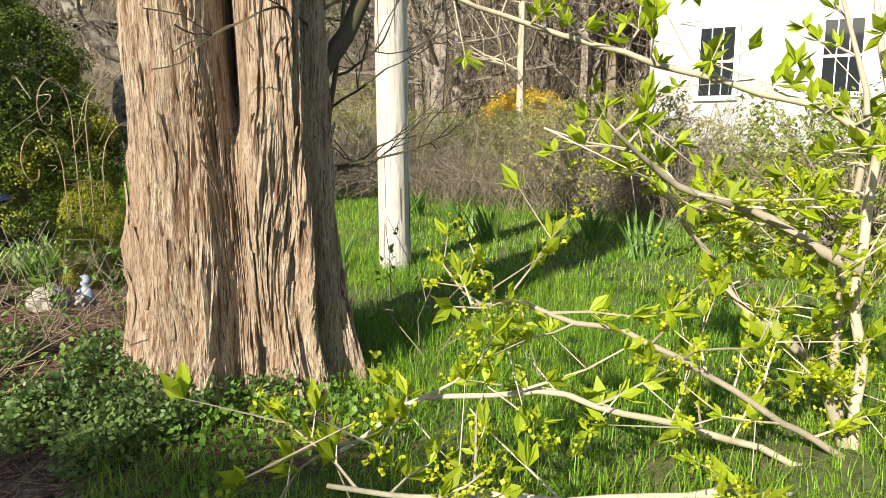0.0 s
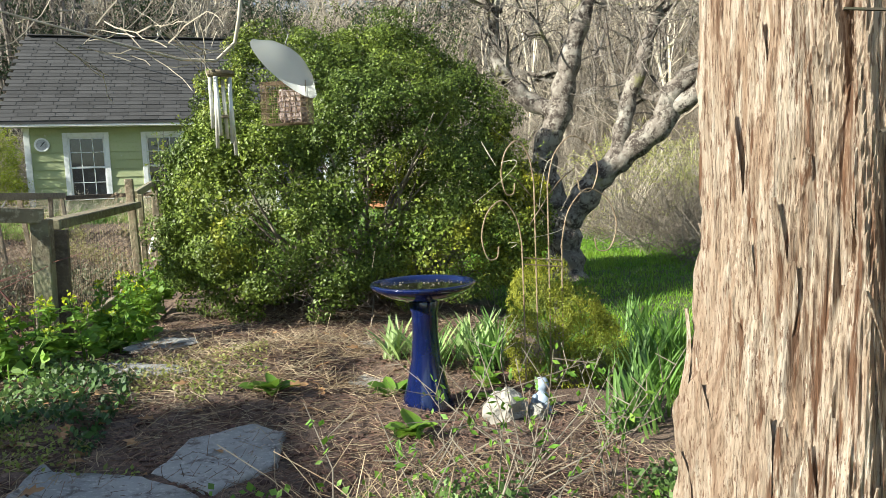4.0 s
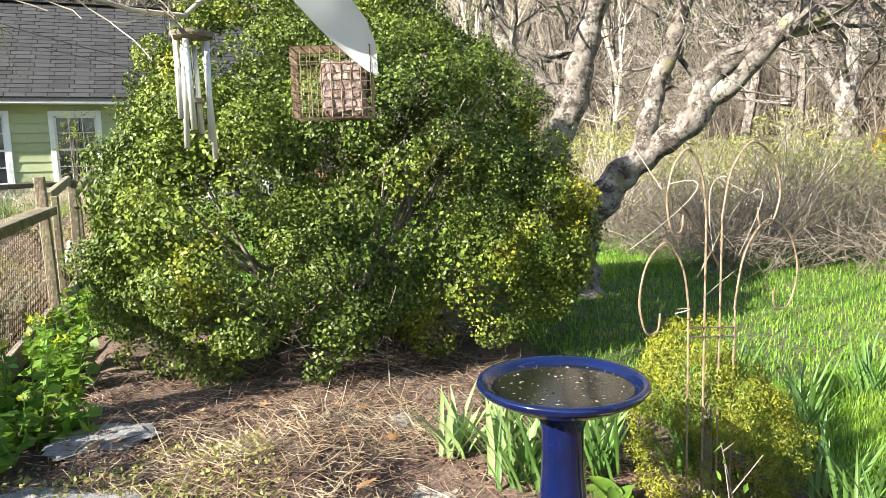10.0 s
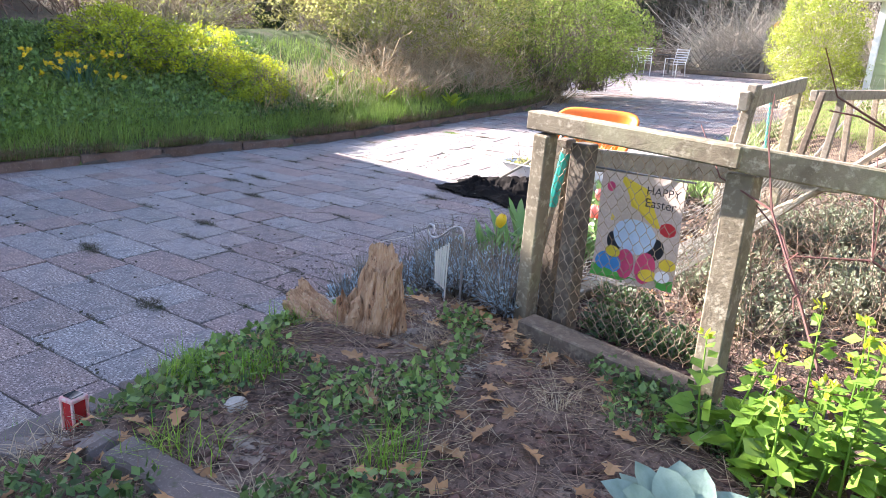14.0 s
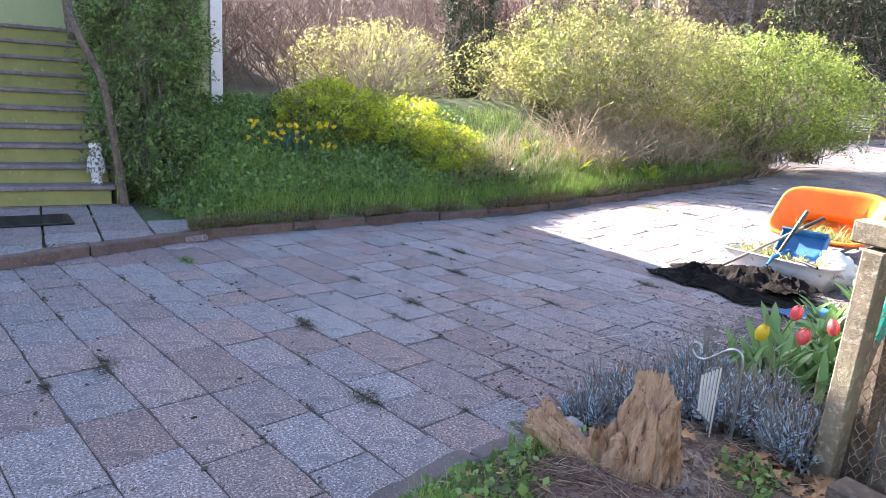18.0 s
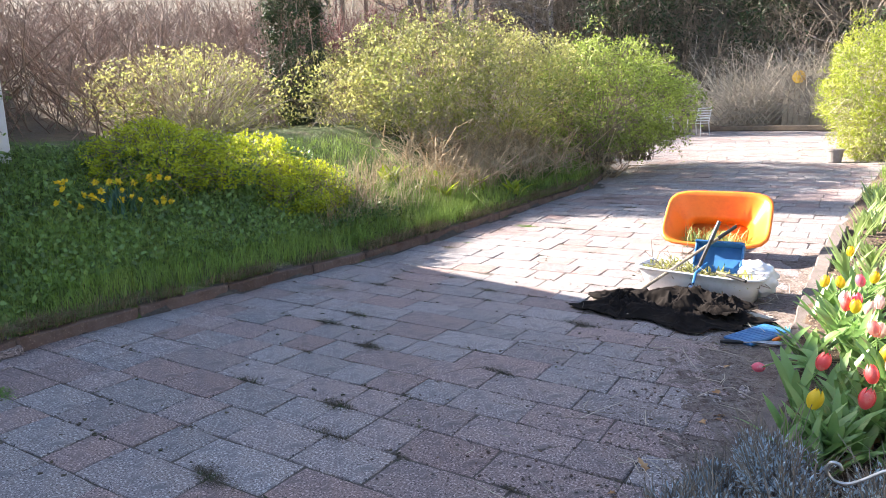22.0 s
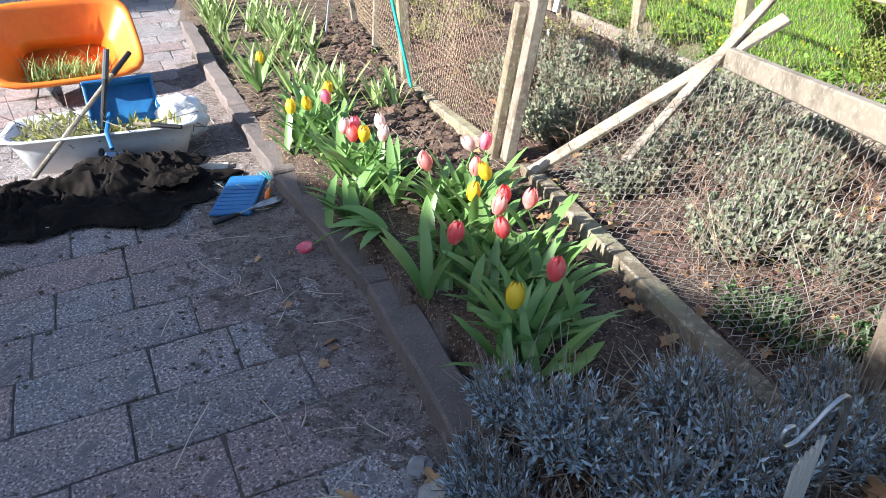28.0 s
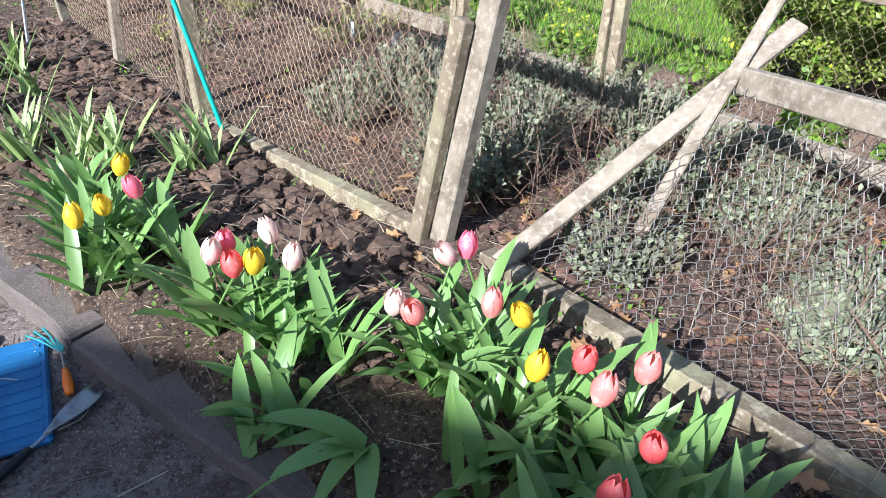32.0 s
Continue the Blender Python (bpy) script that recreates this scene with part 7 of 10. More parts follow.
def garden_flag():
    root = thing("garden_flag", "linen-coloured spring garden flag hanging behind the chicken wire", "flag", (0.24, 1.24, 0.5), 8)
    w, h = 0.35, 0.45

    def bend(x, z):
        return 0.012 * math.sin(x * 22 + z * 6) + 0.008 * math.sin(z * 14)

    def patch(name, fx, fz, y, mat, n=14):
        vs = [(fx(i, n), y, fz(i, n)) for i in range(n)]
        vs = [(x, bend(x, z) + y0, z) for x, y0, z in vs]
        c = (sum(v[0] for v in vs) / n, sum(v[1] for v in vs) / n, sum(v[2] for v in vs) / n)
        vs.append((c[0], bend(c[0], c[2]) + y, c[2]))
        return mesh_object(name, vs, [(i, (i + 1) % n, n) for i in range(n)], mat, root)

    def blob(name, cx, cz, rx, rz, mat, lay, n=16, power=1.0):
        return patch(name, lambda i, n: cx + rx * math.cos(6.2832 * i / n), lambda i, n: cz + rz * math.sin(6.2832 * i / n), -0.004 * lay, mat, n)
    nx, nz = 24, 30
    vs = [(w * i / nx, bend(w * i / nx, h * k / nz), h * k / nz) for i in range(nx + 1) for k in range(nz + 1)]
    q = np.array([(i * (nz + 1) + k, (i + 1) * (nz + 1) + k, (i + 1) * (nz + 1) + k + 1, i * (nz + 1) + k + 1) for i in range(nx) for k in range(nz)])
    mesh_object("cloth", vs, q, material("linen cloth", (0.52, 0.42, 0.36), 0.9, vary=[(90, (0.60, 0.50, 0.44), 0.45, 0.65)], trans=0.3), root, smooth=True)
    C = {k: material("printed " + k, c, 0.85, trans=0.25) for k, c in dict(yellow=(0.72, 0.55, 0.05), blue=(0.05, 0.22, 0.50), pale=(0.48, 0.60, 0.75), red=(0.55, 0.04, 0.05), black=(0.02, 0.02, 0.025), green=(0.08, 0.35, 0.06), pink=(0.60, 0.07, 0.16), white=(0.75, 0.75, 0.78)).items()}
    patch("print_hat", lambda i, n: (0.06, 0.27, 0.20, 0.10)[i], lambda i, n: (0.25, 0.25, 0.40, 0.44)[i], -0.004, C["yellow"], 4)
    blob("print_body", 0.17, 0.2, 0.09, 0.075, C["pale"], 2)
    for x in (0.085, 0.26):
        blob("print_dark", x, 0.16, 0.035, 0.045, C["black"], 1)
    for x in (0.15, 0.235):
        blob("print_boot", x, 0.08, 0.04, 0.065, C["pink"], 3)
    blob("print_egg", 0.075, 0.07, 0.06, 0.045, C["blue"], 4)
    blob("print_flower", 0.3, 0.25, 0.035, 0.03, C["red"], 1, 10)
    for x, z in ((0.09, 0.12), (0.25, 0.055), (0.32, 0.11)):
        blob("print_chick", x, z, 0.035, 0.025, C["yellow"], 5)
    blob("print_daisy", 0.31, 0.06, 0.03, 0.025, C["white"], 6, 9)
    blob("print_bloom", 0.05, 0.39, 0.02, 0.02, C["pink"], 1)
    patch("print_grass", lambda i, n: (0.0, 0.35, 0.35, 0.2, 0.08, 0.0)[i], lambda i, n: (0.0, 0.0, 0.045, 0.02, 0.035, 0.05)[i], -0.0045, C["green"], 6)
    for txt, z, sz in (("HAPPY", 0.385, 0.045), ("Easter", 0.335, 0.05)):
        cu = bpy.data.curves.new("words", "FONT")
        cu.body, cu.size, cu.extrude = txt, sz, 0.0003
        tob = bpy.data.objects.new("words", cu)
        scene.collection.objects.link(tob)
        dg = bpy.context.evaluated_depsgraph_get()
        me = bpy.data.meshes.new_from_object(tob.evaluated_get(dg))
        bpy.data.objects.remove(tob)
        me.materials.clear()
        me.materials.append(C["black"])
        share("words", me, pose(0.2, -0.02, z, 90, 0, 0), root)
    s = Soup()
    s.tube([(-0.06, 0.0, h + 0.005), (w + 0.03, 0.0, h + 0.005)], [0.004] * 2, 6)
    s.make("rod", M_IRON, root)


garden_flag()


def post_light():
    root = thing("path_light", "small red glass solar light on a stake", "light", (-0.42, -0.63, 0.06), 20)
    root.scale = (0.75, 0.75, 0.9)
    part("stake", lathe([(0, -0.05), (0.012, -0.03), (0.014, 0.09), (0, 0.09)], 10), M_TIMBER_PALE, root)
    part("base", boxed((0, 0, 0.10), (0.075, 0.075, 0.016), bevel=0.003), M_PETAL_WHITE, root)
    part("lamp_glass", boxed((0, 0, 0.165), (0.062, 0.062, 0.115)), M_RED_GLASS, root, "red glass panes")
    for x in (-1, 1):
        for y in (-1, 1):
            part("corner_bar", boxed((x * 0.034, y * 0.034, 0.165), (0.01, 0.01, 0.115)), M_PETAL_WHITE, root)
    part("cap", boxed((0, 0, 0.232), (0.082, 0.082, 0.016), bevel=0.004), M_PETAL_WHITE, root)
    part("solar_cell", boxed((0, 0, 0.242), (0.055, 0.055, 0.004)), M_GLASS, root, "dark solar cell")


post_light()


# ---- stairs of the house ----
def stairs():
    root = thing("stairs", "worn wooden stairs with dark treads and peeling yellow-green risers", "stairs")
    for k in range(10):
        x, z = -7.45 - 0.29 * k, 0.06 + 0.205 * k
        part("riser", boxed((x - 0.01, -2.125, z + 0.09), (0.025, 3.25, 0.18)), M_STAIR, root)
        part("tread", boxed((x - 0.13, -2.125, z + 0.19), (0.34, 3.35, 0.05), bevel=0.01), M_TREAD, root)
    part("side_board", beamed((-7.45, -0.42, 0.05), (-10.3, -0.42, 2.1), 0.05, 0.34), M_STAIR, root)
    s = Soup()
    s.tube([(-7.3, -0.37, 0.02), (-7.33, -0.43, 0.6), (-7.34, -0.49, 1.15), (-7.35, -0.56, 1.5), (-7.42, -0.72, 1.85), (-7.7, -0.84, 2.25)], [0.05, 0.046, 0.044, 0.042, 0.04, 0.035], 7)
    tagged(s.make("rail_post", M_TIMBER_DARK, root), "cracked grey crooked rail post")
    part("hand_rail", beamed((-7.5, -0.8, 1.9), (-9.6, -0.85, 3.5), 0.09, 0.1), M_TIMBER_DARK, root)
    mat = thing("doormat", "black rubber doormat before the stairs", "doormat", (-6.5, -1.5, 0.06), 4)
    part("mat", boxed((0, 0, 0.008), (0.55, 1.1, 0.016), bevel=0.005), M_BLACK, mat)
    for k in range(9):
        part("rib", boxed((-0.22 + 0.055 * k, 0, 0.018), (0.02, 1.0, 0.008)), M_BLACK, mat)
    # owl figure
    bm = lathe([(0, 0), (0.06, 0), (0.065, 0.03), (0.05, 0.06), (0.062, 0.12), (0.085, 0.22), (0.082, 0.3), (0.06, 0.35), (0.055, 0.37), (0.075, 0.41), (0.07, 0.46), (0.05, 0.48), (0, 0.47)], 24)
    for v in bm.verts:
        v.co.x *= 0.8
        v.co += Vector(noise.noise_vector(v.co * 28)) * 0.012
    for s_ in (-1, 1):
        box(bm, (0, s_ * 0.082, 0.22), (0.06, 0.025, 0.18), pose(0, 0, 0, s_ * 6), 0.01)
    ob = part("owl_statue", bm, material("speckled white plaster", (0.62, 0.60, 0.56), 0.8, vary=[(34, (0.12, 0.105, 0.09), 0.48, 0.56)], bump=0.6, bump_scale=40), None)
    ob.matrix_basis = pose(-7.6, -0.63, 0.267, 0, 0, -20)
    tagged(ob, "small speckled white owl statue on the bottom step", "statue")


stairs()
leafy("climbing_vine", "green vine smothering the stair rail", "vine", (-7.95, -0.15, 0.1), [((0, 0.1, 0.9), (0.6, 0.5, 1.0)), ((-0.3, 0.15, 1.9), (0.75, 0.6, 0.95)), ((0.1, 0.35, 0.45), (0.55, 0.5, 0.5)), ((-0.8, 0.1, 2.6), (0.8, 0.6, 0.7))], 26000, 0.06, M_LEAF_COVER, 300, 0.45, twigs=90, clump=0.12, each=40)


# ---- far end of the drive ----
def far_end():
    z0 = 1.0
    root = thing("plank_gate", "weathered grey plank gate with a small window", "gate", (-7.2, 25.3, z0))
    for k in range(11):
        h = 1.75 + RNG.uniform(-0.1, 0.12)
        part("plank", boxed((-0.95 + 0.18 * k, 0, h / 2), (0.165, 0.03, h), pose(0, 0, 0, 0, RNG.uniform(-1.5, 1.5)), 0.004), M_TIMBER_PALE, root)
    part("window_frame", boxed((0.6, -0.03, 1.7), (0.5, 0.06, 0.7), bevel=0.01), M_TIMBER, root)
    part("window_pane", boxed((0.6, -0.065, 1.7), (0.36, 0.01, 0.55)), M_GLASS, root)
    d = thing("wall_plate", "round yellow ornament on the plank gate", "ornament", (-7.75, 25.22, z0 + 1.75))
    part("disc", lathe([(0, 0), (0.2, 0.01), (0.22, 0.03), (0, 0.05)], 24), material("ochre paint", (0.62, 0.38, 0.05), 0.6, vary=[(8, (0.4, 0.22, 0.05), 0.5, 0.6)]), d).matrix_basis = pose(0, 0, 0, 90)
    root = thing("lattice_fence", "broken white-grey lattice fence leaning at the drive's end", "lattice", (-9.3, 24.3, z0 + 0.1), 12)
    for s_ in (-1, 1):
        for k in range(11):
            part("lath", beamed((-1.0 + 0.2 * k, 0.012 * s_, 0), (-1.0 + 0.2 * k + 0.62 * s_, 0.012 * s_, 0.72), 0.035, 0.01, (0, 1, 0), 0), M_TIMBER_PALE, root)
    root = thing("border_log", "long dark timber edging across the drive's end", "timber", (-7.4, 24.2, z0 - 0.05), 4)
    part("timber", boxed((0, 0, 0.06), (6.4, 0.16, 0.18), bevel=0.02), M_TIMBER_DARK, root)
    pot = thing("plant_pot", "grey plastic plant pot at the drive edge", "pot", (-3.95, 15.0, 0.48))
    part("pot", lathe([(0, 0), (0.12, 0), (0.16, 0.26), (0.175, 0.26), (0.175, 0.3), (0.15, 0.3), (0.13, 0.05), (0, 0.05)], 24), M_CONCRETE, pot)
    # chairs
    ch = thing("patio_chair", "white metal patio chair with slatted back", "chair", (-10.9, 21.6, float(drive_z(21.6)) - 0.01), 30, "patio chairs")
    for x in (-0.25, 0.25):
        s = Soup()
        s.tube([(x, -0.25, 0), (x, -0.25, 0.62), (x, 0.2, 0.64)], [0.014] * 3, 6)
        s.make("front_leg", M_WHITE, ch)
        s = Soup()
        s.tube([(x, 0.3, 0), (x, 0.22, 0.45), (x, 0.36, 1.0)], [0.014] * 3, 6)
        s.make("back_post", M_WHITE, ch)
    for k in range(6):
        part("back_slat", boxed((0, 0.25 + 0.022 * k, 0.52 + 0.085 * k), (0.5, 0.012, 0.03)), M_WHITE, ch)
    for k in range(6):
        part("seat_slat", boxed((0, -0.22 + 0.085 * k, 0.44), (0.5, 0.06, 0.014)), M_WHITE, ch)
    copy_thing(ch, pose(-9.9, 22.0, float(drive_z(22.0)) - 0.01, 0, 0, -10))
    copy_thing(ch, pose(-11.8, 22.6, float(drive_z(22.6)) - 0.01, 0, 0, 60))
    tb = thing("patio_table", "low dark patio table between the chairs", "table", (-10.6, 22.9, float(drive_z(22.9)) - 0.01))
    part("tabletop", lathe([(0, 0.7), (0.5, 0.7), (0.5, 0.73), (0, 0.73)], 28), M_IRON, tb)
    part("pedestal", lathe([(0.3, 0), (0.3, 0.02), (0.04, 0.05), (0.04, 0.7)], 20), M_IRON, tb)


far_end()


# ---- white house beyond the lawn ----
def white_house():
    root = thing("white_house", "white clapboard house with dark sash windows beyond the lawn", "house", (19.2, 1.2, 0), -72)
    part("wall", boxed((2.5, 3.2, 3.0), (11.0, 6.3, 6.6)), M_CLAP, root)
    for k in range(40):
        part("clapboard", boxed((2.5, 0.035, 0.3 + 0.14 * k), (10.9, 0.02, 0.15), pose(0, 0, 0, 11)), M_CLAP, root)
    for x in (1.0, -1.5):
        w = new("window")
        w.parent = root
        part("window_frame", boxed((x, -0.01, 2.55), (0.95, 0.08, 1.75), bevel=0.01), M_WHITE, w)
        part("pane", boxed((x, -0.055, 2.55), (0.72, 0.02, 1.5)), M_GLASS, w)
        part("meeting_rail", boxed((x, -0.068, 2.55), (0.72, 0.02, 0.06)), M_WHITE, w)
        for dx in (-0.12, 0.12):
            part("muntin", boxed((x + dx, -0.068, 2.55), (0.025, 0.02, 1.5)), M_WHITE, w)
    mesh_object("roof", [(-3.3, -0.5, 6.2), (8.3, -0.5, 6.2), (8.3, 3.2, 8.6), (-3.3, 3.2, 8.6), (8.3, 6.9, 6.2), (-3.3, 6.9, 6.2)], [(0, 1, 2, 3), (3, 2, 4, 5), (0, 3, 5), (1, 4, 2), (0, 5, 4, 1)], M_SHINGLE, root)


white_house()


# ---- beside the shed and in the far bed ----
def wicker_back(x, y, z, rz, label):
    root = thing("wicker_chair_back", label, "chair", (x, y, z), rz, "wicker chairs by the shed")
    m = material("woven rattan", (0.42, 0.20, 0.09), 0.8, vary=[(20, (0.28, 0.12, 0.05), 0.45, 0.65)]) if "woven rattan" not in bpy.data.materials else bpy.data.materials["woven rattan"]
    for k in range(7):
        part("upright_cane", boxed((-0.24 + 0.08 * k, 0, 0.36), (0.02, 0.02, 0.7 - 0.02 * abs(k - 3)), bevel=0.004), m, root)
    for k in range(8):
        part("cross_cane", boxed((0, -0.012, 0.06 + 0.085 * k), (0.52, 0.02, 0.025), bevel=0.004), m, root)
    part("seat", boxed((0, -0.26, 0.12), (0.5, 0.5, 0.05), bevel=0.01), m, root)


wicker_back(5.85, 14.95, gz(5.85, 14.95) - 0.02, 20, "rust-coloured wicker chair by the shed")
wicker_back(6.04, 14.41, gz(6.04, 14.41) - 0.02, -15, "faded grey-brown wicker chair by the shed")


def wire_obelisk():
    root = thing("wire_obelisk", "tall tapering pale metal plant obelisk", "plant support", (6.83, 15.13, gz(6.83, 15.13)))
    for sx, sy in ((-1, -1), (1, -1), (1, 1), (-1, 1)):
        s = Soup()
        s.tube([(0.28 * sx, 0.28 * sy, 0), (0.06 * sx, 0.06 * sy, 1.9)], [0.009] * 2, 6)
        s.make("leg", M_STEEL, root)
    for k in range(6):
        r, z = 0.25 - 0.036 * k, 0.25 + 0.3 * k
        s = Soup()
        s.tube([(r, r, z), (-r, r, z), (-r, -r, z), (r, -r, z), (r, r, z)], [0.006] * 5, 5)
        s.make("ring", M_STEEL, root)


wire_obelisk()


def dark_lattice():
    root = thing("lattice_screen", "dark wooden lattice screen behind the lawn", "lattice", (9.23, 16.29, gz(9.23, 16.29)), -25)
    for s_ in (-1, 1):
        for k in range(12):
            x = -1.1 + 0.2 * k
            part("lath", beamed((x - 0.45 * s_, 0.012 * s_, 0.1), (x + 0.45 * s_, 0.012 * s_, 1.5), 0.04, 0.012, (0, 1, 0), 0), M_TIMBER_DARK, root)
    for x in (-1.5, 1.5):
        part("post", boxed((x, 0, 0.8), (0.1, 0.1, 1.7), bevel=0.01), M_TIMBER_DARK, root)
    part("top_rail", boxed((0, 0, 1.6), (3.1, 0.08, 0.1), bevel=0.01), M_TIMBER_DARK, root)


dark_lattice()
leafy("lawn_shrub", "lime-green budding shrub with pale stems by the lawn", "bush", (7.28, 12.77, gz(7.28, 12.77)), [((0, 0, 0.8), (1.3, 1.0, 0.95)), ((0.9, 0.5, 0.7), (1.0, 0.9, 0.8))], 12000, 0.05, M_LEAF_BUSH, 520, stems=M_TWIG_PALE, twigs=160)
for x, y, w, rz in ((1.24, 6.17, 0.32, 60), (1.39, 5.23, 0.5, 74), (1.31, 5.70, 0.28, 40)):
    bo = part("board_scrap", boxed((0, 0, 0), (w, 0.025, 0.13), None, 0.004), M_WHITE, None)
    bo.matrix_basis = pose(x, y, gz(x, y) + 0.06, 0, 6, rz)
    tagged(bo, "offcut of white painted board at the bed edge", "board", "white boards in the bed")

# ---- plants of the beds ----
def scatter(n, x0, x1, y0, y1, keep=None):
    p = np.stack([RNG.uniform(x0, x1, n), RNG.uniform(y0, y1, n)], 1)
    if keep is not None:
        p = p[keep(p[:, 0], p[:, 1])]
    return np.concatenate([p, ground_z(p[:, 0], p[:, 1])[:, None]], 1)


def strap_leaf(s, base, d, length, width, up=0.75, curl=0.5, bends=8):
    """A broad folded strap of a leaf that rises and bows over."""
    d = np.array([d[0], d[1], 0.0])
    d /= np.linalg.norm(d) + 1e-9
    side = np.array([-d[1], d[0], 0])
    v = []
    ang = math.atan2(up, 1 - up * 0.6)
    sway, turn = RNG.uniform(-0.35, 0.35), RNG.uniform(-0.5, 0.5)
    p = np.array(base, float)
    for k in range(bends + 1):
        t = k / bends
        w = width * (math.sin(math.pi * min(1, 0.2 + 0.8 * t)) ** 0.6) * 0.5 + 0.002 * (1 - t)
        lift = 0.55 * w * (1 - t) + 0.2 * w
        roll = turn * t * w
        v += [p - side * w + np.array([0, 0, lift + roll]), p, p + side * w + np.array([0, 0, lift - roll])]
        a = ang - curl * t * 2.0
        p = p + (d * math.cos(a) + side * sway * math.cos(a) * t + np.array([0, 0, math.sin(a)])) * length / bends
    q = []
    for k in range(bends):
        for j in range(2):
            q.append((3 * k + j, 3 * k + j + 1, 3 * k + j + 4, 3 * k + j + 3))
    s.add(v, q)


def tulip_bloom(r, h, open_, root, mat, label):
    """Six overlapping cupped petals as one flower head."""
    head = new("bloom")
    head.parent = root
    tagged(head, label)
    for k in range(6):
        a0 = k * math.pi / 3 + (0.2 if k % 2 else 0)
        rr = r * (1.0 if k % 2 else 0.9)
        v, nu, nv = [], 5, 6
        for j in range(nv + 1):
            t = j / nv
            prof = math.sin(math.pi * (0.13 + 0.76 * t)) ** 0.75 * (1 + open_ * t * t)
            half = 0.8 * math.sin(math.pi * min(0.975, 0.14 + 0.84 * t)) ** 0.55
            for i in range(nu):
                a = a0 + half * (i / (nu - 1) - 0.5) * 2
                v.append((rr * prof * math.cos(a), rr * prof * math.sin(a), h * t - 0.1 * h * abs(i / (nu - 1) - 0.5) * t))
        q = [(j * nu + i, j * nu + i + 1, (j + 1) * nu + i + 1, (j + 1) * nu + i) for j in range(nv) for i in range(nu - 1)]
        s = Soup()
        s.add(v, q)
        s.make("petal", mat, head, smooth=True)
    return head


TULIP_MATS = dict(y=M_PETAL_YELLOW, p=M_PETAL_PINK, r=M_PETAL_RED, c=M_PETAL_CORAL, w=M_PETAL_WHITE)
TULIP_NAMES = dict(y="yellow", p="pink", r="red", c="coral pink", w="cream and pink")


def tulip(x, y, colour, height, lean, hx=None, nleaf=5, size=1.0):
    """One tulip plant: stem, bloom and strap leaves."""
    z = float(ground_z(x, y))
    root = thing("tulip", TULIP_NAMES[colour] + " tulip with broad green leaves in the bed", "tulip", (x, y, z), 0, "tulips in the bed")
    hx = hx or (x + lean[0], y + lean[1])
    top = np.array([hx[0] - x, hx[1] - y, height])
    s = Soup()
    s.tube([(0, 0, -0.02), (top[0] * 0.3, top[1] * 0.3, height * 0.5), tuple(top)], [0.0045, 0.004, 0.0035], 6)
    s.make("stem", M_TULIP_LEAF, root)
    b = tulip_bloom(0.027 * size, 0.075 * size, RNG.uniform(-0.15, 0.15), root, TULIP_MATS[colour], TULIP_NAMES[colour] + " bloom")
    b.matrix_basis = Matrix.Translation(top) @ pose(0, 0, 0, RNG.uniform(-24, 24), RNG.uniform(-24, 24), RNG.uniform(0, 360))
    for k in range(nleaf):
        s = Soup()
        a = RNG.uniform(0, 6.28)
        strap_leaf(s, (0.012 * math.cos(a), 0.012 * math.sin(a), 0), (math.cos(a), math.sin(a)), RNG.uniform(0.22, 0.36), RNG.uniform(0.035, 0.06), RNG.uniform(0.82, 1.05), RNG.uniform(0.08, 0.5))
        s.make("leaf", M_TULIP_LEAF, root, smooth=True)


HEADS = [(-1.3, 4.02, "y"), (-1.2, 4.05, "y"), (-1.08, 4.06, "p"), (-1.06, 4.31, "y"), (-1.07, 3.53, "w"), (-1.0, 3.57, "p"), (-0.98, 3.44, "y"), (-0.87, 3.52, "w"), (-0.9, 3.36, "w"), (-1.03, 3.46, "r"),
         (-0.77, 3.04, "w"), (-0.77, 2.94, "c"), (-0.51, 3.09, "w"), (-0.46, 3.08, "p"), (-0.58, 2.85, "c"), (-0.55, 2.75, "y"), (-0.67, 2.61, "y"), (-0.55, 2.56, "r"), (-0.62, 2.45, "c"), (-0.5, 2.42, "c"), (-0.65, 2.28, "r"),
         (-0.86, 2.25, "r"), (-0.61, 1.92, "r"), (-0.78, 1.84, "y"), (-1.42, 5.25, "y")]
for k, (x, y, c) in enumerate(HEADS):
    zt = 0.40 - float(ground_z(x, y))
    bx, by = x + RNG.normal() * 0.05, y + RNG.normal() * 0.05 + 0.02
    tulip(bx, by, c, zt + RNG.uniform(-0.02, 0.02), (0, 0), (x, y), int(RNG.integers(4, 7)), 1.17)


def fallen_tulip():
    root = thing("tulip", "pink tulip fallen over the edging", "tulip", (-1.0, 2.86, 0.16), 0, "tulips in the bed")
    s = Soup()
    s.tube([(0, 0, 0), (-0.12, 0.02, 0.06), (-0.25, 0.06, 0.0), (-0.33, 0.09, -0.06)], [0.0045, 0.004, 0.004, 0.0035], 6)
    s.make("stem", M_TULIP_LEAF, root)
    b = tulip_bloom(0.03, 0.08, 0.0, root, M_PETAL_PINK, "pink bloom")
    b.matrix_basis = pose(-0.32, 0.09, -0.06, 0, -105, -15)
    for a in (2.6, 3.1, 3.6, 2.2, 4.2):
        s = Soup()
        strap_leaf(s, (0, 0, 0), (math.cos(a), math.sin(a)), RNG.uniform(0.24, 0.34), 0.06, 0.5, 0.5)
        s.make("leaf", M_TULIP_LEAF, root, smooth=True)


fallen_tulip()


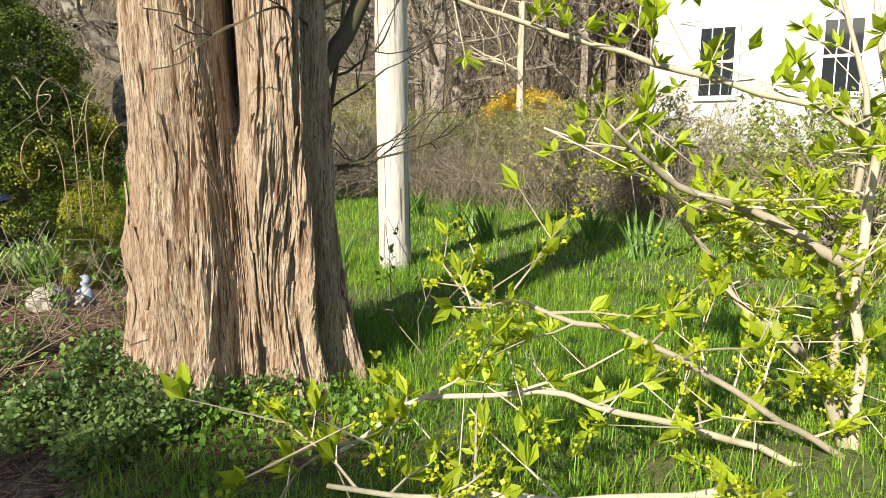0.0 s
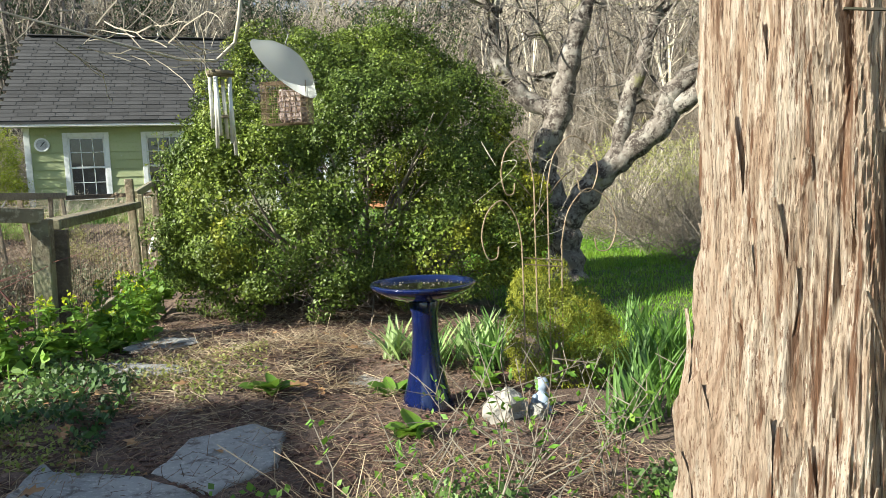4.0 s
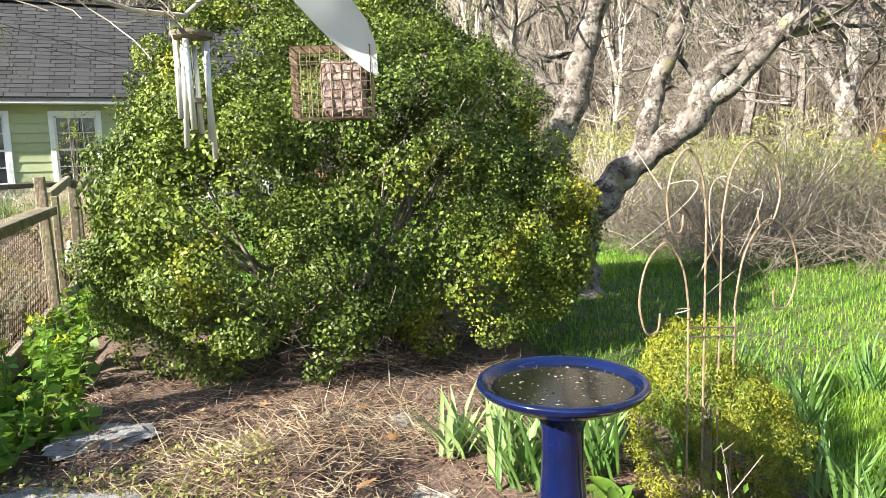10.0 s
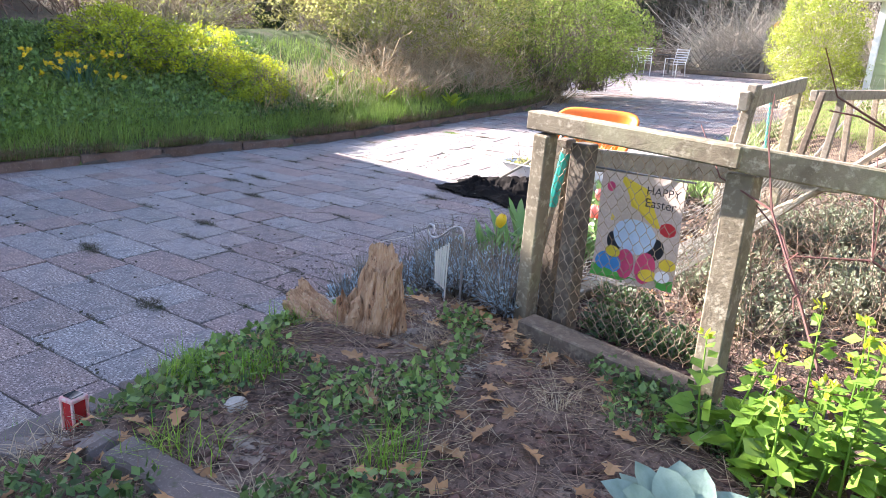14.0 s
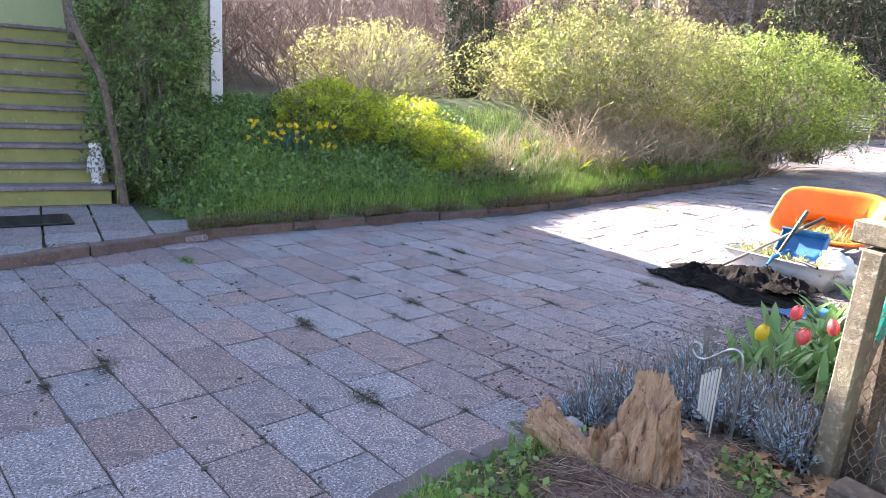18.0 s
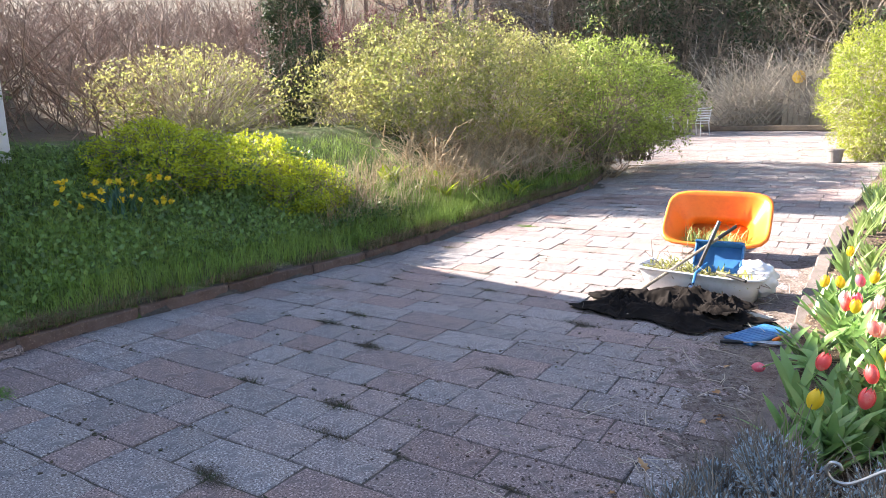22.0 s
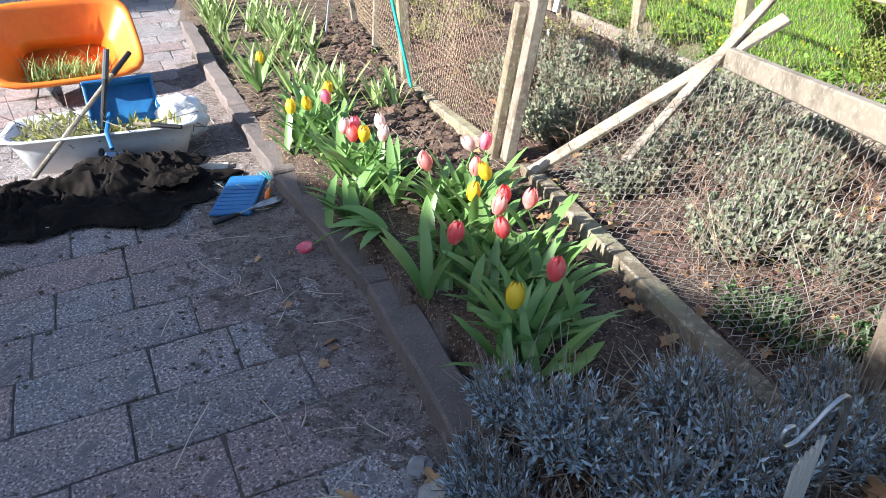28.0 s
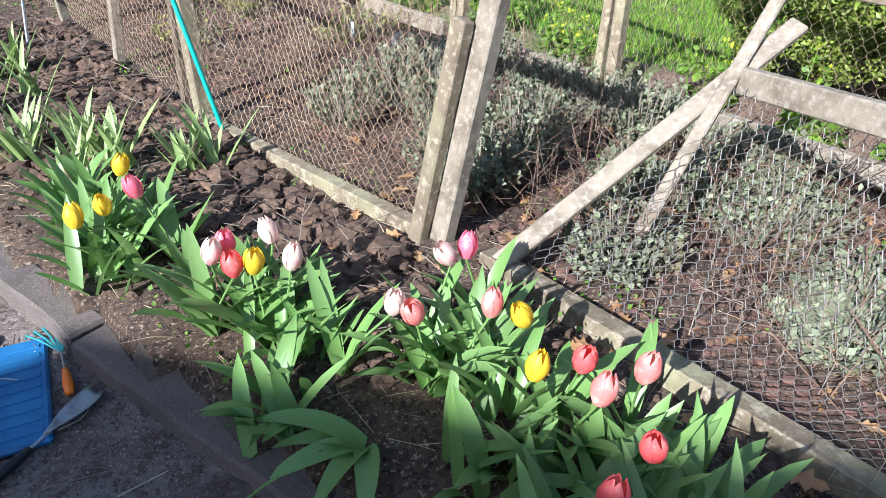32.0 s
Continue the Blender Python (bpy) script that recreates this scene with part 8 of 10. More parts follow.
def leaf_clump(name, label, x, y, n, length, width, mat, up=(0.75, 0.95), curl=(0.1, 0.4), spread=0.08, cat="plant", group=""):
    root = thing(name, label, cat, (x, y, float(ground_z(x, y)) - 0.01), 0, group)
    s = Soup()
    for k in range(n):
        a = RNG.uniform(0, 6.28)
        r = RNG.uniform(0, spread)
        strap_leaf(s, (r * math.cos(a * 3), r * math.sin(a * 3), 0), (math.cos(a), math.sin(a)), length * RNG.uniform(0.65, 1.15), width * RNG.uniform(0.7, 1.2), RNG.uniform(*up), RNG.uniform(*curl), 5)
    tagged(s.make("leaf_tuft", mat, root, smooth=True), kind="stuff")
    return root


for x, y, n in ((-0.94, 3.5, 16), (-0.6, 2.86, 14), (-0.6, 2.4, 14), (-0.61, 1.95, 12), (-1.12, 3.1, 8), (-0.72, 2.15, 10), (-1.1, 4.2, 14), (-0.78, 2.62, 8), (-0.95, 3.3, 12), (-0.7, 2.95, 12), (-0.55, 2.2, 12), (-0.8, 2.4, 10), (-0.75, 1.75, 12), (-1.25, 4.0, 10), (-1.2, 4.5, 12)):
    leaf_clump("tulip_foliage", "broad grey-green tulip leaves without a bloom", x, y, n + 12, 0.30, 0.044, M_TULIP_LEAF, (0.72, 1.05), (0.08, 0.55), 0.13, "plant", "tulip leaves in the bed")
for x, y, n in ((-6.94, 6.05, 16), (-7.4, 6.5, 18), (-7.0, 6.9, 14), (-6.75, 7.5, 14), (-7.6, 5.7, 14)):
    leaf_clump("bank_plant", "bright yellow-green broad-leaved plant on the bank", x, y, n, 0.36, 0.07, M_LEAF, (0.7, 1.0), (0.2, 0.6), 0.16, "plant", "plants on the bank")
for k in range(52):
    y = RNG.uniform(4.5, 9.5)
    x = along(KERB_R, y) + RNG.uniform(0.15, 1.0)
    leaf_clump("iris_clump", "fan of pale sword-shaped iris leaves", x, y, 10, 0.34, 0.028, M_IRIS_LEAF, (0.85, 1.0), (0.02, 0.2), 0.06, "iris", "irises along the drive")
for k in range(10):
    y = RNG.uniform(9.5, 15)
    leaf_clump("daylily_clump", "bright green arching daylily leaves", along(KERB_R, y) + RNG.uniform(0.1, 1.1), y, 26, 0.42, 0.02, M_LEAF_MID, (0.7, 0.95), (0.25, 0.5), 0.12, "daylily", "daylilies by the shed")
for x, y in ((4.0, 0.45), (3.72, 0.5), (4.4, 0.4), (4.9, 0.35), (5.2, 0.6), (5.5, 0.2), (5.0, -0.2), (5.5, -0.4), (4.45, -0.35), (4.3, -0.5), (4.7, 0.0), (5.8, 0.7), (5.3, 1.1), (4.15, 0.75), (4.6, -0.6)):
    leaf_clump("daffodil_leaves", "tuft of upright green daffodil leaves", x, y, 34, 0.32, 0.013, M_DAFF_LEAF, (0.88, 1.0), (0.02, 0.22), 0.11, "plant", "daffodil leaves by the bird bath")
for x, y in ((3.72, 0.62), (3.8, 0.82), (3.98, 0.68), (4.12, 0.62), (3.6, 0.8), (4.05, 0.9)):
    leaf_clump("iris_clump", "tuft of bright pale green sword leaves by the bird bath", x, y, 26, 0.27, 0.022, M_IRIS_LEAF, (0.85, 1.0), (0.05, 0.3), 0.08, "iris", "irises by the bird bath")
for x, y in ((7.3, -0.2), (7.6, 0.4), (7.9, -0.9), (7.1, 0.8), (8.0, 1.4), (7.4, -1.7)):
    leaf_clump("daffodil_leaves", "tuft of upright green daffodil leaves", x, y, 30, 0.4, 0.02, M_DAFF_LEAF, (0.85, 1.0), (0.05, 0.25), 0.15, "plant", "daffodil leaves beyond the lawn")
for x, y in ((3.95, 0.25), (3.9, -0.05), (3.45, 0.2), (2.9, 0.15), (3.4, -0.4)):
    leaf_clump("broadleaf_weed", "rosette of broad bright green leaves", x, y, 12, 0.13, 0.07, M_MUSTARD, (0.3, 0.7), (0.1, 0.4), 0.04)


def daffodils():
    root = thing("daffodil_clump", "clump of yellow daffodils in bloom on the bank", "daffodils", (-7.45, 1.62, gz(-7.45, 1.62) - 0.02))
    s = Soup()
    for k in range(90):
        a = RNG.uniform(0, 6.28)
        r = RNG.uniform(0, 0.3)
        strap_leaf(s, (r * math.cos(a * 2.3), r * math.sin(a * 2.3), 0), (math.cos(a), math.sin(a)), RNG.uniform(0.3, 0.45), 0.02, RNG.uniform(0.8, 1), RNG.uniform(0.1, 0.3), 4)
    s.make("leaf_tuft", material("blue-green leaf", (0.07, 0.15, 0.09), 0.5, island=0.2, trans=0.25), root)
    for k in range(30):
        a, r = RNG.uniform(0, 6.28), RNG.uniform(0.05, 0.62)
        x, y, z = r * math.cos(a) + 0.15, r * math.sin(a) - 0.05, RNG.uniform(0.12, 0.42)
        st = Soup()
        st.tube([(x * 0.4, y * 0.4, 0), (x * 0.8, y * 0.8, z * 0.8), (x, y, z)], [0.004] * 3, 5)
        st.make("stem", M_DAFF_LEAF, root)
        f = Soup()
        head = new("bloom")
        head.parent = root
        tagged(head, "yellow trumpet bloom")
        for j in range(6):
            t = j * math.pi / 3
            tp = Soup()
            tp.leaves(np.array([[0, 0, 0]]), np.array([[math.cos(t), math.sin(t), 0.15]]), 0.05, 0.66)
            tp.make("petal", M_PETAL_YELLOW, head)
        n = 10
        v = [(0.014 * (1 + 0.4 * k2) * math.cos(6.283 * i / n), 0.014 * (1 + 0.4 * k2) * math.sin(6.283 * i / n), 0.03 * k2) for k2 in (0, 1) for i in range(n)]
        f.add(v, [(i, (i + 1) % n, n + (i + 1) % n, n + i) for i in range(n)])
        f.make("trumpet", M_PETAL_YELLOW, head)
        head.matrix_basis = pose(x, y, z, RNG.uniform(20, 80), RNG.uniform(-30, 60), RNG.uniform(0, 360))


daffodils()


def mullein():
    root = thing("mullein_plant", "rosette of large felted grey-green mullein leaves", "plant", (1.2, 0.2, 0.27))
    for k in range(24):
        s = Soup()
        a = k * 2.4 + RNG.uniform(-0.2, 0.2)
        u = k / 24
        strap_leaf(s, (0.01 * math.cos(a), 0.01 * math.sin(a), 0.0), (math.cos(a), math.sin(a)), 0.17 + 0.06 * math.sin(3 * u), 0.105, 0.35 + 0.6 * u, 0.25 + 0.2 * (1 - u), 6)
        s.make("leaf", M_MULLEIN, root, smooth=True)


mullein()
leaf_clump("mullein_plant", "small felted grey-green mullein rosette", 1.32, -0.12, 9, 0.13, 0.06, M_MULLEIN, (0.3, 0.8), (0.2, 0.4), 0.02)


def herb(name, label, x, y, h, spread, stems, leaf, mat, seed, top=None, z=None, per=26):
    """An upright leafy weed: several stems carrying rounded leaves."""
    root = thing(name, label, "weed", (x, y, float(ground_z(x, y)) if z is None else z), 0, "weeds along the fence")
    st, lf, tp = Soup(), Soup(), Soup()
    for k in range(stems):
        a = RNG.uniform(0, 6.28)
        b = np.array([math.cos(a), math.sin(a), 0]) * RNG.uniform(0, spread)
        e = b + np.array([RNG.normal() * 0.05, RNG.normal() * 0.05, h * RNG.uniform(0.6, 1.1)])
        st.tube([b, (b + e) / 2 + RNG.normal(size=3) * 0.015, e], [0.004, 0.0035, 0.002], 5)
        n = per
        u = RNG.uniform(0.1, 1, n)
        p = b + (e - b) * u[:, None]
        d = np.stack([np.cos(RNG.uniform(0, 6.28, n)), np.sin(RNG.uniform(0, 6.28, n)), RNG.uniform(-0.1, 0.5, n)], 1)
        d /= np.linalg.norm(d, axis=1, keepdims=True)
        sz = leaf * (1.25 - 0.8 * u) * RNG.uniform(0.7, 1.3, n)
        lf.leaves(p + d * 0.03 * (1 - u)[:, None], d, sz, 0.85, 0.15, 0.15)
        if top is not None:
            m = 8
            tp.leaves(e + RNG.normal(size=(m, 3)) * 0.012, RNG.normal(size=(m, 3)) + np.array([0, 0, 1.0]), RNG.uniform(0.015, 0.035, m), 0.6)
    tagged(st.make("stem_mass", mat, root), kind="stuff")
    tagged(lf.make("leaf_mass", mat, root), kind="stuff")
    if top is not None:
        tagged(tp.make("bud_mass", top, root, "yellow-green buds"), kind="stuff")


for x, y, h, n in ((1.15, 0.68, 0.34, 9), (1.42, 0.78, 0.5, 12), (1.6, 0.9, 0.46, 10), (1.8, 0.95, 0.36, 10), (1.95, 1.25, 0.36, 10), (1.98, 1.65, 0.42, 10), (2.0, 2.1, 0.46, 10), (2.0, 2.6, 0.42, 10), (1.98, 3.1, 0.42, 9), (2.05, 3.7, 0.4, 9), (1.75, 0.65, 0.25, 6), (2.15, 1.5, 0.25, 7)):
    herb("garlic_mustard", "bright green garlic mustard weed with rounded leaves", x, y, h, 0.16, max(4, n - 3), 0.08, M_MUSTARD, 0, M_LEAF_YELLOW, per=26)
for k in range(16):
    y = RNG.uniform(4.2, 11)
    herb("garlic_mustard", "bright green garlic mustard weed with rounded leaves", 2.0 + RNG.uniform(0, 0.4), y, RNG.uniform(0.25, 0.45), 0.16, 7, 0.06, M_MUSTARD, 0, M_LEAF_YELLOW, per=22)


def rose_cane(x, y, pts, label):
    root = thing("rose_cane", label, "shrub", (x, y, float(ground_z(x, y)) - 0.02))
    s = Soup()
    s.tube(pts, np.linspace(0.008, 0.004, len(pts)), 6)
    for k in range(40):
        i = RNG.integers(len(pts) - 1)
        a = np.array(pts[i]) + (np.array(pts[i + 1]) - np.array(pts[i])) * RNG.random()
        s.segments(a[None], (a + RNG.normal(size=3) * 0.012)[None], 0.0015)
    for k in range(7):
        i = RNG.integers(1, len(pts))
        a = np.array(pts[i])
        d = RNG.normal(size=3) * 0.14
        d[2] = abs(d[2])
        s.tube([a, a + d, a + d * 1.7 + RNG.normal(size=3) * 0.05], [0.004, 0.003, 0.002], 4)
    s.make("cane", M_TWIG_RED, root)


rose_cane(1.45, 0.75, [(0, 0, 0), (-0.15, 0.1, 0.25), (-0.32, 0.22, 0.5), (-0.48, 0.33, 0.72)], "thorny dark red rose cane leaning on the fence")
rose_cane(1.5, 0.8, [(0, 0, 0), (-0.05, 0.12, 0.4), (-0.12, 0.22, 0.75), (-0.2, 0.28, 0.98)], "thorny dark red rose cane rising over the rail")
rose_cane(1.55, 1.5, [(0, 0, 0.3), (-0.15, 0.05, 0.5), (-0.35, 0.0, 0.62), (-0.6, -0.15, 0.6)], "dead grey rose stem against the netting")


def lavender(x, y, r, h, n, label="grey-blue lavender bush with dry stalks"):
    root = thing("lavender_bush", label, "lavender", (x, y, float(ground_z(x, y)) - 0.02), 0, "lavender at the corner")
    s, d = Soup(), Soup()
    a = RNG.uniform(0, 6.28, n)
    rr = np.sqrt(RNG.random(n)) * r
    b = np.stack([rr * np.cos(a) * 0.4, rr * np.sin(a) * 0.4, np.zeros(n)], 1)
    e = np.stack([rr * np.cos(a), rr * np.sin(a), h * RNG.uniform(0.45, 1.1, n) * (1 - 0.35 * (rr / r) ** 2)], 1)
    d.segments(b, e, 0.0024)
    f = e + RNG.normal(size=e.shape) * 0.05 + np.array([0, 0, 0.03])
    d.segments(b + (e - b) * 0.5, f, 0.0016)
    ax = (e - b) / (np.linalg.norm(e - b, axis=1, keepdims=True) + 1e-9)
    for k in range(10):
        u = 0.58 + 0.46 * k / 10
        s.leaves(b + (e - b) * u, ax * (0.35 + 0.9 * (k / 10) ** 2) + RNG.normal(size=(n, 3)) * 0.5, RNG.uniform(0.02, 0.04, n) * (1.15 - 0.4 * k / 10), 0.26, 0.1)
    tagged(s.make("leaf_mass", M_LAVENDER, root), kind="stuff")
    tagged(d.make("stalk_mass", M_TWIG, root), kind="stuff")


for x, y, r in ((-0.97, 1.24, 0.17), (-0.8, 1.05, 0.2), (-0.62, 1.18, 0.18), (-0.4, 1.16, 0.17), (-0.98, 1.45, 0.15), (-0.75, 1.4, 0.18), (-0.4, 1.42, 0.15), (-0.88, 1.62, 0.12), (-0.12, 1.14, 0.14), (-0.9, 0.86, 0.14), (-1.05, 1.1, 0.12), (-0.02, 1.32, 0.12)):
    lavender(x, y, r, 0.18 if y < 1.0 or y > 1.5 else 0.24, 170)


def sage_bush(x, y, r, h, mat, label, n=900, leaf=0.037):
    root = thing("sage_bush", label, "herb", (x, y, float(ground_z(x, y)) - 0.02), 0, "plants in the fenced bed")
    s, d = Soup(), Soup()
    m = n // 12
    a = RNG.uniform(0, 6.28, m)
    rr = np.sqrt(RNG.random(m)) * r
    b = np.stack([rr * np.cos(a) * 0.4, rr * np.sin(a) * 0.4, np.zeros(m)], 1)
    e = np.stack([rr * np.cos(a), rr * np.sin(a), h * RNG.uniform(0.55, 1.1, m) * (1 - 0.35 * (rr / r) ** 2)], 1)
    d.segments(b, e, 0.003)
    for k in range(12):
        u = RNG.uniform(0.3, 1.05, m)[:, None]
        s.leaves(b + (e - b) * u, RNG.normal(size=(m, 3)) + np.array([0, 0, 0.4]), RNG.uniform(leaf * 0.5, leaf * 1.1, m), 0.72, 0.3)
    tagged(s.make("leaf_mass", mat, root), kind="stuff")
    tagged(d.make("stalk_mass", M_TWIG, root), kind="stuff")


for k in range(28):
    x, y = RNG.uniform(0.2, 1.5), RNG.uniform(2.0, 5.0)
    if y < 2.4 and x > 0.8:
        continue
    sage_bush(x, y, RNG.uniform(0.18, 0.3), RNG.uniform(0.2, 0.32) if y < 3.3 else RNG.uniform(0.28, 0.42), M_SAGE, "grey-green sage bush with woody stems", 1150, 0.036)
for x, y in ((0.3, 1.45), (0.55, 1.5), (0.15, 1.75)):
    sage_bush(x, y, 0.2, 0.16, M_LEAF_DARK, "low dark green creeping herb", 900, 0.03)
for k in range(12):
    sage_bush(RNG.uniform(0.0, 1.5), RNG.uniform(6, 10.5), 0.25, 0.25, M_LEAF_OLIVE, "low grey-green plant in the fenced bed", 420)

# dry stalks inside the fenced bed and at the shed wall
thicket("dry_stalks", "dry brown stalks and dead stems in the fenced bed", (0.05, 1.6, 1.5, 10.5), 380, 0.4, 0.0022, M_TWIG, 0.7, 21, bow=0.5)
thicket("dry_stalks", "tan dead stems along the shed wall", (-2.2, 3.2, 12.6, 15.3), 420, 0.5, 0.004, M_TWIG_PALE, 0.8, 22, bow=0.5)
# dry grass stands before the bank shrubs: see the grass below
leafy("rose_bush", "young green shrub growing up the shed wall", "bush", (0.9, 15.2, gz(0.9, 15.2)), [((0, 0, 0.9), (0.35, 0.15, 0.9)), ((-0.2, 0, 1.5), (0.25, 0.12, 0.5))], 700, 0.05, M_LEAF, 310, twigs=30)


# ---- grass and ground cover ----
def in_lawn(x, y):
    return (x > np.interp(y, [-4.5, -2.8, -2.1, -1.5, -0.5, 1.2], [2.5, 2.95, 3.35, 4.55, 4.75, 4.6]) + 0.1 * np.sin(y * 5)) & (np.hypot(x - 4.13, y + 1.77) > 0.36)


def grass(name, label, p, h, w, mat, lean=0.45):
    n = len(p)
    s = Soup()
    s.blades(p - np.array([0, 0, 0.01]), RNG.normal(size=(n, 2)) * lean, h * RNG.uniform(0.5, 1.25, n), w, 2)
    return tagged(s.make(name, mat), label, "grass", kind="stuff")


near = scatter(120000, 2.6, 6.4, -4.6, 1.0, in_lawn)
patchy = lump(near[:, 0], near[:, 1], 2.4, 6) + RNG.normal(size=len(near)) * 0.35 > -0.35
grass("lawn_grass", "lush bright green uncut lawn grass", near[patchy], 0.10, 0.0042, M_GRASS)
bed = scatter(15000, -2.6, 1.7, 9.3, 15.4, lambda x, y: (x > along(KERB_R, y) + 0.05) & ((x < -0.5) | (y > 12.1)) & (lump(x, y, 1.8, 3) > -0.25))
grass("bed_grass", "bright green grass and young growth before the shed", bed, 0.2, 0.011, M_GRASS_BANK, 0.5)
far = scatter(115000, 4.8, 12, -5, 10, lambda x, y: in_lawn(x, y) & ((x > 6.2) | (y > 0.9)))
grass("lawn_grass", "bright green lawn beyond the bird bath", far, 0.075, 0.009, M_GRASS)
side = scatter(36000, 2.1, 12, 8, 16.0, lambda x, y: (x > 2.2) & (y > 8 - x * 0.3))
grass("lawn_grass", "mown green lawn beside the shed", side, 0.07, 0.011, M_GRASS)
mid = scatter(46000, 2.3, 9, 4.0, 8.6, None)
grass("lawn_grass", "green grass behind the boxwood", mid, 0.08, 0.008, M_GRASS)


def on_bank(x, y):
    return (x < along(KERB_L, y) - 0.03) & (y > 0.1 + 0.19 * (np.clip(x, -8.5, -4) + 6.4)) & (x > -9.4)


g1 = scatter(60000, -9.4, -5.4, -0.2, 6.5, on_bank)
e = along(KERB_L, g1[:, 1]) - g1[:, 0]
g1 = g1[(e < 1.1 + 0.5 * np.sin(g1[:, 1] * 1.7)) | (RNG.random(len(g1)) < 0.25)]
grass("bank_grass", "long green grass on the bank above the kerb", g1, 0.23, 0.007, M_GRASS_BANK, 0.55)
g2 = scatter(20000, -8.4, -6.0, 5.0, 13, on_bank)
e = along(KERB_L, g2[:, 1]) - g2[:, 0]
g2 = g2[e < 1.2]
grass("bank_grass", "bright long grass at the kerb", g2, 0.24, 0.010, M_GRASS_BANK, 0.5)
dg = scatter(5200, -8.2, -6.4, 3.6, 9.8, lambda x, y: (along(KERB_L, y) - x > 0.45) & (along(KERB_L, y) - x < 1.7) & (lump(x, y, 2.6, 3) + 0.5 * lump(x, y, 7, 1) > -0.15))
grass("dry_grass", "bleached dry grass stalks on the bank", dg, 0.62, 0.009, M_STRAW, 0.75)
for nm, lab, n, mat, h in (("kerb_straw", "dry brown grass hanging over the kerb", 15000, M_STRAW_DULL, 0.17), ("kerb_grass", "green grass and creepers spilling over the kerb", 12000, M_LEAF_COVER, 0.12)):
    fy = RNG.uniform(0.0, 12.5, n)
    thick = np.clip(0.6 + 0.9 * lump(fy, fy * 0.3, 2.3, 3) + 0.5 * lump(fy, fy, 6.1, 1), 0, 1.5)
    fy = fy[RNG.random(n) < thick]
    fx = along(KERB_L, fy) - 0.05 + RNG.normal(size=len(fy)) * 0.05
    s = Soup()
    s.blades(np.stack([fx, fy, drive_z(fy) + 0.1 + RNG.uniform(0, 0.03, len(fy))], 1), np.stack([RNG.uniform(0.1, 1.5, len(fy)), RNG.normal(size=len(fy)) * 0.8], 1), h * RNG.uniform(0.4, 1.2, len(fy)), 0.006, 3)
    tagged(s.make(nm, mat), lab, "grass", kind="stuff")


def cover(name, label, p, size, mat, h=0.06):
    n = len(p)
    s = Soup()
    q = p + np.stack([np.zeros(n), np.zeros(n), RNG.uniform(0, h, n)], 1)
    s.leaves(q, RNG.normal(size=(n, 3)) + np.array([0, 0, 0.5]), RNG.uniform(size * 0.6, size * 1.3, n), 0.7, 0.15)
    return tagged(s.make(name, mat), label, "ground cover", kind="stuff")


bank = scatter(30000, -9.2, -5.5, -0.2, 5, lambda x, y: on_bank(x, y) & (along(KERB_L, y) - x > 0.35))
cover("ground_cover", "dense low green ground cover on the bank", bank, 0.055, M_LEAF_COVER, 0.16)
cv = scatter(34000, -0.7, 2.3, -1.6, 1.05, lambda x, y: (lump(x, y, 2.7, 9) + 0.5 * lump(x, y, 7, 3) > 0.05) & (np.hypot(x + 0.2, y - 0.38) > 0.34))
cover("ground_cover", "low green weeds among the leaf litter", cv[::2], 0.034, M_LEAF_COVER, 0.07)
cover("ground_cover", "small dark weeds among the leaf litter", cv[1::2], 0.022, M_LEAF_DARK, 0.05)
cv = scatter(5000, 2.0, 4.2, -2.6, -0.9, lambda x, y: (lump(x, y, 2.1, 1) + 0.4 * lump(x, y, 6, 2) > 0.0) & (x > 2.9 - 0.5 * (y + 2)))
cover("ground_cover", "low leafy green weeds at the foot of the tree", cv, 0.028, M_LEAF_MID, 0.09)
cv = scatter(7000, 1.7, 2.9, -0.6, 1.2, lambda x, y: lump(x, y, 3.0, 7) > 0.05)
cover("ground_cover", "pale green moss and weeds on the path edge", cv, 0.02, M_LEAF_OLIVE, 0.03)
cv = scatter(21000, 3.15, 4.1, -2.15, -1.1, lambda x, y: (lump(x, y, 4.5, 3) + 0.5 * lump(x, y, 11, 1) > 0.0) & (np.hypot(x - 4.13, y + 1.77) > 0.3))
cover("ground_cover", "dense leafy green weeds at the foot of the tree", cv, 0.021, M_LEAF_COVER, 0.13)
cv = scatter(900, 3.6, 4.3, -2.6, -1.9, None)
cover("ground_cover", "low leafy green weeds at the foot of the tree", cv, 0.026, M_LEAF_MID, 0.1)
cv = scatter(9000, -1.6, 1.6, 1.8, 10.5, lambda x, y: (x > along(KERB_R, y) + 0.1) & (lump(x, y, 3.4, 2) > 0.3))
cover("ground_cover", "small weeds scattered over the garden soil", cv, 0.022, M_LEAF_MID, 0.04)


def litter(name, label, p, ln, r, mat, flat=0.2):
    n = len(p)
    d = RNG.normal(size=(n, 3))
    d[:, 2] = np.abs(d[:, 2]) * flat
    d /= np.linalg.norm(d, axis=1, keepdims=True)
    L = ln * RNG.uniform(0.3, 1.3, n)[:, None]
    a = p + np.array([0, 0, 0.006])
    s = Soup()
    mid = a + d * L * 0.5 + np.array([0, 0, 0.5]) * RNG.uniform(0, 0.06, n)[:, None] * L
    s.segments(a, mid, r)
    e = mid + (d + RNG.normal(size=(n, 3)) * 0.25 * np.array([1, 1, 0.2])) * L * 0.5
    e[:, 2] = np.maximum(e[:, 2], p[:, 2] + 0.004)
    s.segments(mid, e, r * 0.8)
    return tagged(s.make(name, mat), label, "litter", kind="stuff")


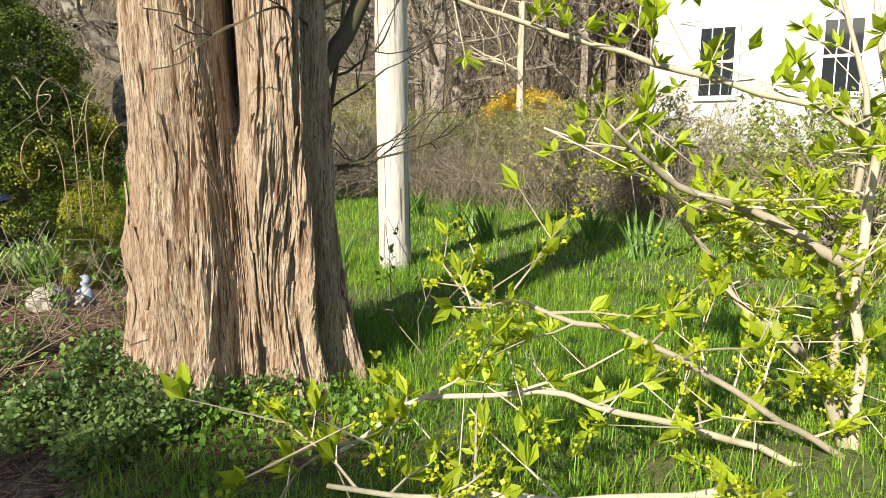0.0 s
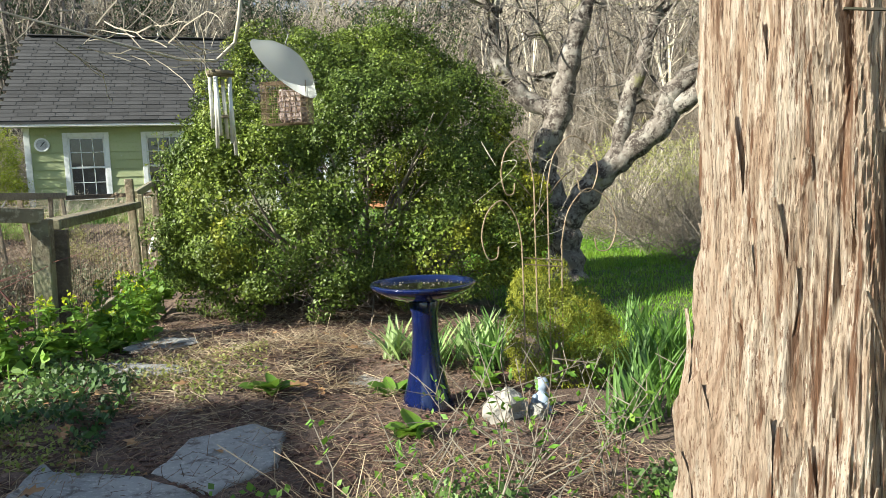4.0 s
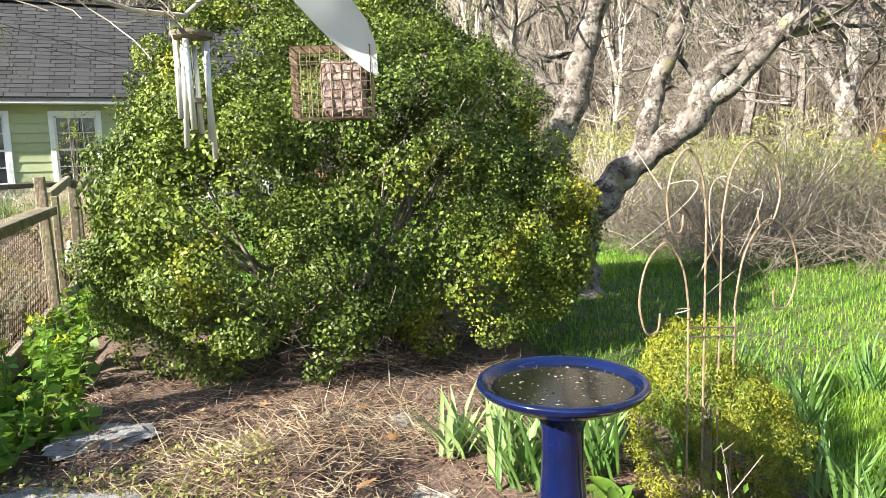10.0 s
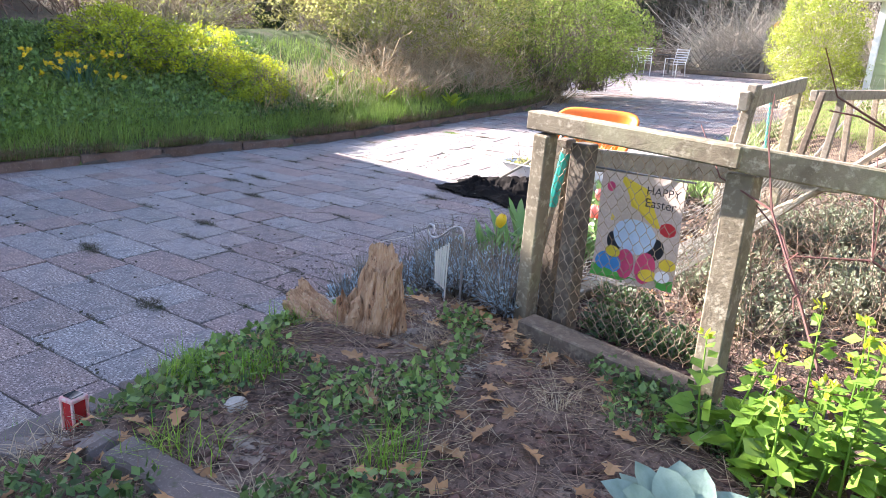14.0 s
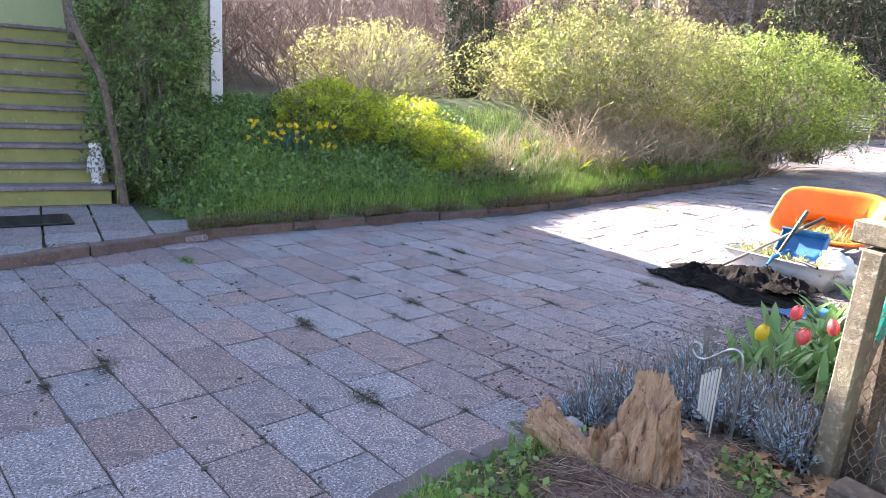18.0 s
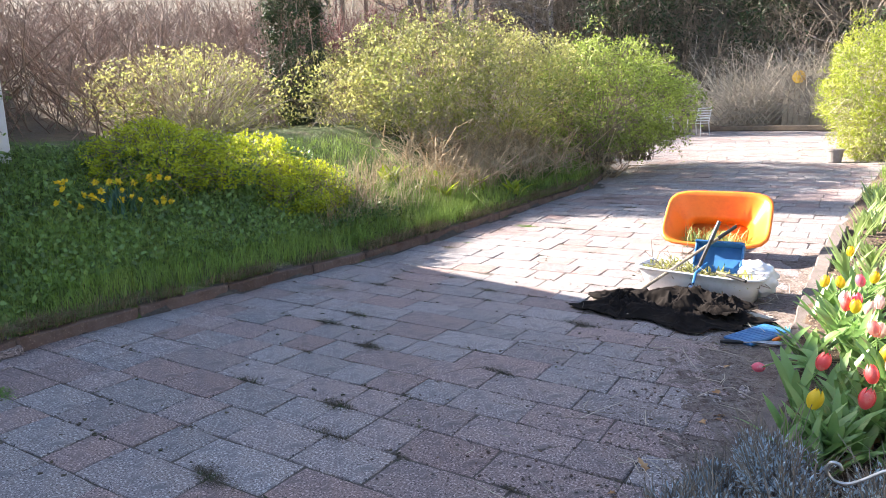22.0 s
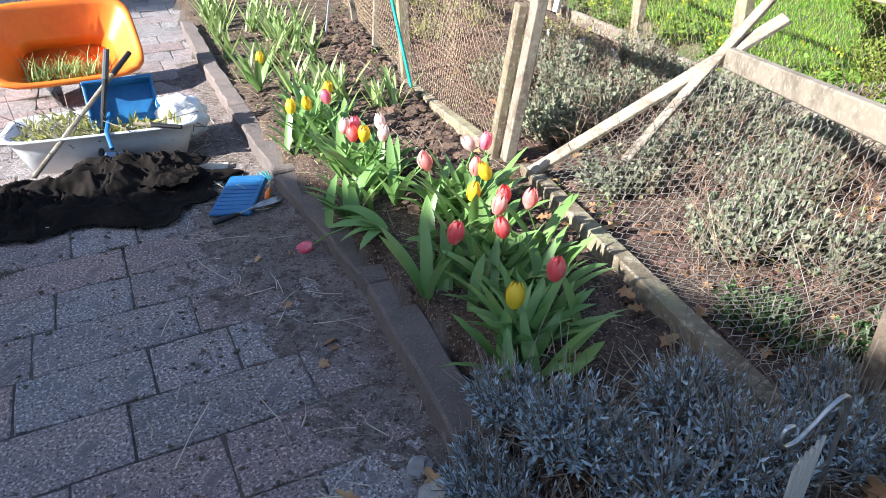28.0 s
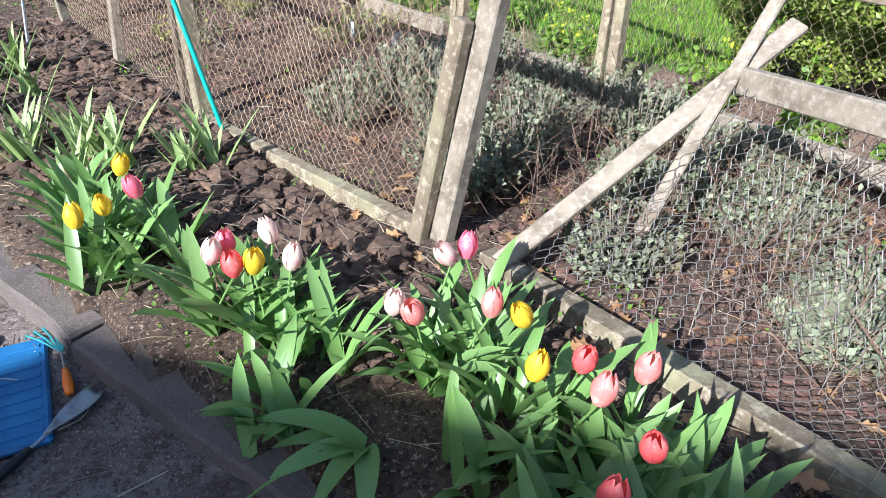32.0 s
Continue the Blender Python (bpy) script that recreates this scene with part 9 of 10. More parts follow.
def in_mulch(x, y):
    return (x < 3.9) & (x > along(KERB_R, y) + 0.12) & (y < 1.05)


p = scatter(15000, -0.6, 4.4, -2.6, 2.2, lambda x, y: (in_mulch(x, y) | (x > 2.1)) & ((lump(x, y, 2.3, 6) + 0.4 * lump(x, y, 6, 2) > -0.1) | (y > 0.4)))
litter("dry_straw", "dry straw and grass stems over the mulch", p, 0.10, 0.0011, M_STRAW)
p = scatter(34000, -0.6, 4.2, -2.6, 2.2, lambda x, y: in_mulch(x, y) | (x > 2.1))
litter("fallen_twigs", "dark fallen twigs and pine needles", p, 0.08, 0.0012, M_NEEDLE)
p = scatter(420, 2.9, 3.45, -1.55, -0.95, lambda x, y: lump(x, y, 3.5, 4) > -0.2)
litter("dry_straw", "bleached straw stems heaped by the tree", p, 0.3, 0.0016, M_STRAW, 0.35)
p = scatter(1900, 2.3, 3.6, 0.15, 1.5, lambda x, y: lump(x, y, 2.9, 8) > -0.25)
litter("dry_straw", "sunlit bleached straw over the heaped mulch", p, 0.14, 0.0015, M_STRAW, 0.25)
p = scatter(60, 1.6, 4.0, -2.0, 1.4, lambda x, y: (y > -0.2) | (x > 2.95))
litter("fallen_twigs", "longer pale fallen stems", p, 0.26, 0.002, M_STRAW, 0.1)
p = scatter(2600, -1.6, 1.6, 1.2, 10, lambda x, y: x > along(KERB_R, y) + 0.1)
litter("dry_straw", "dry stems over the garden soil", p, 0.12, 0.0013, M_STRAW)
p = scatter(2600, -3.4, -0.9, 1.6, 5.2, lambda x, y: (x < along(KERB_R, y) - 0.05) & (RNG.random(len(x)) < np.exp(-(along(KERB_R, y) - x) / 0.5)))
p[:, 2] = drive_z(p[:, 1]) + 0.003
litter("fallen_twigs", "fine debris along the edging", p, 0.07, 0.0012, M_TWIG)


def lumps(name, label, p, size, mat, flat):
    n = len(p)
    g = np.random.default_rng(n + 1)
    grid = [(x, y, z) for x in (-1, 0, 1) for y in (-1, 0, 1) for z in (-1, 0, 1) if (x, y, z) != (0, 0, 0)]
    at = {q: k for k, q in enumerate(grid)}
    ball = np.array(grid, float)
    ball /= np.linalg.norm(ball, axis=1, keepdims=True)
    face = []
    for ax in range(3):
        for sgn in (-1, 1):
            for a in (-1, 0):
                for b in (-1, 0):
                    q = []
                    for da, db in ((0, 0), (1, 0), (1, 1), (0, 1)):
                        c = [0, 0, 0]
                        c[ax], c[(ax + 1) % 3], c[(ax + 2) % 3] = sgn, a + da, b + db
                        q.append(at[tuple(c)])
                    face.append(q[::sgn])
    sz = size * g.uniform(0.2, 1.0, n) ** 1.8
    v = ball[None] * (1 + 0.24 * g.normal(size=(n, 26, 1))) * 0.5
    a = g.uniform(0, 6.28, n)
    ca, sa = np.cos(a)[:, None], np.sin(a)[:, None]
    x, y = v[:, :, 0] * 1.3, v[:, :, 1]
    v = np.stack([x * ca - y * sa, x * sa + y * ca, v[:, :, 2] * flat], 2) * sz[:, None, None] + p[:, None, :]
    s = Soup()
    s.add(v.reshape(-1, 3), (np.array(face)[None] + (np.arange(n) * 26)[:, None, None]).reshape(-1, 4))
    return tagged(s.make(name, mat), label, "soil", kind="stuff")


def clods(name, label, p, size, mat, flat=0.6, lumpy=False):
    """Broken lumps: little uneven six-sided crumbs, or rounder ones of twenty-four faces."""
    n = len(p)
    if lumpy:
        return lumps(name, label, p, size, mat, flat)
    g = np.random.default_rng(n)
    cube = np.array([(x, y, z) for z in (-1, 1) for y in (-1, 1) for x in (-1, 1)], float)
    sz = size * g.uniform(0.25, 1.0, n) ** 1.5
    v = cube[None] * (1 + 0.45 * g.normal(size=(n, 8, 3))) * 0.5
    a = g.uniform(0, 6.28, n)
    ca, sa = np.cos(a)[:, None], np.sin(a)[:, None]
    x, y = v[:, :, 0] * 1.4, v[:, :, 1]
    v = np.stack([x * ca - y * sa, x * sa + y * ca, v[:, :, 2] * flat], 2) * sz[:, None, None] + p[:, None, :]
    q = np.array([(0, 1, 3, 2), (4, 6, 7, 5), (0, 4, 5, 1), (2, 3, 7, 6), (0, 2, 6, 4), (1, 5, 7, 3)])[None] + (np.arange(n) * 8)[:, None, None]
    s = Soup()
    s.add(v.reshape(-1, 3), q.reshape(-1, 4))
    return tagged(s.make(name, mat), label, "soil", kind="stuff")


clods("soil_clods", "crumbly clods of dug brown soil in the bed", scatter(9000, -2.0, 1.7, 1.3, 11, lambda x, y: (x > along(KERB_R, y) + 0.08) & (lump(x, y, 2.2, 5) + 0.5 * lump(x, y, 6, 1) > -0.4)), 0.045, M_CLOD, 0.7, True)
dug = scatter(3600, -1.3, -0.2, 3.0, 7.5, lambda x, y: (x > along(KERB_R, y) + 0.35) & (x < -0.38))
dug[:, 2] += 0.015
clods("dug_soil", "dark freshly dug lumps of soil along the fence", dug, 0.10, M_CLOD, 0.7, True)
litter("dug_roots", "torn pale roots lying in the dug soil", dug[::6], 0.2, 0.0022, M_TWIG, 0.4)
clods("bark_chips", "broken bark chips and crumbs over the mulch", scatter(26000, -0.8, 4.2, -2.7, 2.2, lambda x, y: (x > along(KERB_R, y) + 0.08) & ((x > 2.1) | (y < 1.05))), 0.022, M_BARK_CHIP, 0.4)
dirt = scatter(5000, -2.6, -0.8, 1.0, 6.0, lambda x, y: (x < along(KERB_R, y) - 0.05) & (RNG.random(len(x)) < np.exp(-(along(KERB_R, y) - x) / 0.35)))
dirt[:, 2] = drive_z(dirt[:, 1]) + 0.001
clods("drive_grit", "brown soil crumbs swept along the edging", dirt, 0.014, M_CLOD, 0.5)


def soil_spill():
    """Dug earth tramped over the pavers beside the edging."""
    ys, us = np.arange(0.6, 6.6, 0.018), np.arange(0.0, 1.9, 0.018)
    gu, gy = np.meshgrid(us, ys, indexing="ij")
    gx = along(KERB_R, gy) + 0.02 - gu
    wob = 0.45 * lump(gx, gy, 3.5, 3) + 0.3 * lump(gx, gy, 9, 1) + 0.16 * lump(gx, gy, 23, 2)
    edge = (0.5 + 0.42 * smooth(1.2, 2.6, gy) * smooth(6.5, 4.2, gy)) * (0.8 + 0.9 * wob)
    # thin where it is trodden into the joints, deeper against the edging
    z = drive_z(gy) - 0.0035 + 0.011 * np.clip((edge - gu) / 0.5, 0, 1) + 0.022 * smooth(0.28, 0.02, gu) + 0.004 * lump(gx, gy, 11, 6) + 0.003 * lump(gx, gy, 27, 4) + 0.0016 * RNG.normal(size=gx.shape)
    nx, ny = gx.shape
    i, j = np.meshgrid(np.arange(nx - 1), np.arange(ny - 1), indexing="ij")
    q = np.stack([i * ny + j, i * ny + j + 1, (i + 1) * ny + j + 1, (i + 1) * ny + j], -1).reshape(-1, 4)
    q = q[(gu < edge)[:-1, :-1].ravel()]
    tagged(mesh_object("spilled_soil", np.stack([gx, gy, z], -1).reshape(-1, 3), q, M_SPILL), "dark earth tramped over the pavers by the edging", "soil", kind="stuff")


soil_spill()
by_edging = lambda x, y: (x < along(KERB_R, y) - 0.07) & (RNG.random(len(x)) < np.exp(-(along(KERB_R, y) - x) / 0.55))
crumbs = scatter(15000, -2.9, -0.7, 0.7, 5.4, by_edging)
crumbs[:, 2] = drive_z(crumbs[:, 1]) + 0.003
clods("soil_crumbs", "fine earth crumbs trodden over the pavers", crumbs, 0.011, M_SPILL, 0.6)
twigs = scatter(420, -2.6, -0.7, 0.8, 5.0, by_edging)
twigs[:, 2] = drive_z(twigs[:, 1]) + 0.006
litter("fallen_twigs", "thin tan twigs and roots on the pavers by the edging", twigs[:90], 0.2, 0.0022, M_TWIG_PALE, 0.12)
litter("fallen_twigs", "short brown bits of stem on the pavers by the edging", twigs[90:], 0.06, 0.0018, M_TWIG, 0.15)


def oak_leaves(n, x0, x1, y0, y1, keep=None):
    """Lobed brown leaves lying about."""
    p = scatter(n, x0, x1, y0, y1, keep)
    s = Soup()
    for q in p:
        a, sz = RNG.uniform(0, 6.28), RNG.uniform(0.035, 0.07)
        m = pose(q[0], q[1], q[2] + 0.015, RNG.uniform(-25, 25), RNG.uniform(-25, 25), math.degrees(a))
        out = [(0, 0.0), (0.12, 0.2), (0.42, 0.28), (0.2, 0.42), (0.5, 0.62), (0.2, 0.68), (0.22, 0.9), (0, 1.05)]
        v, f = [], []
        for k, (w, t) in enumerate(out):
            for s_ in (-1, 0, 1):
                v.append(tuple(m @ Vector((w * s_ * sz, t * sz * 1.5, 0.25 * sz * abs(w * s_) + 0.1 * sz * math.sin(t * 5)))))
        for k in range(len(out) - 1):
            for j in range(2):
                f.append((3 * k + j, 3 * k + j + 1, 3 * k + j + 4, 3 * k + j + 3))
        s.add(v, f)
    return tagged(s.make("oak_leaves", M_DEAD_LEAF), "curled brown oak leaves on the ground", "leaves", kind="stuff")


oak_leaves(260, -0.7, 2.2, -1.4, 0.9, in_mulch)
tuft = np.concatenate([np.array([x, y, float(ground_z(x, y))]) + np.concatenate([RNG.normal(size=(n, 2)) * r, np.zeros((n, 1))], 1) for x, y, n, r in ((-0.3, -0.3, 160, 0.05), (-0.18, -0.12, 120, 0.05), (0.1, -0.55, 90, 0.06), (-0.55, 0.3, 140, 0.06), (0.5, -0.1, 110, 0.05), (0.9, -0.4, 120, 0.06), (-0.6, -0.75, 120, 0.06), (1.4, 0.1, 140, 0.08), (1.8, -0.2, 200, 0.12))])
grass("grass_tuft", "thin green grass tufts among the leaf litter", tuft, 0.13, 0.0035, M_GRASS, 0.5)
pale = np.concatenate([np.array([x, y, float(ground_z(x, y))]) + np.concatenate([RNG.normal(size=(60, 2)) * 0.05, np.zeros((60, 1))], 1) for x, y in ((0.25, 0.1), (0.6, 0.5), (0.0, 0.55), (1.1, -0.2), (0.4, -0.5), (-0.2, -0.8))])
grass("dry_tuft", "bleached dry grass tufts in the litter", pale, 0.12, 0.003, M_STRAW, 1.1)
oak_leaves(60, -0.3, 0.4, 0.75, 1.1)
oak_leaves(240, 0.0, 1.6, 1.3, 5.5)
clods("bark_chips", "dark bark mulch in the fenced bed", scatter(16000, -0.05, 1.65, 1.25, 8.0), 0.03, M_BARK_CHIP, 0.4)
thicket("dry_stalks", "red-brown dead stalks in the fenced bed", (0.05, 1.6, 1.4, 6.0), 480, 0.36, 0.0026, M_NEEDLE, 0.8, 41, bow=0.45)
oak_leaves(50, 2.0, 3.6, -1.5, 1.6)
oak_leaves(60, -0.75, 0.0, 1.4, 4.0)
oak_leaves(26, -1.7, -0.9, 1.2, 3.2, lambda x, y: (x < along(KERB_R, y) - 0.1) & (x > along(KERB_R, y) - 0.45))
oak_leaves(40, -7.4, -6.6, -1.0, -0.5)


# ---- budding shrub by the start ----
def spicebush():
    root = thing("budding_shrub", "open shrub with pale stems, bright new leaves and yellow-green flower buds", "shrub", (5.05, -3.6, 0.0))
    o = np.array([5.05, -3.6, 0.0])
    main = [[(0, 0, 0), (0.02, 0.0, 0.25), (-0.03, 0.02, 0.6), (0.0, 0.0, 0.95), (-0.12, 0.1, 1.05), (-0.42, 0.48, 1.18), (-0.75, 0.75, 1.3), (-1.0, 0.9, 1.4)],
            [(0.0, 0, 0.0), (-0.05, 0.1, 0.3), (0.0, 0.35, 0.45), (-0.1, 0.5, 0.7), (-0.25, 0.6, 0.9)],
            [(-0.05, 0.0, 0.05), (-0.3, 0.1, 0.2), (-0.6, 0.35, 0.45), (-0.85, 0.58, 0.56), (-1.0, 0.62, 0.58)],
            [(-0.1, 0, 0.0), (-0.5, 0.25, 0.2), (-0.85, 0.45, 0.35), (-1.15, 0.65, 0.38), (-1.35, 0.7, 0.3)],
            [(-0.1, -0.1, 0.0), (-0.7, 0.2, 0.12), (-1.2, 0.45, 0.22), (-1.5, 0.55, 0.33)],
            [(0.05, 0.05, 0.0), (0.1, 0.1, 0.5), (0.05, 0.05, 1.0), (0.2, 0.2, 1.5)],
            [(0.05, -0.1, 0.0), (-0.15, -0.2, 0.4), (-0.2, -0.1, 0.9), (-0.1, 0.1, 1.6)],
            [(-0.03, 0.02, 0.6), (-0.25, 0.2, 0.75), (-0.5, 0.35, 0.85), (-0.75, 0.4, 1.0)]]
    st, ends = Soup(), []
    for k, pts in enumerate(main):
        p = np.array(pts)
        t = np.linspace(0, len(p) - 1, (len(p) - 1) * 5 + 1)
        pp = np.stack([np.interp(t, range(len(p)), p[:, j]) for j in range(3)], 1)
        pp[1:-1] = (pp[:-2] + 2 * pp[1:-1] + pp[2:]) / 4
        pp += np.array([noise.noise_vector(Vector(v) * 6 + Vector((k, 0, 0))) for v in pp]) * 0.02
        r0 = 0.018 if k < 2 or k > 4 else 0.011
        st.tube(pp, np.linspace(r0, 0.005, len(pp)), 8)
        for j in range(3, len(pp)):
            if RNG.random() < 0.8:
                ends.append((pp[j], RNG.normal(size=3)))
    st.make("branch", M_TWIG_PALE, root, smooth=True)
    tw, tips = Soup(), []
    for p, d in ends:
        d[2] = abs(d[2]) * 0.6 + 0.1
        d /= np.linalg.norm(d)
        ln = RNG.uniform(0.1, 0.35)
        q = p
        pts = [q]
        for j in range(3):
            d = d + RNG.normal(size=3) * 0.25
            d /= np.linalg.norm(d)
            q = q + d * ln / 3
            pts.append(q)
            tips.append((q, d.copy()))
            if RNG.random() < 0.5:
                e = q + RNG.normal(size=3) * 0.08
                tw.tube([q, (q + e) / 2, e], [0.002, 0.0018, 0.001], 4)
                tips.append((e, (e - q) / (np.linalg.norm(e - q) + 1e-6)))
        tw.tube(pts, [0.004, 0.003, 0.0025, 0.002], 5)
    tagged(tw.make("twig_mass", M_TWIG_PALE, root), kind="stuff")
    lf, bd = Soup(), Soup()
    for q, d in tips:
        n = 5 if RNG.random() < 0.75 else 0
        if n:
            dd = d + RNG.normal(size=(n, 3)) * 0.55 + np.array([0, 0, 0.45])
            lf.leaves(np.repeat(q[None], n, 0), dd, RNG.uniform(0.035, 0.085, n), 0.42, 0.3)
        if q[2] < 0.9 and RNG.random() < 0.5:
            m = 14
            c = q + RNG.normal(size=(m, 3)) * 0.012 + d * RNG.uniform(0, 0.07, m)[:, None]
            for j in range(3):
                bd.leaves(c, RNG.normal(size=(m, 3)), RNG.uniform(0.008, 0.014, m), 0.9, 0.1)
    tagged(lf.make("leaf_mass", M_LEAF, root), kind="stuff")
    tagged(bd.make("bud_mass", M_LEAF_YELLOW, root, "yellow-green bud clusters"), kind="stuff")


spicebush()


def low_twigs(x, y, n, h, label, seed):
    """Thin bare saplings with a few new leaves."""
    root = thing("sapling", label, "sapling", (x, y, float(ground_z(x, y)) - 0.02))
    s, l = Soup(), Soup()
    for k in range(n):
        e = np.array([RNG.normal() * 0.22, RNG.normal() * 0.22, h * RNG.uniform(0.5, 1.1)])
        m = e * 0.5 + RNG.normal(size=3) * 0.06
        s.tube([(RNG.normal() * 0.03, RNG.normal() * 0.03, 0), m, e], [0.0028, 0.0022, 0.0012], 5)
        for j in range(3):
            b = m + (e - m) * RNG.random()
            s.tube([b, b + RNG.normal(size=3) * 0.05 + np.array([0, 0, 0.04])], [0.002, 0.001], 4)
            q = b + RNG.normal(size=(3, 3)) * 0.02
            l.leaves(q, RNG.normal(size=(3, 3)) + np.array([0, 0, 0.5]), RNG.uniform(0.02, 0.04, 3), 0.5)
    tagged(s.make("stem_mass", M_TWIG, root), kind="stuff")
    tagged(l.make("leaf_mass", M_LEAF_MID, root), kind="stuff")


for x, y, n, h in ((3.25, -1.45, 4, 0.42), (3.45, -1.2, 5, 0.45), (3.0, -1.25, 3, 0.4), (3.75, -0.75, 7, 0.5), (3.6, -1.0, 7, 0.45), (3.9, -1.0, 6, 0.45), (3.35, -0.75, 5, 0.4), (4.75, -2.1, 5, 0.4), (5.0, -1.75, 5, 0.5), (2.55, 0.3, 3, 0.2)):
    low_twigs(x, y, n, h, "thin bare sapling stems with a few new leaves", 0)


def tree_twigs():
    root = thing("overhanging_twigs", "dark budding twigs crossing beside the big trunk", "branch", (4.33, -2.0, 1.15))
    s = Soup()
    for a, d in (((0.0, 0.0, -0.3), (0.9, -0.3, 0.25)), ((0.02, 0.0, -0.28), (0.6, -0.5, 0.1)), ((0.06, 0.0, 0.05), (0.9, -0.2, 0.35)), ((0.1, 0.0, 0.15), (0.5, 0.3, 0.8)), ((0.0, 0.0, 0.2), (-0.8, -0.35, 0.2)), ((0.0, 0.05, -0.1), (0.7, -0.2, 0.3))):
        grow(s, np.array(a), np.array(d) / np.linalg.norm(d), 0.34, 0.006, 2, 0.4, 0.3, 3, 0.02, 5, 0.6)
    limb = Soup()
    limb.tube([(-0.14, 0.02, -0.12), (-0.04, 0.0, 0.02), (0.12, 0.0, 0.2), (0.3, 0.0, 0.5), (0.5, 0.0, 1.2)], [0.05, 0.04, 0.034, 0.03, 0.024], 10)
    limb.tube([(0.02, 0.0, -0.45), (0.03, 0.0, -0.1), (0.1, 0.0, 0.2), (0.16, 0.0, 0.6)], [0.012, 0.01, 0.008, 0.006], 8)
    tagged(s.make("twig_mass", M_DRY_DARK, root), kind="stuff")
    limb.make("limb", M_DRY_DARK, root, smooth=True)


tree_twigs()


# a few twigs and stalks lying on the pavers
tw = scatter(90, -3.4, -1.0, 1.4, 5.0, lambda x, y: x < along(KERB_R, y) - 0.06)
tw[:, 2] = drive_z(tw[:, 1]) + 0.006
litter("fallen_twigs", "thin dry twigs lying on the pavers by the bed", tw, 0.3, 0.0016, M_TWIG, 0.03)
rub = scatter(260, -4.6, -1.2, -1.5, 5.5, lambda x, y: (x < along(KERB_R, y) - 0.06) & (lump(x, y, 1.7, 8) > -0.2))
rub[:, 2] = drive_z(rub[:, 1]) + 0.003
clods("drive_crumbs", "small dark crumbs scattered over the pavers", rub, 0.016, M_DRY_DARK, 0.5)

# ---- paving, piece by piece ----
JOINTS = []


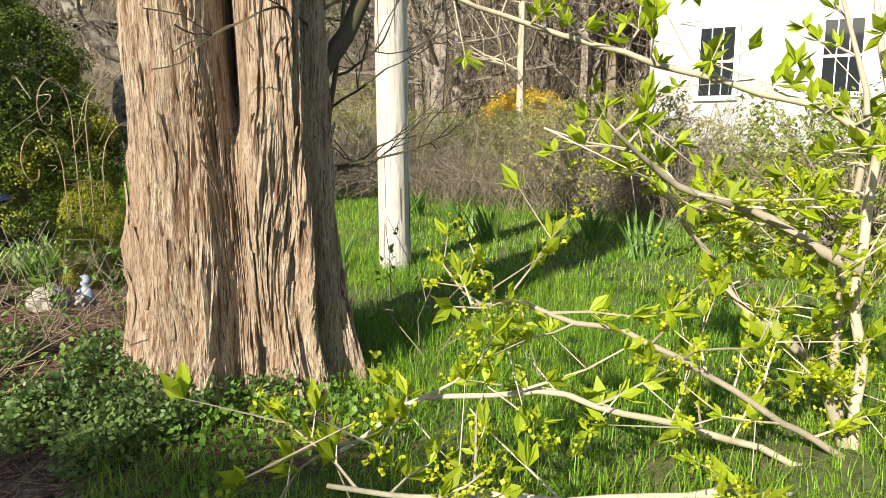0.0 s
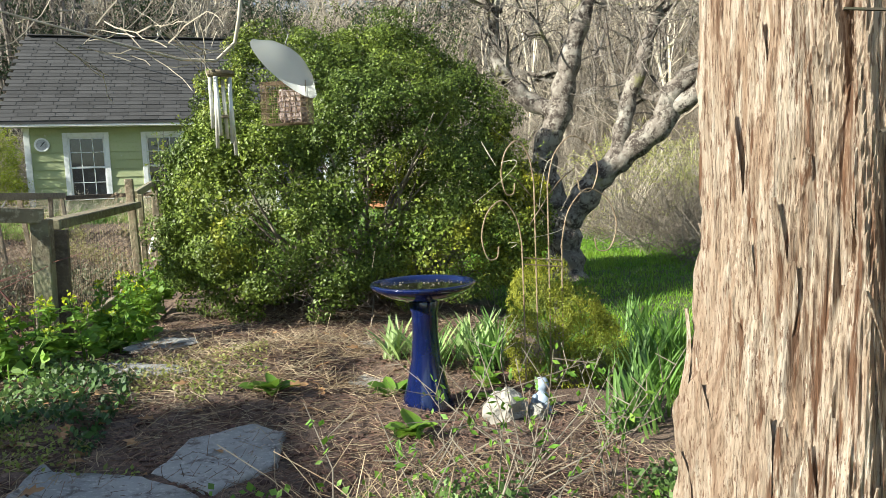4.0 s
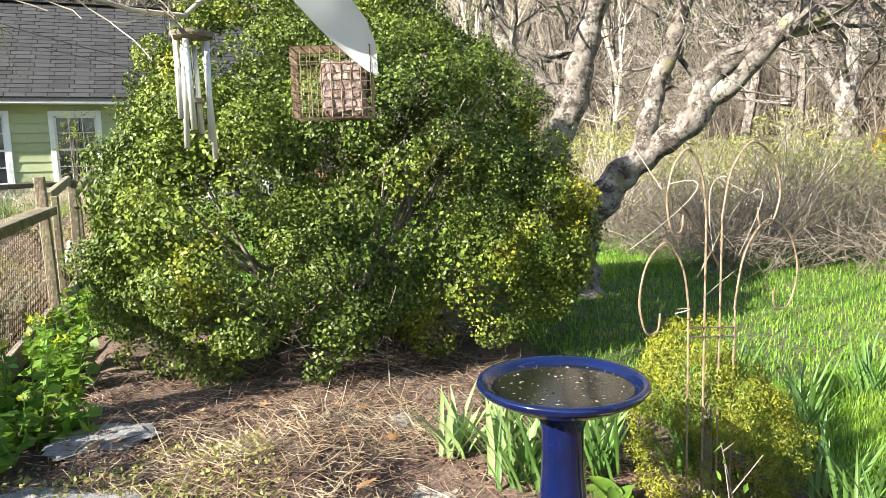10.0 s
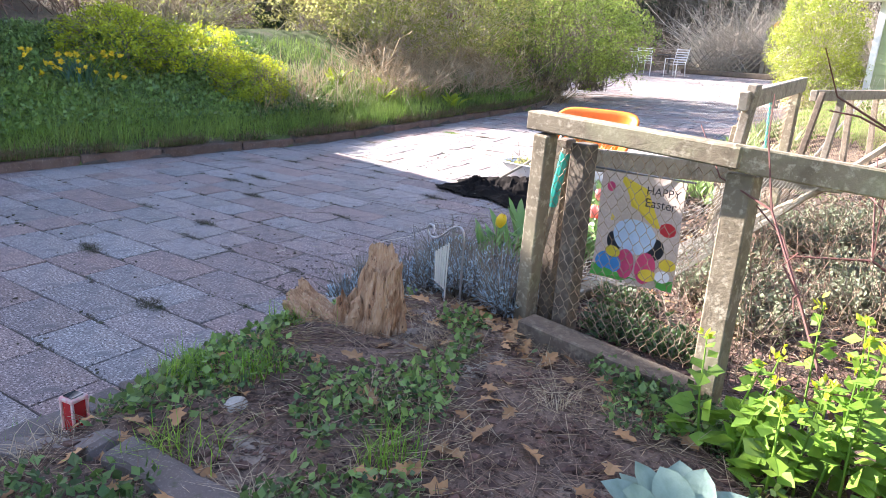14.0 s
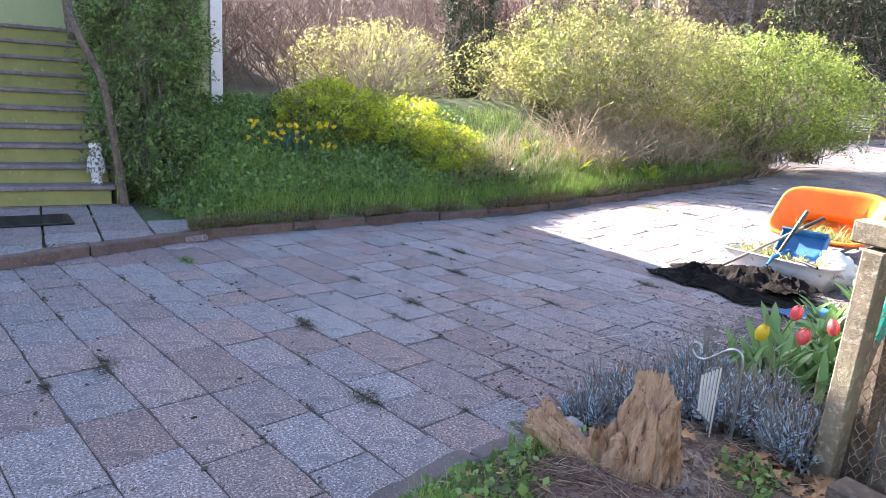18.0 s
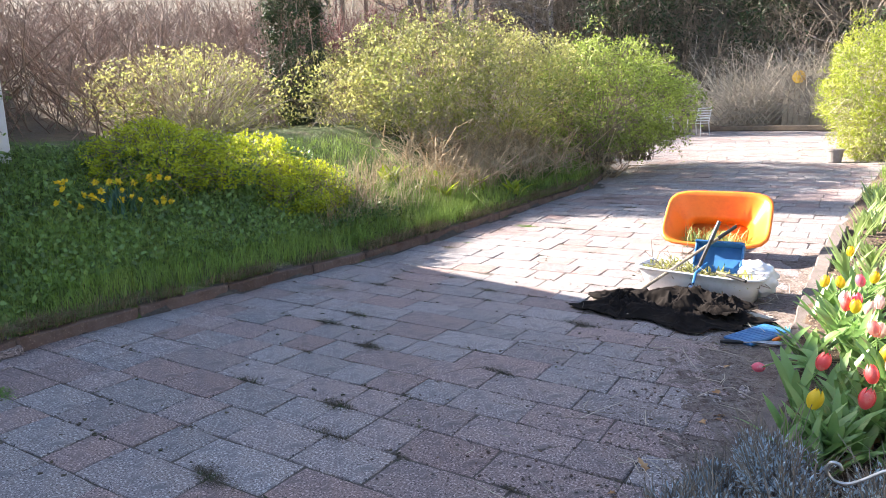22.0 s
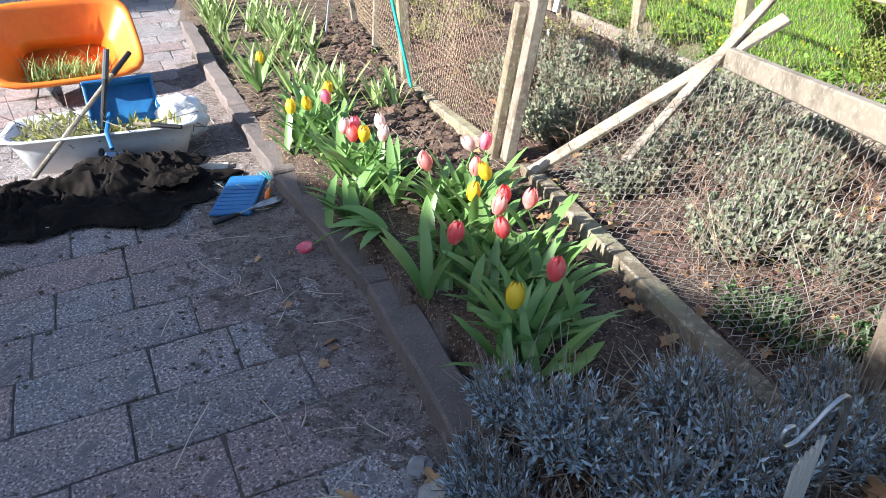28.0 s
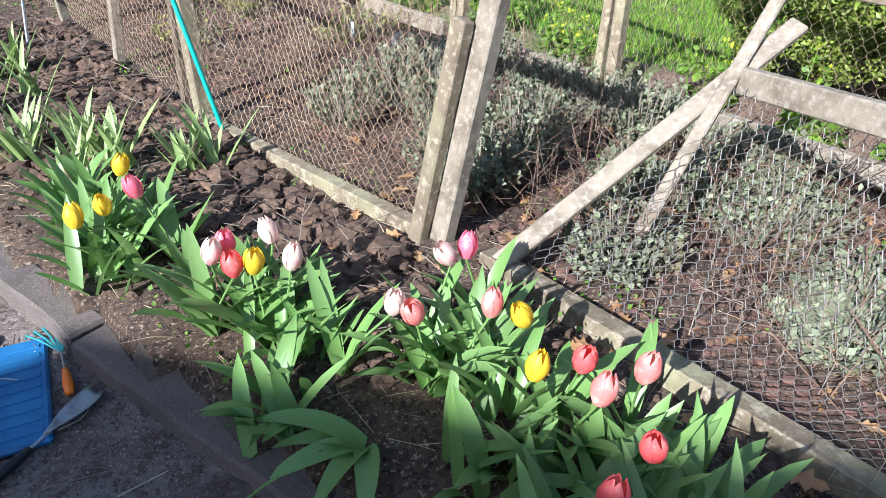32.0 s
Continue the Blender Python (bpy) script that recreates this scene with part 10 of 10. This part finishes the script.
def pavers():
    root = thing("drive_paving", "drive of rough reddish-grey concrete pavers with weedy joints", "paving", kind="structure")
    gap, row = 0.004, 0.30
    ang = math.radians(11.3)
    ca, sa = math.cos(ang), math.sin(ang)
    r = np.random.default_rng(77)
    meshes = {}
    for ln in (0.30, 0.45, 0.60):
        for k in range(5):
            # worn slabs: a rounded rim with chipped, uneven corners
            hx, hy, b = ln / 2 - gap / 2, row / 2 - gap / 2, 0.004
            out = [(-hx, -hy), (-hx / 3, -hy), (hx / 3, -hy), (hx, -hy), (hx, 0), (hx, hy), (hx / 3, hy), (-hx / 3, hy), (-hx, hy), (-hx, 0)]
            out = [(x * (1 - abs(r.normal()) * 0.004) - math.copysign(0.009, x) * (i in (0, 3, 5, 8)) * r.random(), y * (1 - abs(r.normal()) * 0.008) - math.copysign(0.007, y) * (i in (0, 3, 5, 8)) * r.random()) for i, (x, y) in enumerate(out)]
            n = len(out)
            vs = [(x, y, -0.05) for x, y in out] + [(x, y, -b * r.uniform(0.7, 1.3)) for x, y in out]
            vs += [(x * (1 - b * 1.3 / hx), y * (1 - b * 1.3 / hy), r.uniform(-0.0015, 0.0015)) for x, y in out] + [(0, 0, 0.001)]
            fs = [(i, (i + 1) % n, n + (i + 1) % n, n + i) for i in range(n)] + [(n + i, n + (i + 1) % n, 2 * n + (i + 1) % n, 2 * n + i) for i in range(n)]
            fs += [(2 * n + i, 2 * n + i + 1, 2 * n + (i + 2) % n, 3 * n) for i in range(0, n, 2)]
            me = bpy.data.meshes.new("paver")
            me.from_pydata(vs, [], fs)
            me.materials.append(M_PAVER)
            meshes[ln, k] = me
    near, rest = 0, Soup()
    arrays = {k: (np.array([(*v.co, 1.0) for v in m.vertices]), np.array([tuple(p.vertices) for p in m.polygons])) for k, m in meshes.items()}
    for k in range(-34, 110):
        u = -17 + r.uniform(0, 0.4)
        while u < 6:
            ln = (0.30, 0.45, 0.45, 0.60)[r.integers(4)]
            cu, cv = u + ln / 2, k * row
            x, y = cu * ca - cv * sa, cu * sa + cv * ca
            if r.random() < 0.5:
                JOINTS.append((u * ca - (cv + row / 2) * sa, u * sa + (cv + row / 2) * ca))
            u += ln
            if not (-5 < y < 25.5 and along(KERB_L, y) + 0.0 < x < along(KERB_R, y) + 0.2):
                continue
            z = float(drive_z(y)) + r.uniform(-0.003, 0.004)
            slope = math.degrees(math.atan(0.045)) * (y > 4)
            m = Matrix.Translation((x, y, z)) @ pose(0, 0, 0, slope) @ pose(0, 0, 0, r.uniform(-0.45, 0.45), r.uniform(-0.45, 0.45), math.degrees(ang) + r.uniform(-0.6, 0.6))
            key = (ln, int(r.integers(5)))
            if near < 300 and -4.4 < x and -1.6 < y < 4.6:
                share("paver", meshes[key], m, root)
                near += 1
            else:
                co, fc = arrays[key]
                rest.add((co @ np.array(m).T)[:, :3], fc)
    tagged(rest.make("paver_field", material("concrete paver field", (0.235, 0.205, 0.198), 0.9, island=0.11, **PAVER_LOOK), root), kind="stuff")
    # walk to the stairs
    walk_root = thing("stair_paving", "grey pavers of the walk to the stairs", "paving", kind="structure")
    for i in range(10):
        for j in range(7):
            x, y = -7.5 + 0.46 * j + r.uniform(-0.01, 0.01), -4.2 + 0.46 * i
            if x > along(KERB_L, y) - 0.12 or y > -0.1 + 0.19 * (x + 6.4):
                continue
            share("paver", meshes[0.45, (i + j) % 5], Matrix.Translation((x, y, 0.055)) @ Matrix.Diagonal((1, 1.5, 1, 1)), walk_root)


pavers()
roof_shingles()


def joint_weeds():
    """Tufts of moss and dry weed in the paver joints."""
    g = np.random.default_rng(5)
    s, d = Soup(), Soup()
    for x, y in JOINTS:
        if not (-6.2 < x < -1.0 and -2.5 < y < 9 and along(KERB_L, y) + 0.2 < x < along(KERB_R, y) - 0.1) or g.random() > 0.55:
            continue
        big = g.random() < 0.25
        m = int(g.integers(260, 480) if big else g.integers(40, 130))
        w = (0.075, 0.026) if big else (0.035, 0.008)
        q = np.stack([x + g.normal(size=m) * w[0], y + g.normal(size=m) * w[1] + 0.2 * g.normal(size=m) * w[0], np.full(m, float(drive_z(y)) - 0.002)], 1)
        (s if g.random() < 0.04 else d).blades(q, g.normal(size=(m, 2)) * 2.2, g.uniform(0.007, 0.022, m) * (1.5 if big else 1.0), 0.0032, 2)
    tagged(s.make("joint_weeds", M_LEAF_MID), "small green weeds in the paver joints", "weeds", kind="stuff")
    tagged(d.make("joint_weeds", M_DRY_DARK), "dark dry weed tufts in the paver joints", "weeds", kind="stuff")


joint_weeds()

jx = np.array([q for q in JOINTS if -6.2 < q[0] < -1.0 and -2.5 < q[1] < 12 and along(KERB_L, q[1]) + 0.1 < q[0] < along(KERB_R, q[1])])
jx = np.repeat(jx, 12, 0) + RNG.normal(size=(len(jx) * 12, 2)) * np.array([0.08, 0.014])
clods("joint_crumbs", "dark crumbs of soil and moss along the paver joints", np.concatenate([jx, drive_z(jx[:, 1])[:, None]], 1), 0.013, M_DRY_DARK, 0.5)
